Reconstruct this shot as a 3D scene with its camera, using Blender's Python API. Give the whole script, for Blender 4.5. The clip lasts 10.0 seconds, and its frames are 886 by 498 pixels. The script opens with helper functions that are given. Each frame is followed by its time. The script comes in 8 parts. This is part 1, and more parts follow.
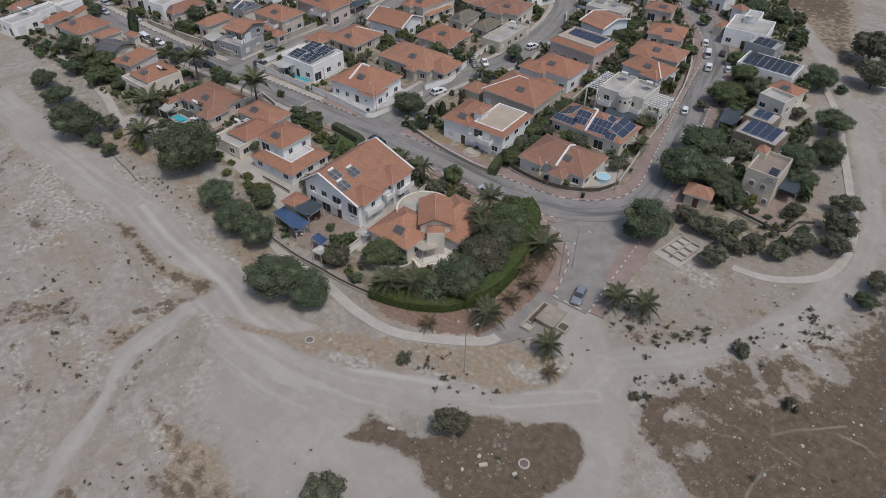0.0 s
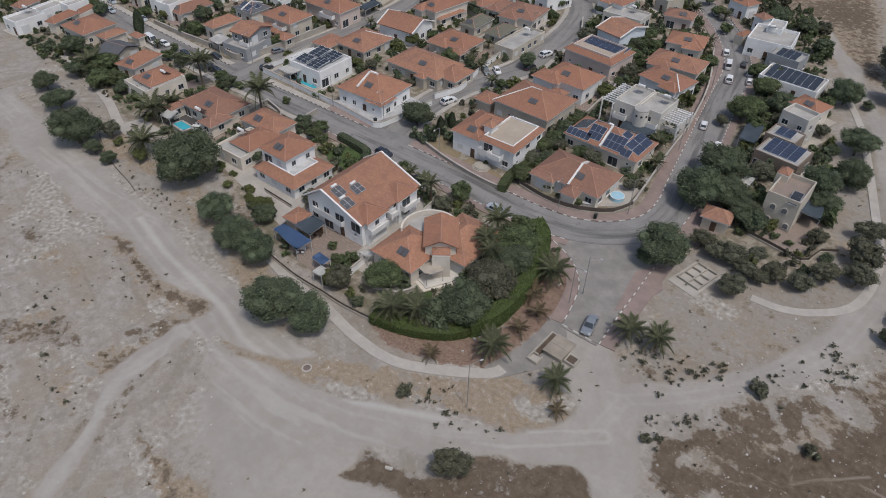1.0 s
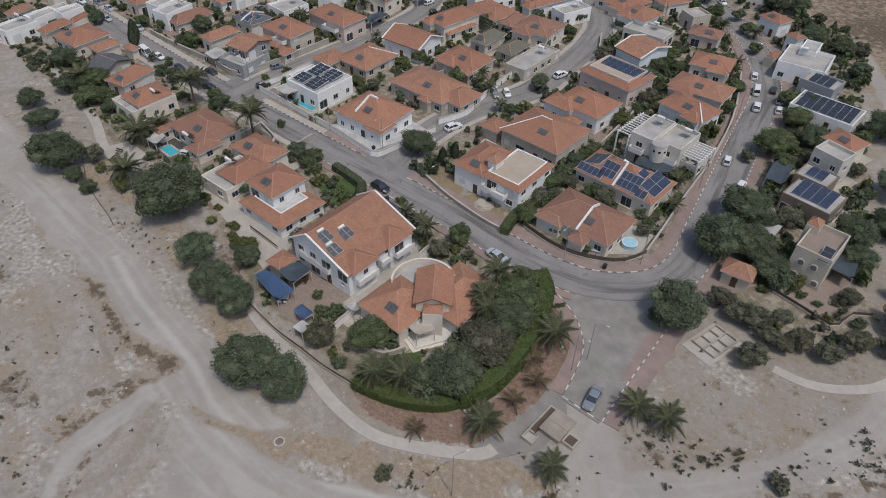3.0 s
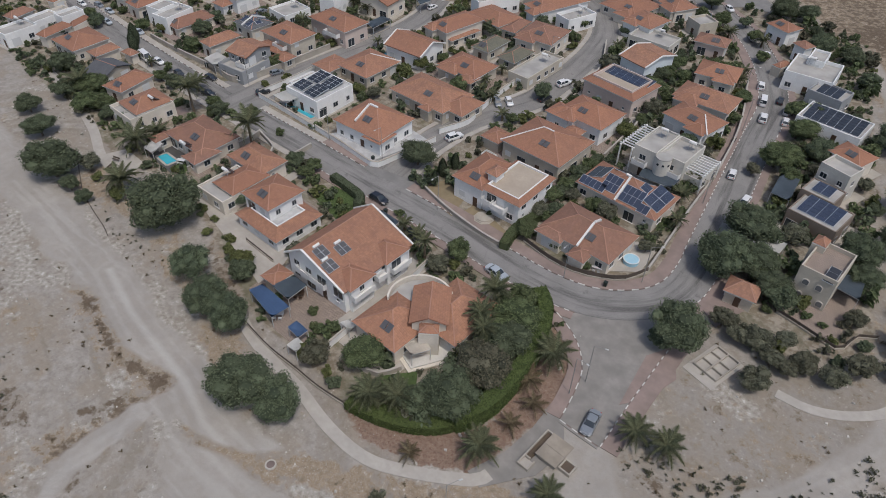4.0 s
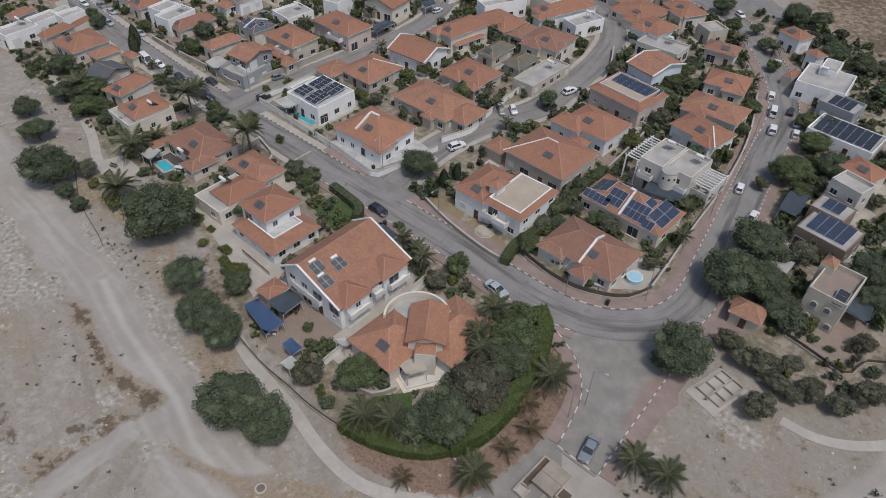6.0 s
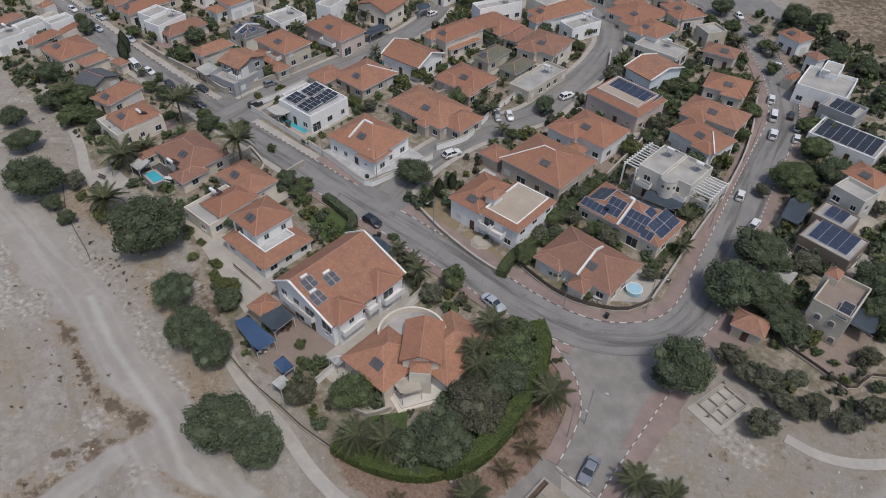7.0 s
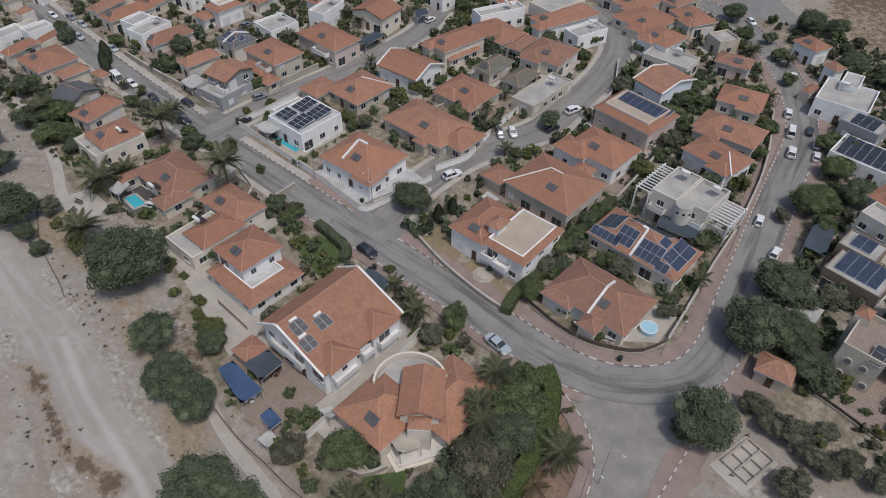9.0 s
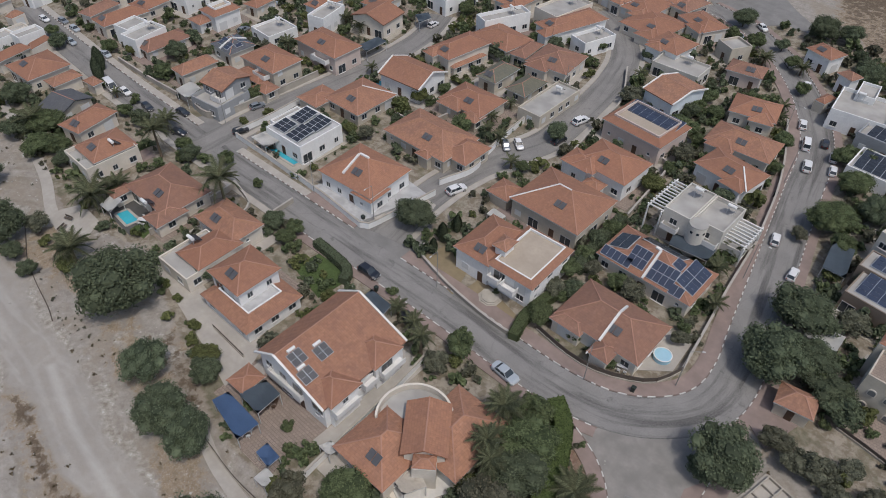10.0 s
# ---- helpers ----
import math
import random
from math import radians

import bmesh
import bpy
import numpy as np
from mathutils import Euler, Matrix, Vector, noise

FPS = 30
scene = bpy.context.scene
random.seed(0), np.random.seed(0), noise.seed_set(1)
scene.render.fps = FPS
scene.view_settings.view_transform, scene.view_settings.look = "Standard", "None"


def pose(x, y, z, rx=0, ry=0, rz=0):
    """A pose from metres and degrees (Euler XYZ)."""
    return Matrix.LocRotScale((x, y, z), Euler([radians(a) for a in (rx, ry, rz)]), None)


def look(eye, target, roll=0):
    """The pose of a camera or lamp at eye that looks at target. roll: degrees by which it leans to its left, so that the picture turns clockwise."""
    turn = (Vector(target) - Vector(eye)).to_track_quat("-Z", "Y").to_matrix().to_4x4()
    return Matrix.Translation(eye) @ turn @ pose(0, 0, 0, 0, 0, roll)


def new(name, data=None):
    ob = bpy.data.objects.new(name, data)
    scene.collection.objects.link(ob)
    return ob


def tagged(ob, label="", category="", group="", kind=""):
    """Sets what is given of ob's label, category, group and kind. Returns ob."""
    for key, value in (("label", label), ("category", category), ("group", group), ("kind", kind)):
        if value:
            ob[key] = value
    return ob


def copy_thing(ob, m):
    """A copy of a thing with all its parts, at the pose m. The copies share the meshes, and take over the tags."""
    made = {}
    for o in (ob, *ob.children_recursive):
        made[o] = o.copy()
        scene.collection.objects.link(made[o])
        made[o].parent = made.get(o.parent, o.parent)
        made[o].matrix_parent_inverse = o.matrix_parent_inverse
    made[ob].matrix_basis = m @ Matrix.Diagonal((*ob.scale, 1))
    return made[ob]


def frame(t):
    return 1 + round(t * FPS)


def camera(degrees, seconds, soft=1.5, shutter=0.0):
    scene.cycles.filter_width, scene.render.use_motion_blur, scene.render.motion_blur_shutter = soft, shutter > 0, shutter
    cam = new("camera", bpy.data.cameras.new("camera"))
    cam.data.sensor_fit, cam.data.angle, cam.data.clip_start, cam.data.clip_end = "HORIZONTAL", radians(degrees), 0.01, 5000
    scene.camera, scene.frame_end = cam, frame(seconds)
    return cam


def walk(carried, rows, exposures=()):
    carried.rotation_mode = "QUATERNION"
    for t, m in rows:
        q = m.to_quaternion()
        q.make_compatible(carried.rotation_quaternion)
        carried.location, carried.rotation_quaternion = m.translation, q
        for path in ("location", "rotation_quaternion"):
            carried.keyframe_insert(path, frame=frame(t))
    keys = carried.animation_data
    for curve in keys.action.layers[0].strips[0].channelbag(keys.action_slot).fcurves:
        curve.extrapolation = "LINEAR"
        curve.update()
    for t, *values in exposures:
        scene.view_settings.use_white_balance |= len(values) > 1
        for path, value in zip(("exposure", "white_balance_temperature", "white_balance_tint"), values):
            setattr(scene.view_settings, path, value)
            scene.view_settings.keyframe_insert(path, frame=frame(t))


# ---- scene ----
cam = camera(66.0, 10.0, soft=0.9)
PATH = [
    (0, (0.452, 1.985, 77.453), (-0.459, 3.210, 76.161), 0.70),
    (0.5, (-1.375, 5.027, 77.772), (-2.290, 6.241, 76.472), 0.83),
    (1, (-3.001, 7.782, 78.263), (-3.928, 8.978, 76.955), 1.11),
    (1.5, (-4.770, 11.183, 78.610), (-5.706, 12.363, 77.294), 1.26),
    (2, (-6.211, 14.576, 78.772), (-7.152, 15.747, 77.452), 1.15),
    (2.5, (-7.658, 18.202, 79.276), (-8.608, 19.358, 77.948), 1.13),
    (4, (-10.171, 24.535, 81.118), (-11.133, 25.664, 79.776), 1.26),
    (4.5, (-10.813, 25.645, 81.519), (-11.781, 26.763, 80.173), 1.49),
    (5, (-11.087, 26.517, 81.698), (-12.060, 27.630, 80.351), 1.53),
    (5.5, (-11.335, 27.337, 81.912), (-12.307, 28.447, 80.562), 1.53),
    (7, (-13.905, 31.372, 82.231), (-14.868, 32.480, 80.873), 1.19),
    (7.5, (-15.362, 33.245, 82.016), (-16.320, 34.354, 80.655), 1.05),
    (8, (-17.176, 34.989, 81.913), (-18.130, 36.097, 80.549), 1.14),
    (8.5, (-19.198, 36.970, 81.895), (-20.149, 38.073, 80.524), 1.21),
    (9, (-21.266, 38.990, 81.734), (-22.213, 40.091, 80.359), 1.29),
    (9.5, (-23.699, 41.141, 81.711), (-24.640, 42.240, 80.331), 1.39),
    (10, (-26.098, 43.027, 81.616), (-27.036, 44.123, 80.231), 1.53),
]
walk(cam, [(t, look(eye, target, roll)) for t, eye, target, roll in PATH])
# ---- light ----
world = bpy.data.worlds.new("sky")
scene.world = world
world.use_nodes = True
SUN_ELEVATION, SUN_AZIMUTH = 64.0, -20.0   # degrees; azimuth from +x towards +y
sky = world.node_tree.nodes.new("ShaderNodeTexSky")
sky.sky_type = "NISHITA"
sky.sun_disc = False
sky.sun_elevation = radians(SUN_ELEVATION)
sky.sun_rotation = radians(90 - SUN_AZIMUTH)
sky.dust_density = 3.0
back = world.node_tree.nodes["Background"]
back.inputs["Strength"].default_value = 0.15
world.node_tree.links.new(sky.outputs["Color"], back.inputs["Color"])
sun = new("sun", bpy.data.lights.new("sun", "SUN"))
sun.data.energy = 1.95
sun.data.angle = radians(0.6)
sun.data.color = (1.0, 0.965, 0.92)
_e, _a = radians(SUN_ELEVATION), radians(SUN_AZIMUTH)
_to = Vector((math.cos(_e) * math.cos(_a), math.cos(_e) * math.sin(_a), math.sin(_e)))
sun.matrix_world = look(_to * 300 + Vector((-60, 90, 0)), (-60, 90, 0))
scene.view_settings.exposure = -0.19


# ---- materials ----
def nodes_of(name):
    m = bpy.data.materials.new(name)
    m.use_nodes = True
    t = m.node_tree
    return m, t, t.nodes, t.links, t.nodes["Principled BSDF"]


def put(links, value, socket):
    if isinstance(value, bpy.types.NodeSocket):
        links.new(value, socket)
    else:
        socket.default_value = value


def noise_at(t, scale, detail=4.0, rough=0.55, coord=None):
    n = t.nodes.new("ShaderNodeTexNoise")
    n.inputs["Scale"].default_value = scale
    n.inputs["Detail"].default_value = detail
    n.inputs["Roughness"].default_value = rough
    if coord is None:
        coord = t.nodes.new("ShaderNodeNewGeometry").outputs["Position"]
    t.links.new(coord, n.inputs["Vector"])
    return n.outputs["Fac"]


def calc(t, op, a, b=0.0, clamp=False):
    n = t.nodes.new("ShaderNodeMath")
    n.operation, n.use_clamp = op, clamp
    put(t.links, a, n.inputs[0])
    put(t.links, b, n.inputs[1])
    return n.outputs[0]


def spread(t, value, lo, hi, out_lo=0.0, out_hi=1.0):
    n = t.nodes.new("ShaderNodeMapRange")
    put(t.links, value, n.inputs["Value"])
    n.inputs["From Min"].default_value, n.inputs["From Max"].default_value = lo, hi
    n.inputs["To Min"].default_value, n.inputs["To Max"].default_value = out_lo, out_hi
    return n.outputs["Result"]


def blend(t, fac, a, b, mode="MIX"):
    n = t.nodes.new("ShaderNodeMix")
    n.data_type, n.blend_type = "RGBA", mode
    put(t.links, fac, n.inputs[0])
    for v, i in ((a, 6), (b, 7)):
        if isinstance(v, tuple) and len(v) == 3:
            v = (*v, 1.0)
        put(t.links, v, n.inputs[i])
    return n.outputs[2]


def bump(t, bsdf, height, strength, distance):
    b = t.nodes.new("ShaderNodeBump")
    b.inputs["Strength"].default_value, b.inputs["Distance"].default_value = strength, distance
    t.links.new(height, b.inputs["Height"])
    t.links.new(b.outputs["Normal"], bsdf.inputs["Normal"])


def plain(name, colour, rough=0.8, dark=0.75, big=0.35, fine=7.0, relief=0.01, metal=0.0, vary=0.0, spec=0.3):
    """A surface with broad stains, fine grain and a slight change from piece to piece."""
    m, t, nodes, links, p = nodes_of(name)
    c = blend(t, spread(t, noise_at(t, big, 3), 0.35, 0.68), tuple(v * dark for v in colour), colour)
    c = blend(t, spread(t, noise_at(t, fine, 3), 0.3, 0.7, 0.0, 0.35), c, tuple(v * 0.7 for v in colour))
    if vary:
        r = nodes.new("ShaderNodeObjectInfo").outputs["Random"]
        c = blend(t, spread(t, r, 0, 1, 0, vary), c, tuple(v * 0.45 for v in colour))
    links.new(c, p.inputs["Base Color"])
    p.inputs["Roughness"].default_value, p.inputs["Metallic"].default_value = rough, metal
    p.inputs["Specular IOR Level"].default_value = spec
    if relief:
        bump(t, p, noise_at(t, fine * 2, 3), 0.5, relief)
    return m


def tile_roof(name, colour):
    """Clay tiles: courses and rolls from the roof's own measure, tile by tile colour, weather stains."""
    m, t, nodes, links, p = nodes_of(name)
    uv = nodes.new("ShaderNodeUVMap").outputs["UV"]
    s = nodes.new("ShaderNodeSeparateXYZ")
    links.new(uv, s.inputs[0])
    u, v = calc(t, "DIVIDE", s.outputs[0], 0.30), calc(t, "DIVIDE", s.outputs[1], 0.38)
    cell = nodes.new("ShaderNodeCombineXYZ")
    links.new(calc(t, "FLOOR", u), cell.inputs[0])
    links.new(calc(t, "FLOOR", v), cell.inputs[1])
    white_noise = nodes.new("ShaderNodeTexWhiteNoise")
    links.new(cell.outputs[0], white_noise.inputs["Vector"])
    c = blend(t, spread(t, white_noise.outputs["Value"], 0, 1, 0, 0.6), colour, tuple(a * 0.62 for a in colour))
    c = blend(t, spread(t, noise_at(t, 0.45, 5, 0.65), 0.42, 0.72, 0, 0.65), c, tuple(a * b for a, b in zip(colour, (0.55, 0.62, 0.75))))
    c = blend(t, spread(t, noise_at(t, 1.7, 4), 0.55, 0.8, 0, 0.5), c, tuple(min(1, a * 1.15 + 0.05) for a in colour))
    r = nodes.new("ShaderNodeObjectInfo").outputs["Random"]
    c = blend(t, spread(t, r, 0, 1, 0, 0.55), c, tuple(a * b for a, b in zip(colour, (0.68, 0.60, 0.60))))
    gap = calc(t, "FRACT", v)
    c = blend(t, spread(t, gap, 0.0, 0.16, 0.3, 0.0), c, tuple(a * 0.35 for a in colour))
    links.new(c, p.inputs["Base Color"])
    p.inputs["Roughness"].default_value = 0.85
    p.inputs["Specular IOR Level"].default_value = 0.2
    roll = calc(t, "ABSOLUTE", calc(t, "SINE", calc(t, "MULTIPLY", u, math.pi)))
    bump(t, p, calc(t, "ADD", roll, calc(t, "MULTIPLY", gap, 0.6)), 0.5, 0.03)
    return m


def leaf_material(name, colour, light):
    m, t, nodes, links, p = nodes_of(name)
    isle = nodes.new("ShaderNodeNewGeometry").outputs["Random Per Island"]
    c = blend(t, spread(t, isle, 0.1, 1.0), tuple(v * 0.6 for v in colour), light)
    r = nodes.new("ShaderNodeObjectInfo").outputs["Random"]
    c = blend(t, spread(t, r, 0, 1, 0.0, 0.45), c, tuple(a * b for a, b in zip(colour, (0.75, 0.62, 0.6))))
    links.new(c, p.inputs["Base Color"])
    p.inputs["Roughness"].default_value = 0.8
    p.inputs["Specular IOR Level"].default_value = 0.1
    thin = nodes.new("ShaderNodeBsdfTranslucent")
    links.new(c, thin.inputs["Color"])
    mix = nodes.new("ShaderNodeMixShader")
    mix.inputs[0].default_value = 0.25
    links.new(p.outputs[0], mix.inputs[1])
    links.new(thin.outputs[0], mix.inputs[2])
    links.new(mix.outputs[0], nodes["Material Output"].inputs["Surface"])
    return m


def paver(name, colour, w, h, joint=0.05):
    """Laid paving: rows of slabs with darker joints, each slab of its own tone."""
    m, t, nodes, links, p = nodes_of(name)
    br = nodes.new("ShaderNodeTexBrick")
    links.new(nodes.new("ShaderNodeNewGeometry").outputs["Position"], br.inputs["Vector"])
    br.inputs["Color1"].default_value = (*colour, 1)
    br.inputs["Color2"].default_value = (*(v * 0.78 for v in colour), 1)
    br.inputs["Mortar"].default_value = (*(v * 0.5 for v in colour), 1)
    br.inputs["Scale"].default_value = 1.0
    br.inputs["Brick Width"].default_value, br.inputs["Row Height"].default_value, br.inputs["Mortar Size"].default_value = w, h, joint
    c = blend(t, spread(t, noise_at(t, 0.5, 5, 0.65), 0.45, 0.68, 0, 0.5), br.outputs["Color"], tuple(v * 0.65 for v in colour))
    links.new(c, p.inputs["Base Color"])
    p.inputs["Roughness"].default_value = 0.9
    bump(t, p, noise_at(t, 8, 3), 0.4, 0.01)
    return m


white = plain("white_render", (0.80, 0.80, 0.79), 0.85, 0.88, fine=3)
offwhite = plain("offwhite_render", (0.58, 0.555, 0.505), 0.85, 0.85, fine=3)
bluewhite = plain("bluish_white_render", (0.66, 0.72, 0.76), 0.85, 0.88, fine=3)
cream = plain("cream_render", (0.68, 0.625, 0.545), 0.88, 0.84, fine=3)
stone = plain("limestone_wall", (0.54, 0.49, 0.41), 0.9, 0.78, fine=4)
pink = plain("pinkish_render", (0.60, 0.50, 0.45), 0.88, 0.85, fine=3)
greywall = plain("grey_render", (0.33, 0.34, 0.35), 0.85, 0.82, fine=3)
brownwall = plain("brown_render", (0.25, 0.2, 0.16), 0.88, 0.8, fine=3)
red = tile_roof("red_clay_tiles", (0.355, 0.190, 0.125))
orange = tile_roof("orange_clay_tiles", (0.39, 0.205, 0.132))
brown = tile_roof("brownish_clay_tiles", (0.305, 0.175, 0.125))
grey = tile_roof("grey_sheet_roof", (0.13, 0.14, 0.15))
greygreen = tile_roof("grey_green_roof", (0.17, 0.17, 0.13))
yard_white = plain("worn_white_paving", (0.50, 0.50, 0.50), 0.9, 0.7, big=0.6, fine=2)
white_terrace = plain("white_terrace_tiles", (0.62, 0.60, 0.56), 0.7, 0.85, fine=3)
beige_floor = plain("beige_terrace_floor", (0.42, 0.355, 0.285), 0.85, 0.85, fine=2)
flat_roof = plain("pale_roof_screed", (0.42, 0.405, 0.38), 0.9, 0.7, big=0.25, fine=2)
dry_lawn = plain("dry_lawn", (0.27, 0.215, 0.135), 0.95, 0.75, big=0.5, fine=4)
terrace_tile = paver("brownish_terrace_tiles", (0.30, 0.24, 0.20), 0.45, 0.45, 0.03)
ridge_mortar = plain("pale_ridge_mortar", (0.40, 0.225, 0.165), 0.9, 0.8)
white_trim = plain("white_trim", (0.72, 0.71, 0.69), 0.7, 0.9)
shutter_white = plain("white_shutter", (0.62, 0.63, 0.63), 0.6, 0.9)
frame_metal = plain("aluminium_frame", (0.5, 0.5, 0.5), 0.5, 0.9)
glass_dark = plain("dark_window_glass", (0.035, 0.045, 0.055), 0.12, 0.9, relief=0, spec=0.6)
window_grey = plain("grey_reflecting_glass", (0.16, 0.165, 0.17), 0.2, 0.85, relief=0, spec=0.5)
door_wood = plain("dark_wood_door", (0.10, 0.06, 0.04), 0.6)
solar_cell = plain("blue_solar_cells", (0.040, 0.054, 0.092), 0.3, 0.8, relief=0, spec=0.6, vary=0.3)
solar_grey = plain("dark_grey_solar_cells", (0.035, 0.04, 0.05), 0.25, 0.8, relief=0, spec=0.6, vary=0.3)
collector_grey = plain("grey_solar_collector", (0.10, 0.10, 0.105), 0.3, 0.8, relief=0, spec=0.5)
solar_frame = plain("pale_panel_frame", (0.45, 0.47, 0.5), 0.4, 0.9)
tank_white = plain("white_tank", (0.75, 0.75, 0.74), 0.4, 0.92)
asphalt = plain("worn_asphalt", (0.11, 0.107, 0.104), 0.92, 0.6, big=0.16, fine=0.9)
paving_red = plain("reddish_paving", (0.29, 0.225, 0.20), 0.9, 0.75, fine=1.5)
paving_tan = plain("concrete_path", (0.42, 0.39, 0.35), 0.9, 0.82, fine=1.5)
kerb_white = plain("white_painted_kerb", (0.62, 0.61, 0.58), 0.8, 0.7, fine=3)
kerb_grey = plain("faded_red_kerb", (0.20, 0.155, 0.14), 0.85, 0.75, fine=3)
wall_stone = plain("garden_wall_stone", (0.42, 0.385, 0.33), 0.9, 0.75, fine=3)
wall_dark = plain("dark_garden_fence", (0.115, 0.095, 0.08), 0.8)
bark = plain("bark", (0.13, 0.10, 0.075), 0.95, 0.6, fine=9, relief=0.03)
palm_bark = plain("palm_bark", (0.17, 0.13, 0.09), 0.95, 0.6, fine=9, relief=0.04)
leaf_dark = leaf_material("dark_leaves", (0.098, 0.126, 0.080), (0.168, 0.205, 0.126))
leaf_mid = leaf_material("green_leaves", (0.100, 0.132, 0.068), (0.175, 0.215, 0.108))
leaf_olive = leaf_material("olive_leaves", (0.112, 0.120, 0.084), (0.20, 0.206, 0.146))
leaf_hedge = leaf_material("hedge_leaves", (0.092, 0.130, 0.048), (0.150, 0.198, 0.074))
leaf_wine = leaf_material("dark_reddish_green_leaves", (0.098, 0.104, 0.074), (0.170, 0.160, 0.112))
leaf_lime = leaf_material("yellow_green_leaves", (0.112, 0.132, 0.054), (0.195, 0.215, 0.092))
leaf_palm = leaf_material("palm_leaves", (0.105, 0.122, 0.070), (0.20, 0.215, 0.128))
leaf_dry = leaf_material("dry_leaves", (0.14, 0.115, 0.07), (0.24, 0.20, 0.13))


# ---- mesh helpers ----
def mesh_from(name, bm, material):
    me = bpy.data.meshes.new(name)
    bm.to_mesh(me)
    bm.free()
    for m in (material if isinstance(material, (list, tuple)) else [material]):
        me.materials.append(m)
    return me


def part(name, bm, material, parent, label=""):
    """Links a bmesh as one mesh object under a thing or a part."""
    ob = new(name, mesh_from(name, bm, material))
    ob.parent = parent
    return tagged(ob, label)


def share(name, me, parent, m, label=""):
    """Another part on an existing mesh, at the pose m in its parent's space."""
    ob = new(name, me)
    ob.parent = parent
    ob.matrix_basis = m
    return tagged(ob, label)


def empty(name, x, y, z=0.0, yaw=0.0, label="", category="", group="", kind=""):
    ob = new(name)
    ob.matrix_basis = pose(x, y, z, 0, 0, yaw)
    return tagged(ob, label, category, group, kind)


def box(bm, x0, y0, z0, x1, y1, z1, m=None):
    vs = [bm.verts.new(Vector(p) if m is None else m @ Vector(p)) for p in
          ((x0, y0, z0), (x1, y0, z0), (x1, y1, z0), (x0, y1, z0), (x0, y0, z1), (x1, y0, z1), (x1, y1, z1), (x0, y1, z1))]
    for f in ((3, 2, 1, 0), (4, 5, 6, 7), (0, 1, 5, 4), (1, 2, 6, 5), (2, 3, 7, 6), (3, 0, 4, 7)):
        bm.faces.new([vs[i] for i in f])
    return bm


def boxed(*args):
    return box(bmesh.new(), *args)


def beam(bm, a, b, w, h):
    """A bar from a to b, w wide and h high."""
    a, b = Vector(a), Vector(b)
    d = b - a
    side = Vector((-d.y, d.x, 0))
    side = side.normalized() * w / 2 if side.length > 1e-4 else Vector((w / 2, 0, 0))
    up = side.cross(d).normalized() * -h
    if up.z < 0:
        up = -up
    vs = [bm.verts.new(p) for p in (a - side, a + side, b + side, b - side, a - side + up, a + side + up, b + side + up, b - side + up)]
    for f in ((3, 2, 1, 0), (4, 5, 6, 7), (0, 1, 5, 4), (1, 2, 6, 5), (2, 3, 7, 6), (3, 0, 4, 7)):
        bm.faces.new([vs[i] for i in f])


def tube(bm, a, b, r0, r1, n=8):
    a, b = Vector(a), Vector(b)
    q = (b - a).to_track_quat("Z", "Y").to_matrix()
    rings = []
    for p, r in ((a, r0), (b, r1)):
        rings.append([bm.verts.new(p + q @ Vector((r * math.cos(6.2832 * i / n), r * math.sin(6.2832 * i / n), 0))) for i in range(n)])
    for i in range(n):
        bm.faces.new((rings[0][i], rings[0][(i + 1) % n], rings[1][(i + 1) % n], rings[1][i]))
    bm.faces.new(rings[1])
    bm.faces.new(list(reversed(rings[0])))


def curve_through(pts, step=1.5):
    """A smooth line through points, with a point every step metres."""
    P = [Vector((*p, 0)) for p in pts]
    P = [2 * P[0] - P[1]] + P + [2 * P[-1] - P[-2]]
    out = []
    for i in range(1, len(P) - 2):
        a, b, c, d = P[i - 1:i + 3]
        n = max(1, round((c - b).length / step))
        for k in range(n):
            s = k / n
            out.append(0.5 * (2 * b + (c - a) * s + (2 * a - 5 * b + 4 * c - d) * s * s + (3 * b - a - 3 * c + d) * s ** 3))
    out.append(P[-2])
    return out


def side_lines(line):
    """The unit normals, to the left of a line."""
    out = []
    for i, p in enumerate(line):
        d = (line[min(i + 1, len(line) - 1)] - line[max(i - 1, 0)]).normalized()
        out.append(Vector((-d.y, d.x, 0)))
    return out


def strip(bm, line, off0, off1, z0, z1):
    """A raised band along a line, between two offsets to its left."""
    nor = side_lines(line)
    rows = []
    for p, n in zip(line, nor):
        rows.append([bm.verts.new((*(p + n * o).to_2d(), z)) for o, z in ((off0, z0), (off0, z1), (off1, z1), (off1, z0))])
    for a, b in zip(rows, rows[1:]):
        for i in range(3):
            bm.faces.new((a[i], b[i], b[i + 1], a[i + 1]))
    bm.faces.new(rows[0])
    bm.faces.new(list(reversed(rows[-1])))
    bmesh.ops.recalc_face_normals(bm, faces=bm.faces)
    return bm


def sheet(bm, pts, z0, z1):
    lo, hi = [bm.verts.new((p.x, p.y, z0)) for p in pts], [bm.verts.new((p.x, p.y, z1)) for p in pts]
    bm.faces.new(hi), bm.faces.new(list(reversed(lo)))
    n = len(pts)
    for i in range(n):
        bm.faces.new((lo[i], lo[(i + 1) % n], hi[(i + 1) % n], hi[i]))
    bmesh.ops.recalc_face_normals(bm, faces=bm.faces)
    return bm


LEVEL = [0]
YARDS = []
HOUSE_YARDS = []


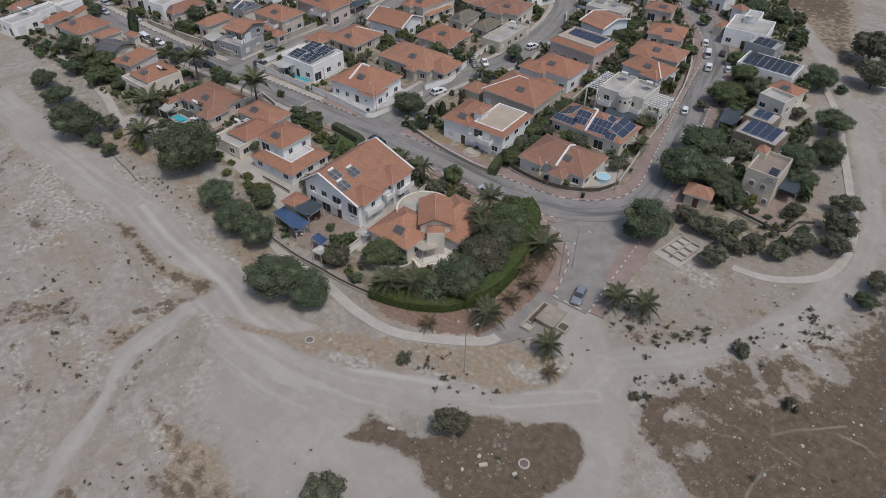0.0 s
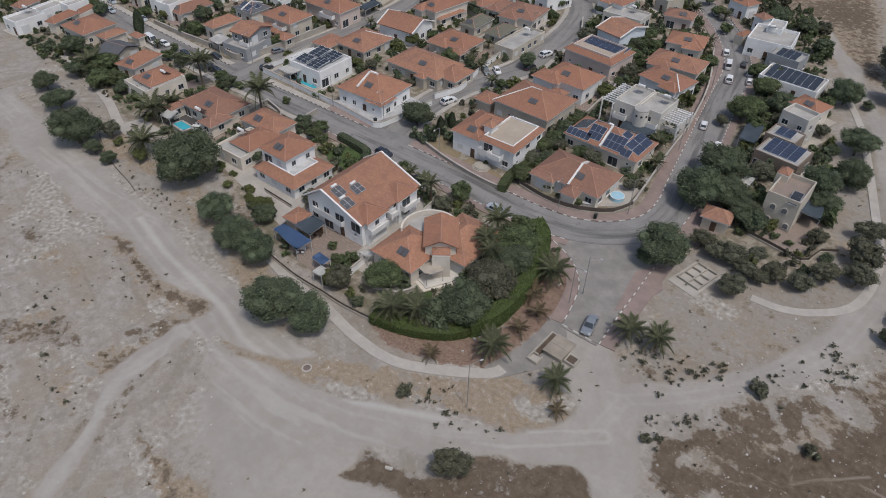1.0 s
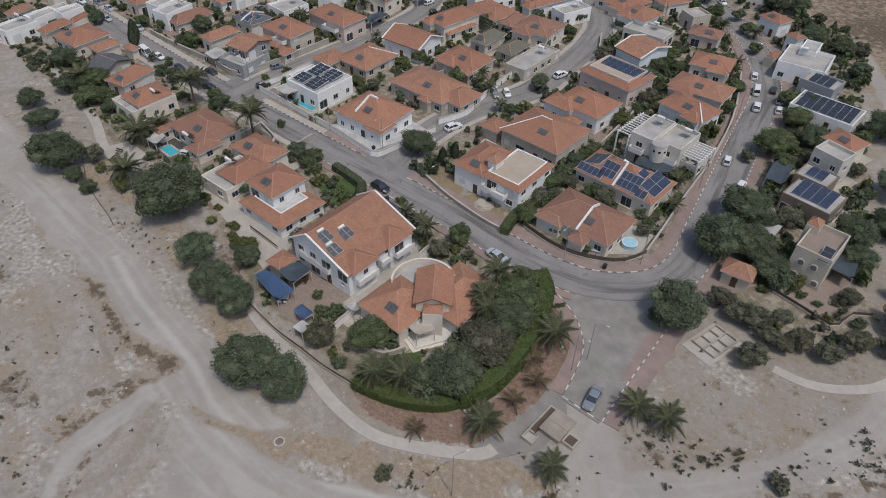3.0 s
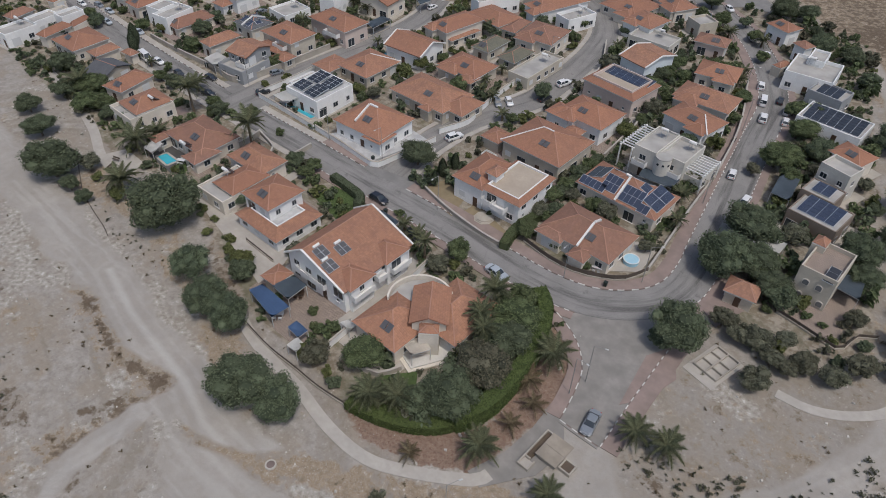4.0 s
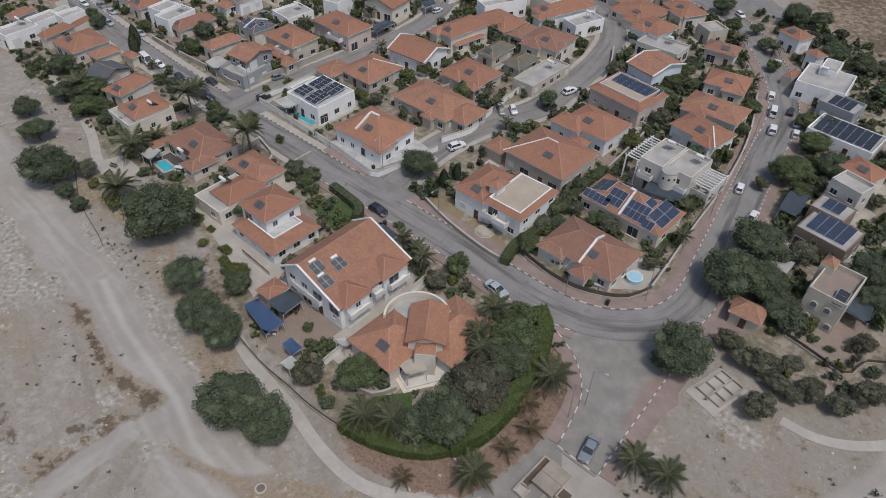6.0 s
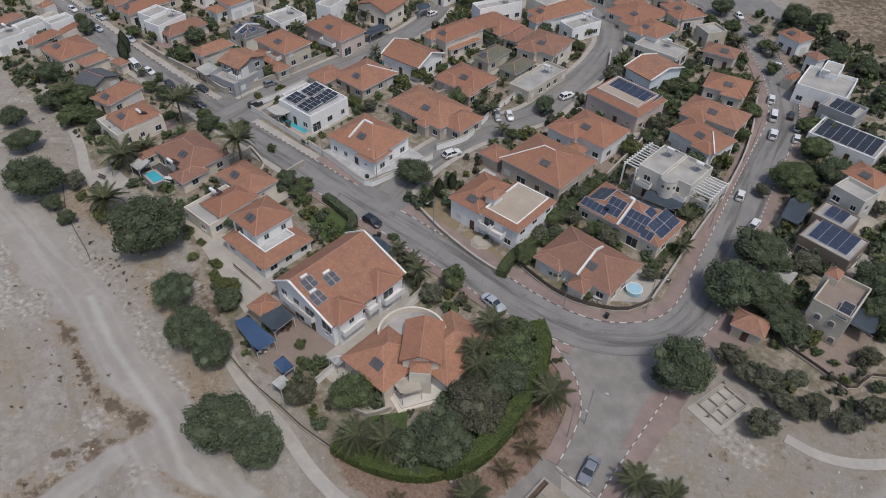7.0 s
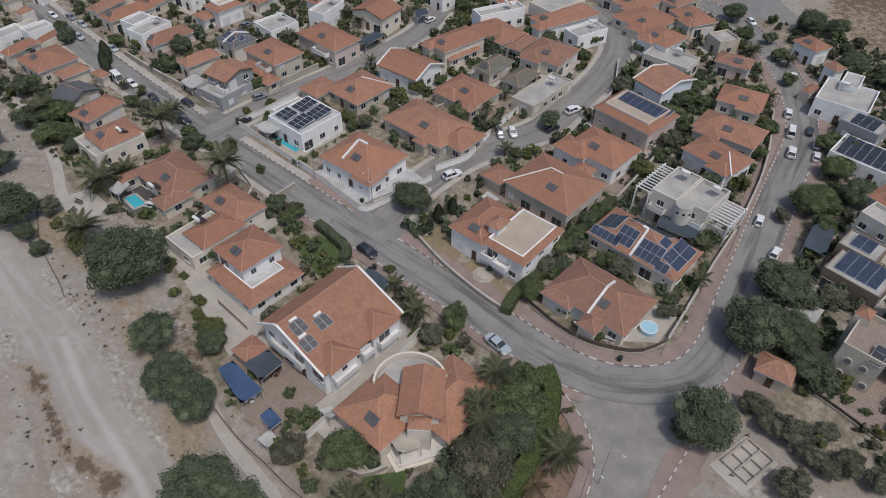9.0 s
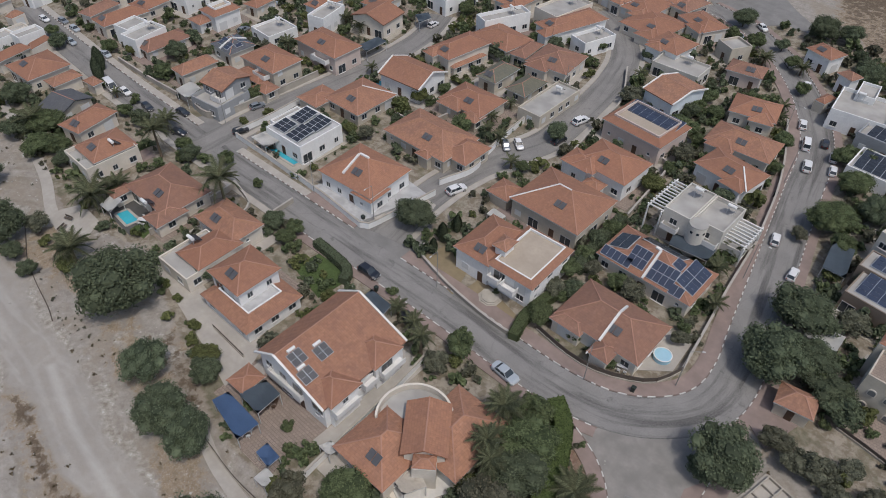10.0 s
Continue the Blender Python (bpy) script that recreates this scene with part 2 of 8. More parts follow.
def patio(pts, material, height, label):
    LEVEL[0] += 1
    pts = [Vector((*p, 0)) for p in pts]
    YARDS.append([(p.x, p.y) for p in pts])
    ob = new("patio", mesh_from("patio", sheet(bmesh.new(), pts, -0.2, height + 0.004 * (LEVEL[0] % 7)), material))
    return tagged(ob, label, "paving", kind="structure")


# ---- plan: lines of the streets, paths and dirt tracks ----
MAIN = [(-226, 101.2), (-191.7, 98.8), (-170.9, 97.8), (-154.9, 97.4), (-139.4, 97.2), (-123.2, 97.2), (-106.8, 97.3), (-93.7, 97.4), (-80.9, 97.7), (-68.9, 97.7), (-59.9, 97.4), (-52, 97.4), (-46.6, 98), (-42.1, 99.3), (-37.8, 102), (-33.9, 106.3), (-32, 111.5), (-32.1, 118), (-33.4, 124.5), (-35.6, 136.5), (-38.3, 151), (-41, 166), (-44.3, 183), (-52.4, 200), (-63.2, 214.3), (-71, 221.3), (-80, 227.5), (-92, 231)]
SPUR = [(-34, 101), (-31.6, 95), (-30.4, 89), (-30, 83), (-29.8, 77.2)]
SPUR_WEST = [(-47.4, 94.6), (-43.4, 93.2), (-40, 91.5), (-37.4, 89.4), (-35.2, 86.5), (-34, 82.9), (-33.2, 79.2), (-32.9, 77.2)]
SPUR_END = [(-32.9, 77.1), (-29.8, 77), (-26.6, 77)]
SPUR_EAST = [(-26.5, 77.1), (-26.8, 81.5), (-27.1, 86.4), (-27.3, 91.6), (-27.5, 96.2), (-27.6, 101), (-27.9, 107.4), (-28.4, 113)]
SECOND = [(-90.8, 103), (-92.7, 114.9), (-92.3, 127.4), (-89.4, 137.8), (-86.8, 147.3), (-87.9, 163.1), (-90, 177.9), (-94.6, 191), (-104.6, 203.2), (-111.7, 207.7)]
THIRD = [(-137.3, 95.2), (-137.4, 103), (-137.7, 116.7), (-136.6, 132.4), (-135.7, 148), (-137.2, 163), (-141.7, 175.1)]
LEFTPATH = [(-184.9, 77.1), (-164.5, 74.1), (-150.5, 71), (-140.4, 67.3), (-134.3, 66.2)]
PATH_A = [(-83.2, 59.7), (-76.8, 57.8), (-70.7, 56.9), (-64, 56.3), (-56.2, 54.9), (-48.9, 54.9), (-43, 57.4), (-36.3, 61.8), (-35.1, 64)]
PATH_B = [(-12, 101.9), (-7.2, 102.4), (-2.4, 105.2), (1.5, 109.9), (2.8, 117), (2, 127.1), (-1.8, 140.1), (-7.2, 157.8), (-12.4, 172.9), (-21.9, 191.9)]
TRACK_A = [(-170.8, 55.9), (-161.1, 54.9), (-145.8, 52.4), (-127.6, 51.3), (-109.6, 49.7), (-92.5, 47.3), (-78.1, 45.7), (-66.2, 43.7), (-55.7, 43.3), (-45.1, 45.4), (-35.3, 49.8), (-27.3, 54.9), (-18.1, 62.9)]
TRACK_B = [(-77.2, 38.6), (-76.9, 36.8), (-77.2, 32.4), (-76.6, 28), (-74.2, 23.8), (-71.5, 19.9), (-68.1, 13.8), (-65.2, 8.3), (-64.4, 6.8)]
TRACK_C = [(-19.4, 61.9), (-18.6, 70.2), (-12.5, 75.6), (-7.6, 81.2), (-2.4, 89.6), (3.1, 101.6), (5.2, 115.7), (4.9, 129.6), (0.1, 149.5), (-7.7, 173.3), (-21.5, 201.1), (-33.9, 220.5)]
TRACK_D = [(-18.7, 67.6), (-13.7, 57), (-12.9, 48.5)]
TRACK_E = [(-64.2, 40.9), (-50.2, 35.9), (-36.8, 35.1), (-29.4, 33.1)]
RIDGE = [(-105.1, 44.9), (-98.1, 44), (-89.6, 42.1), (-84.3, 42.7), (-80.2, 43.5)]
RIDGE_C = [(-78.9, 40.2), (-77.8, 34.6), (-78.9, 30.4), (-80.1, 28.8)]
ESTATE = [(-213.5, 76.8), (-185, 72.9), (-160, 73.2), (-134.9, 68.3), (-118.7, 73.1), (-94.3, 65.4), (-81.8, 61), (-63.8, 59.8), (-55.6, 59), (-42.7, 65.6), (-39.1, 81.5), (-42.3, 91.8), (-28.4, 109.6), (-23.5, 109.4), (-15, 108.3), (-7.7, 111), (-4, 121.7), (-35.9, 230.5), (-57.5, 238.5), (-81.1, 238)]
HEDGE_LOW = [(-56.6, 59.6), (-53.4, 60.2), (-49, 61.8), (-45.4, 64.2), (-43.6, 66.6)]
HEDGE_TALL = [(-43.2, 66.4), (-42, 68.6), (-41.2, 72), (-41.4, 78), (-42.4, 84), (-43.6, 87.6), (-45.8, 91.6), (-48.8, 94)]
FIELD_EDGE = [(-12.4, 63.3), (-12.9, 67.1), (-9.2, 71.2), (-8.2, 77.2), (-6.3, 80.2), (-5.7, 82.1), (-1.5, 84.6), (2.6, 90.7), (6.6, 94.1), (11.4, 105.3), (18.1, 69.4), (1.2, 56.5), (-3.3, 56.9), (-8.1, 59.3), (-10.4, 60.8)]
ISLAND_EDGE = [(-41.6, 36.6), (-40.8, 39.5), (-41.5, 41.5), (-37.2, 42.3), (-33.4, 43.1), (-31, 45.5), (-29.4, 49.8), (-26.7, 52), (-23.4, 53.3), (-18.9, 56.1), (-16.2, 55.5), (-14.6, 53.8), (-14.3, 49.9), (-15.3, 46.9), (-16.5, 43.4), (-23.9, 37.3), (-29.3, 37.9), (-31.1, 39.1), (-34.5, 39.1), (-38.9, 37.4)]
BROWN_EDGE = [(-69.6, 25), (-67.2, 25.4), (-62.5, 24.8), (-57.2, 24.9), (-52.9, 26.6), (-48.8, 24), (-44.6, 21.9), (-52.2, 16.1), (-58.2, 20.9), (-61.5, 22.7), (-66, 23.3)]
TAN_EDGE = [(-72.4, 41.4), (-66.4, 43.1), (-59.5, 46.1), (-53.4, 50.8), (-47.3, 54.3), (-39.7, 58.5), (-32.8, 63.5), (-28.1, 65.7), (-24.1, 66.2), (-23, 63.4), (-24.6, 59.6), (-27.7, 55.7), (-30.6, 54.3), (-35.3, 52.6), (-38.8, 51.8), (-42, 49.3), (-46.1, 47.8), (-50.3, 45.1), (-55.6, 43.4), (-62.1, 42.7), (-67.5, 40.7)]
RED_EDGE = [(-57.5, 58.5), (-53.4, 59), (-47.3, 61.6), (-42.7, 65.6), (-39.8, 70.7), (-40.4, 79), (-42.9, 90.3), (-38.7, 89.2), (-35.1, 81.4), (-34.8, 71.7), (-36.8, 63.5), (-42.8, 59.2), (-50.3, 57.3)]
WHITE_A = [(-52.1, 45.8), (-49.8, 47), (-46.2, 48.5)]
WHITE_E = [(-40.8, 51.8), (-37.2, 52.5), (-33.2, 53.8), (-30.8, 54.6)]
WHITE_F = [(-29.2, 60.3), (-26.8, 60.2), (-24.7, 63.8), (-24.5, 65.3)]
WHITE_B = [(-7.1, 81.4), (-3.5, 85.6), (1, 90.2), (4.2, 94), (6.1, 96.3)]
WHITE_C = [(-124.1, 54.1), (-111.9, 53.7), (-100.1, 50.4), (-94.9, 51.4), (-76.2, 48.8)]
WHITE_D = [(-18.3, 97), (-14.2, 96.6)]
WEEDS_A = [(-22.4, 77.4), (-22, 79.6), (-19.8, 79), (-19.8, 81.2), (-16.1, 79.2), (-15.3, 81.7), (-12.3, 81), (-10.7, 83.7), (-7.9, 85.9)]
WEEDS_B = [(-16.9, 75.8), (-15.2, 77.3), (-13.7, 77.8), (-12.7, 79.8), (-11.3, 81.8)]
WEEDS_C = [(-6.3, 82.5), (-4.8, 84.4), (-3.6, 86), (-2.5, 87.8), (-0.9, 89.7), (0.1, 92), (2.2, 91.9), (3.4, 93.7), (5.3, 96)]
WEEDS_D = [(-104, 31.1), (-94.1, 27), (-82.9, 21.1), (-79.6, 21)]
WEEDS_E = [(-40, 52.7), (-37.7, 53.1), (-35.5, 52.9), (-32, 54.9), (-30.2, 55.1)]
WEEDS_F = [(-126.9, 57.2), (-115.2, 55.9), (-108.5, 56.4)]
WEEDS_G = [(-14.6, 67), (-13.3, 66.2), (-13.4, 71.1), (-11.5, 71.7), (-10.2, 71.7), (-10.5, 73.4)]
TYRE_A = [(-143.7, 51.2), (-125.7, 50.2), (-108, 48.7), (-91.4, 45.3), (-81.1, 43.4), (-75.3, 33.9), (-76.4, 26), (-70.8, 17.3)]
TYRE_B = [(-106.7, 50.8), (-95.2, 48.1), (-86.7, 47.1), (-77.5, 46.2), (-69, 43.9), (-63.5, 43.6), (-54.5, 44.5), (-47.2, 46.4), (-36.3, 51.7)]
SLOPE_EDGE = [(-62.5, 247.4), (-51.3, 234.3), (-39.4, 216.2), (-27, 199.8), (-11.7, 195.6), (-32.6, 285.4), (-69.6, 268)]
TRAIL = [(-3.8, 66.8), (-0, 68.2), (0.3, 69.5)]
TRAIL_B = [(-1.6, 70.4), (0.1, 70), (2.2, 70.6), (4.3, 69.8), (7, 69.2), (9.8, 68.9), (11.4, 68.1), (13.8, 68)]
DRAG_A = [(-3.1, 83.1), (-1, 80.7), (1.7, 77.6)]
DRAG_B = [(2.2, 89), (5.3, 88.2), (8.8, 87.9)]
DRAG_C = [(-0.4, 85.2), (2.2, 83.2), (5.2, 81)]
DRAG_D = [(6, 90.1), (9, 88.7)]
DRAG_E = [(-7.1, 75.6), (-5.2, 74.2), (-3, 73.2)]
PALE_A = [(-8.4, 66.3), (-6.8, 68.4), (-4.6, 68)]
PALE_B = [(-9.6, 75.4), (-7.5, 74.4), (-6, 73.7)]
PALE_C = [(-7.9, 60.5), (-5.4, 61.9), (-3.1, 64)]
TRAIL_C = [(3.7, 71.6), (6.2, 74.4), (8.6, 76.5), (11.5, 79.3)]
VERGE_EDGE = [(-17.6, 90.2), (-9.9, 98.6), (-0.2, 104), (2, 102.4), (-3.2, 92.1), (-10.5, 84.2), (-15.1, 84.3)]
OLDWAY_A = [(-133.8, 44.2), (-114.8, 40.3), (-97.9, 35.6), (-84.5, 31.2), (-79, 29.6)]
OLDWAY_B = [(-118.3, 29.7), (-104.9, 28.7), (-92.8, 24.9), (-81.3, 19.8), (-74.9, 12.5), (-71, 5.9)]
WEEDS_H = [(-0.4, 95.4), (0.9, 96.9), (2.2, 98.5), (4.3, 96.8)]
WEEDS_I = [(7.3, 104.3), (8.3, 109.3), (8.1, 114.3)]
WEEDS_J = [(-116, 56.4), (-109.3, 56.9), (-102.7, 57.3)]
WEEDS_K = [(-27.6, 62.3), (-25.4, 61.9), (-24, 61.1), (-24.4, 63.4)]
GREEN_A = [(-77.7, 25.1), (-77.9, 21.6), (-72.2, 21.6)]
TRAIL_D = [(5.8, 67.8), (4.6, 65.4), (4.2, 63.1), (4, 60.5)]
TRAIL_E = [(0.9, 78.3), (2.9, 75), (3.8, 71.9)]
TRAIL_F = [(10.6, 77.1), (14.1, 77.4), (15.6, 76.4)]
FIELD_DARK = [(-3.4, 66.7), (-2.3, 72.5), (4, 79.8), (8.6, 85.8), (13.3, 95.1), (18.1, 69.4), (3.4, 58.2), (0.1, 61.4)]
STONY_A = [(-91.4, 18.6), (-85.6, 16.3), (-79.5, 13.6)]
STONY_B = [(-76.6, 12.8), (-73.2, 12.1), (-70.5, 11.5)]
STONY_C = [(-84.2, 22.8), (-79.6, 20.9), (-76.2, 19.7)]
STONY_D = [(-63.5, 22.9), (-59.5, 22.6), (-55.1, 21.2), (-50.7, 19.6)]
STREET_END_LOT = [(-24.9, 73), (-17.1, 69.4), (-2.7, 84.9), (7.5, 105.6), (5, 143.6), (-8.8, 165.8), (-13.1, 107.7), (-26.1, 96.9)]
APRON = [(-37.5, 62.5), (-34.9, 61.7), (-30.5, 67.9), (-29.6, 73.3), (-32.5, 77.5), (-35.4, 80), (-35, 73.5), (-35.6, 67.8)]

MAIN_LINE, SPUR_LINE = curve_through(MAIN), curve_through(SPUR)
SECOND_LINE, THIRD_LINE = curve_through(SECOND), curve_through(THIRD)


def far_from(X, Y, line):
    """The distance of every place from a line."""
    best = np.full(X.shape, 1e9)
    for a, b in zip(line, line[1:]):
        ax, ay, dx, dy = a[0], a[1], b[0] - a[0], b[1] - a[1]
        s = np.clip(((X - ax) * dx + (Y - ay) * dy) / (dx * dx + dy * dy + 1e-9), 0, 1)
        best = np.minimum(best, np.hypot(X - ax - s * dx, Y - ay - s * dy))
    return best


def inside(X, Y, poly):
    hit = np.zeros(X.shape, bool)
    for (x0, y0), (x1, y1) in zip(poly, poly[1:] + poly[:1]):
        cross = ((y0 > Y) != (y1 > Y)) & (X < (x1 - x0) * (Y - y0) / (y1 - y0 + 1e-9) + x0)
        hit ^= cross
    return hit


def patchy(X, Y, size, seed):
    """Smooth random values from 0 to 1 over the plan."""
    rng = np.random.RandomState(seed)
    total, weight = np.zeros(X.shape), 0.0
    for octave in range(4):
        s, w = size / 2 ** octave, 0.5 ** octave
        table = rng.rand(257, 257)
        u, v = X / s + 5000, Y / s + 5000
        i, j = np.floor(u).astype(int), np.floor(v).astype(int)
        a, b = u - i, v - j
        a, b = a * a * (3 - 2 * a), b * b * (3 - 2 * b)
        T = lambda p, q: table[p % 257, q % 257]
        total += w * ((T(i, j) * (1 - a) + T(i + 1, j) * a) * (1 - b) + (T(i, j + 1) * (1 - a) + T(i + 1, j + 1) * a) * b)
        weight += w
    return total / weight


# ---- ground ----
def ground_material():
    m, t, nodes, links, p = nodes_of("dry_ground")
    def layer(name):
        a = nodes.new("ShaderNodeAttribute")
        a.attribute_name = name
        s = nodes.new("ShaderNodeSeparateColor")
        links.new(a.outputs["Color"], s.inputs[0])
        return s.outputs
    track, soil, tan = layer("cover_a")[:3]
    garden, rock, red_soil = layer("cover_b")[:3]
    wheel, trail, streak = layer("cover_c")[:3]
    n_big, n_mid, n_fine, n_grit, n_clod = noise_at(t, 0.10, 8, 0.68), noise_at(t, 0.55, 8, 0.7), noise_at(t, 2.6, 6, 0.7), noise_at(t, 9.0, 3, 0.6), noise_at(t, 1.3, 7, 0.75)
    jitter = calc(t, "MULTIPLY", calc(t, "SUBTRACT", n_mid, 0.5), 1.9)
    edge = lambda f, lo=0.38, hi=0.62: spread(t, calc(t, "ADD", f, jitter), lo, hi)
    base = blend(t, spread(t, n_mid, 0.38, 0.62), (0.245, 0.222, 0.195), (0.35, 0.323, 0.29))
    base = blend(t, spread(t, n_big, 0.47, 0.58, 0, 0.75), base, (0.265, 0.225, 0.178))
    base = blend(t, spread(t, calc(t, "MULTIPLY", streak, spread(t, n_mid, 0.4, 0.56)), 0.2, 0.8, 0, 0.7), base, (0.21, 0.182, 0.145))
    rubble = blend(t, spread(t, n_fine, 0.42, 0.62), (0.25, 0.225, 0.19), (0.44, 0.415, 0.375))
    rubble = blend(t, spread(t, n_clod, 0.54, 0.60, 0, 0.8), rubble, (0.17, 0.145, 0.115))
    rubble = blend(t, spread(t, n_clod, 0.44, 0.38, 0, 0.8), rubble, (0.56, 0.54, 0.50))
    base = blend(t, spread(t, n_clod, 0.55, 0.66, 0, 0.45), base, (0.20, 0.17, 0.135))
    base = blend(t, spread(t, n_clod, 0.44, 0.35, 0, 0.45), base, (0.42, 0.395, 0.36))
    c = blend(t, edge(rock), base, rubble)
    straw = blend(t, spread(t, n_fine, 0.38, 0.62), (0.205, 0.155, 0.105), (0.325, 0.262, 0.19))
    straw = blend(t, spread(t, n_grit, 0.56, 0.66, 0, 0.7), straw, (0.46, 0.43, 0.39))
    straw = blend(t, spread(t, n_clod, 0.54, 0.62, 0, 0.7), straw, (0.15, 0.12, 0.085))
    straw = blend(t, spread(t, n_clod, 0.42, 0.36, 0, 0.7), straw, (0.48, 0.45, 0.41))
    c = blend(t, edge(tan), c, straw)
    dark = blend(t, spread(t, n_mid, 0.38, 0.62), (0.084, 0.061, 0.041), (0.135, 0.103, 0.073))
    dark = blend(t, spread(t, n_fine, 0.52, 0.68, 0, 0.45), dark, (0.19, 0.152, 0.112))
    dark = blend(t, spread(t, n_clod, 0.53, 0.62, 0, 0.7), dark, (0.065, 0.048, 0.031))
    dark = blend(t, spread(t, n_clod, 0.42, 0.36, 0, 0.6), dark, (0.25, 0.21, 0.165))
    dark = blend(t, spread(t, n_grit, 0.62, 0.70, 0, 0.25), dark, (0.36, 0.33, 0.29))
    dark = blend(t, spread(t, trail, 0.3, 0.9, 0, 0.8), dark, (0.33, 0.29, 0.24))
    c = blend(t, edge(soil), c, dark)
    russet = blend(t, spread(t, n_fine, 0.38, 0.64), (0.155, 0.095, 0.068), (0.27, 0.195, 0.15))
    russet = blend(t, spread(t, n_grit, 0.60, 0.68, 0, 0.6), russet, (0.42, 0.37, 0.32))
    russet = blend(t, spread(t, n_clod, 0.54, 0.62, 0, 0.7), russet, (0.11, 0.072, 0.05))
    c = blend(t, edge(red_soil), c, russet)
    yard = blend(t, spread(t, n_mid, 0.44, 0.56), (0.185, 0.155, 0.115), (0.31, 0.275, 0.225))
    yard = blend(t, spread(t, n_big, 0.50, 0.60, 0, 0.6), yard, (0.10, 0.10, 0.055))
    c = blend(t, garden, c, yard)
    pale = blend(t, spread(t, n_big, 0.38, 0.62), (0.295, 0.274, 0.248), (0.358, 0.334, 0.302))
    pale = blend(t, spread(t, n_mid, 0.42, 0.66, 0, 0.6), pale, (0.285, 0.256, 0.224))
    pale = blend(t, spread(t, wheel, 0.2, 0.9, 0, 0.5), pale, (0.47, 0.455, 0.43))
    c = blend(t, spread(t, calc(t, "ADD", track, calc(t, "MULTIPLY", jitter, 0.5)), 0.3, 0.7), c, pale)
    c = blend(t, spread(t, n_grit, 0.35, 0.7, 0.0, 0.18), c, (0.19, 0.17, 0.15))
    links.new(c, p.inputs["Base Color"])
    p.inputs["Roughness"].default_value = 0.95
    p.inputs["Specular IOR Level"].default_value = 0.1
    bump(t, p, calc(t, "ADD", n_mid, calc(t, "MULTIPLY", n_fine, 0.4)), 0.5, 0.3)
    return m


ESTATE_ALL = ESTATE + [(-80.7, 292.3), (-279.4, 323.5), (-256.1, 83.7)]


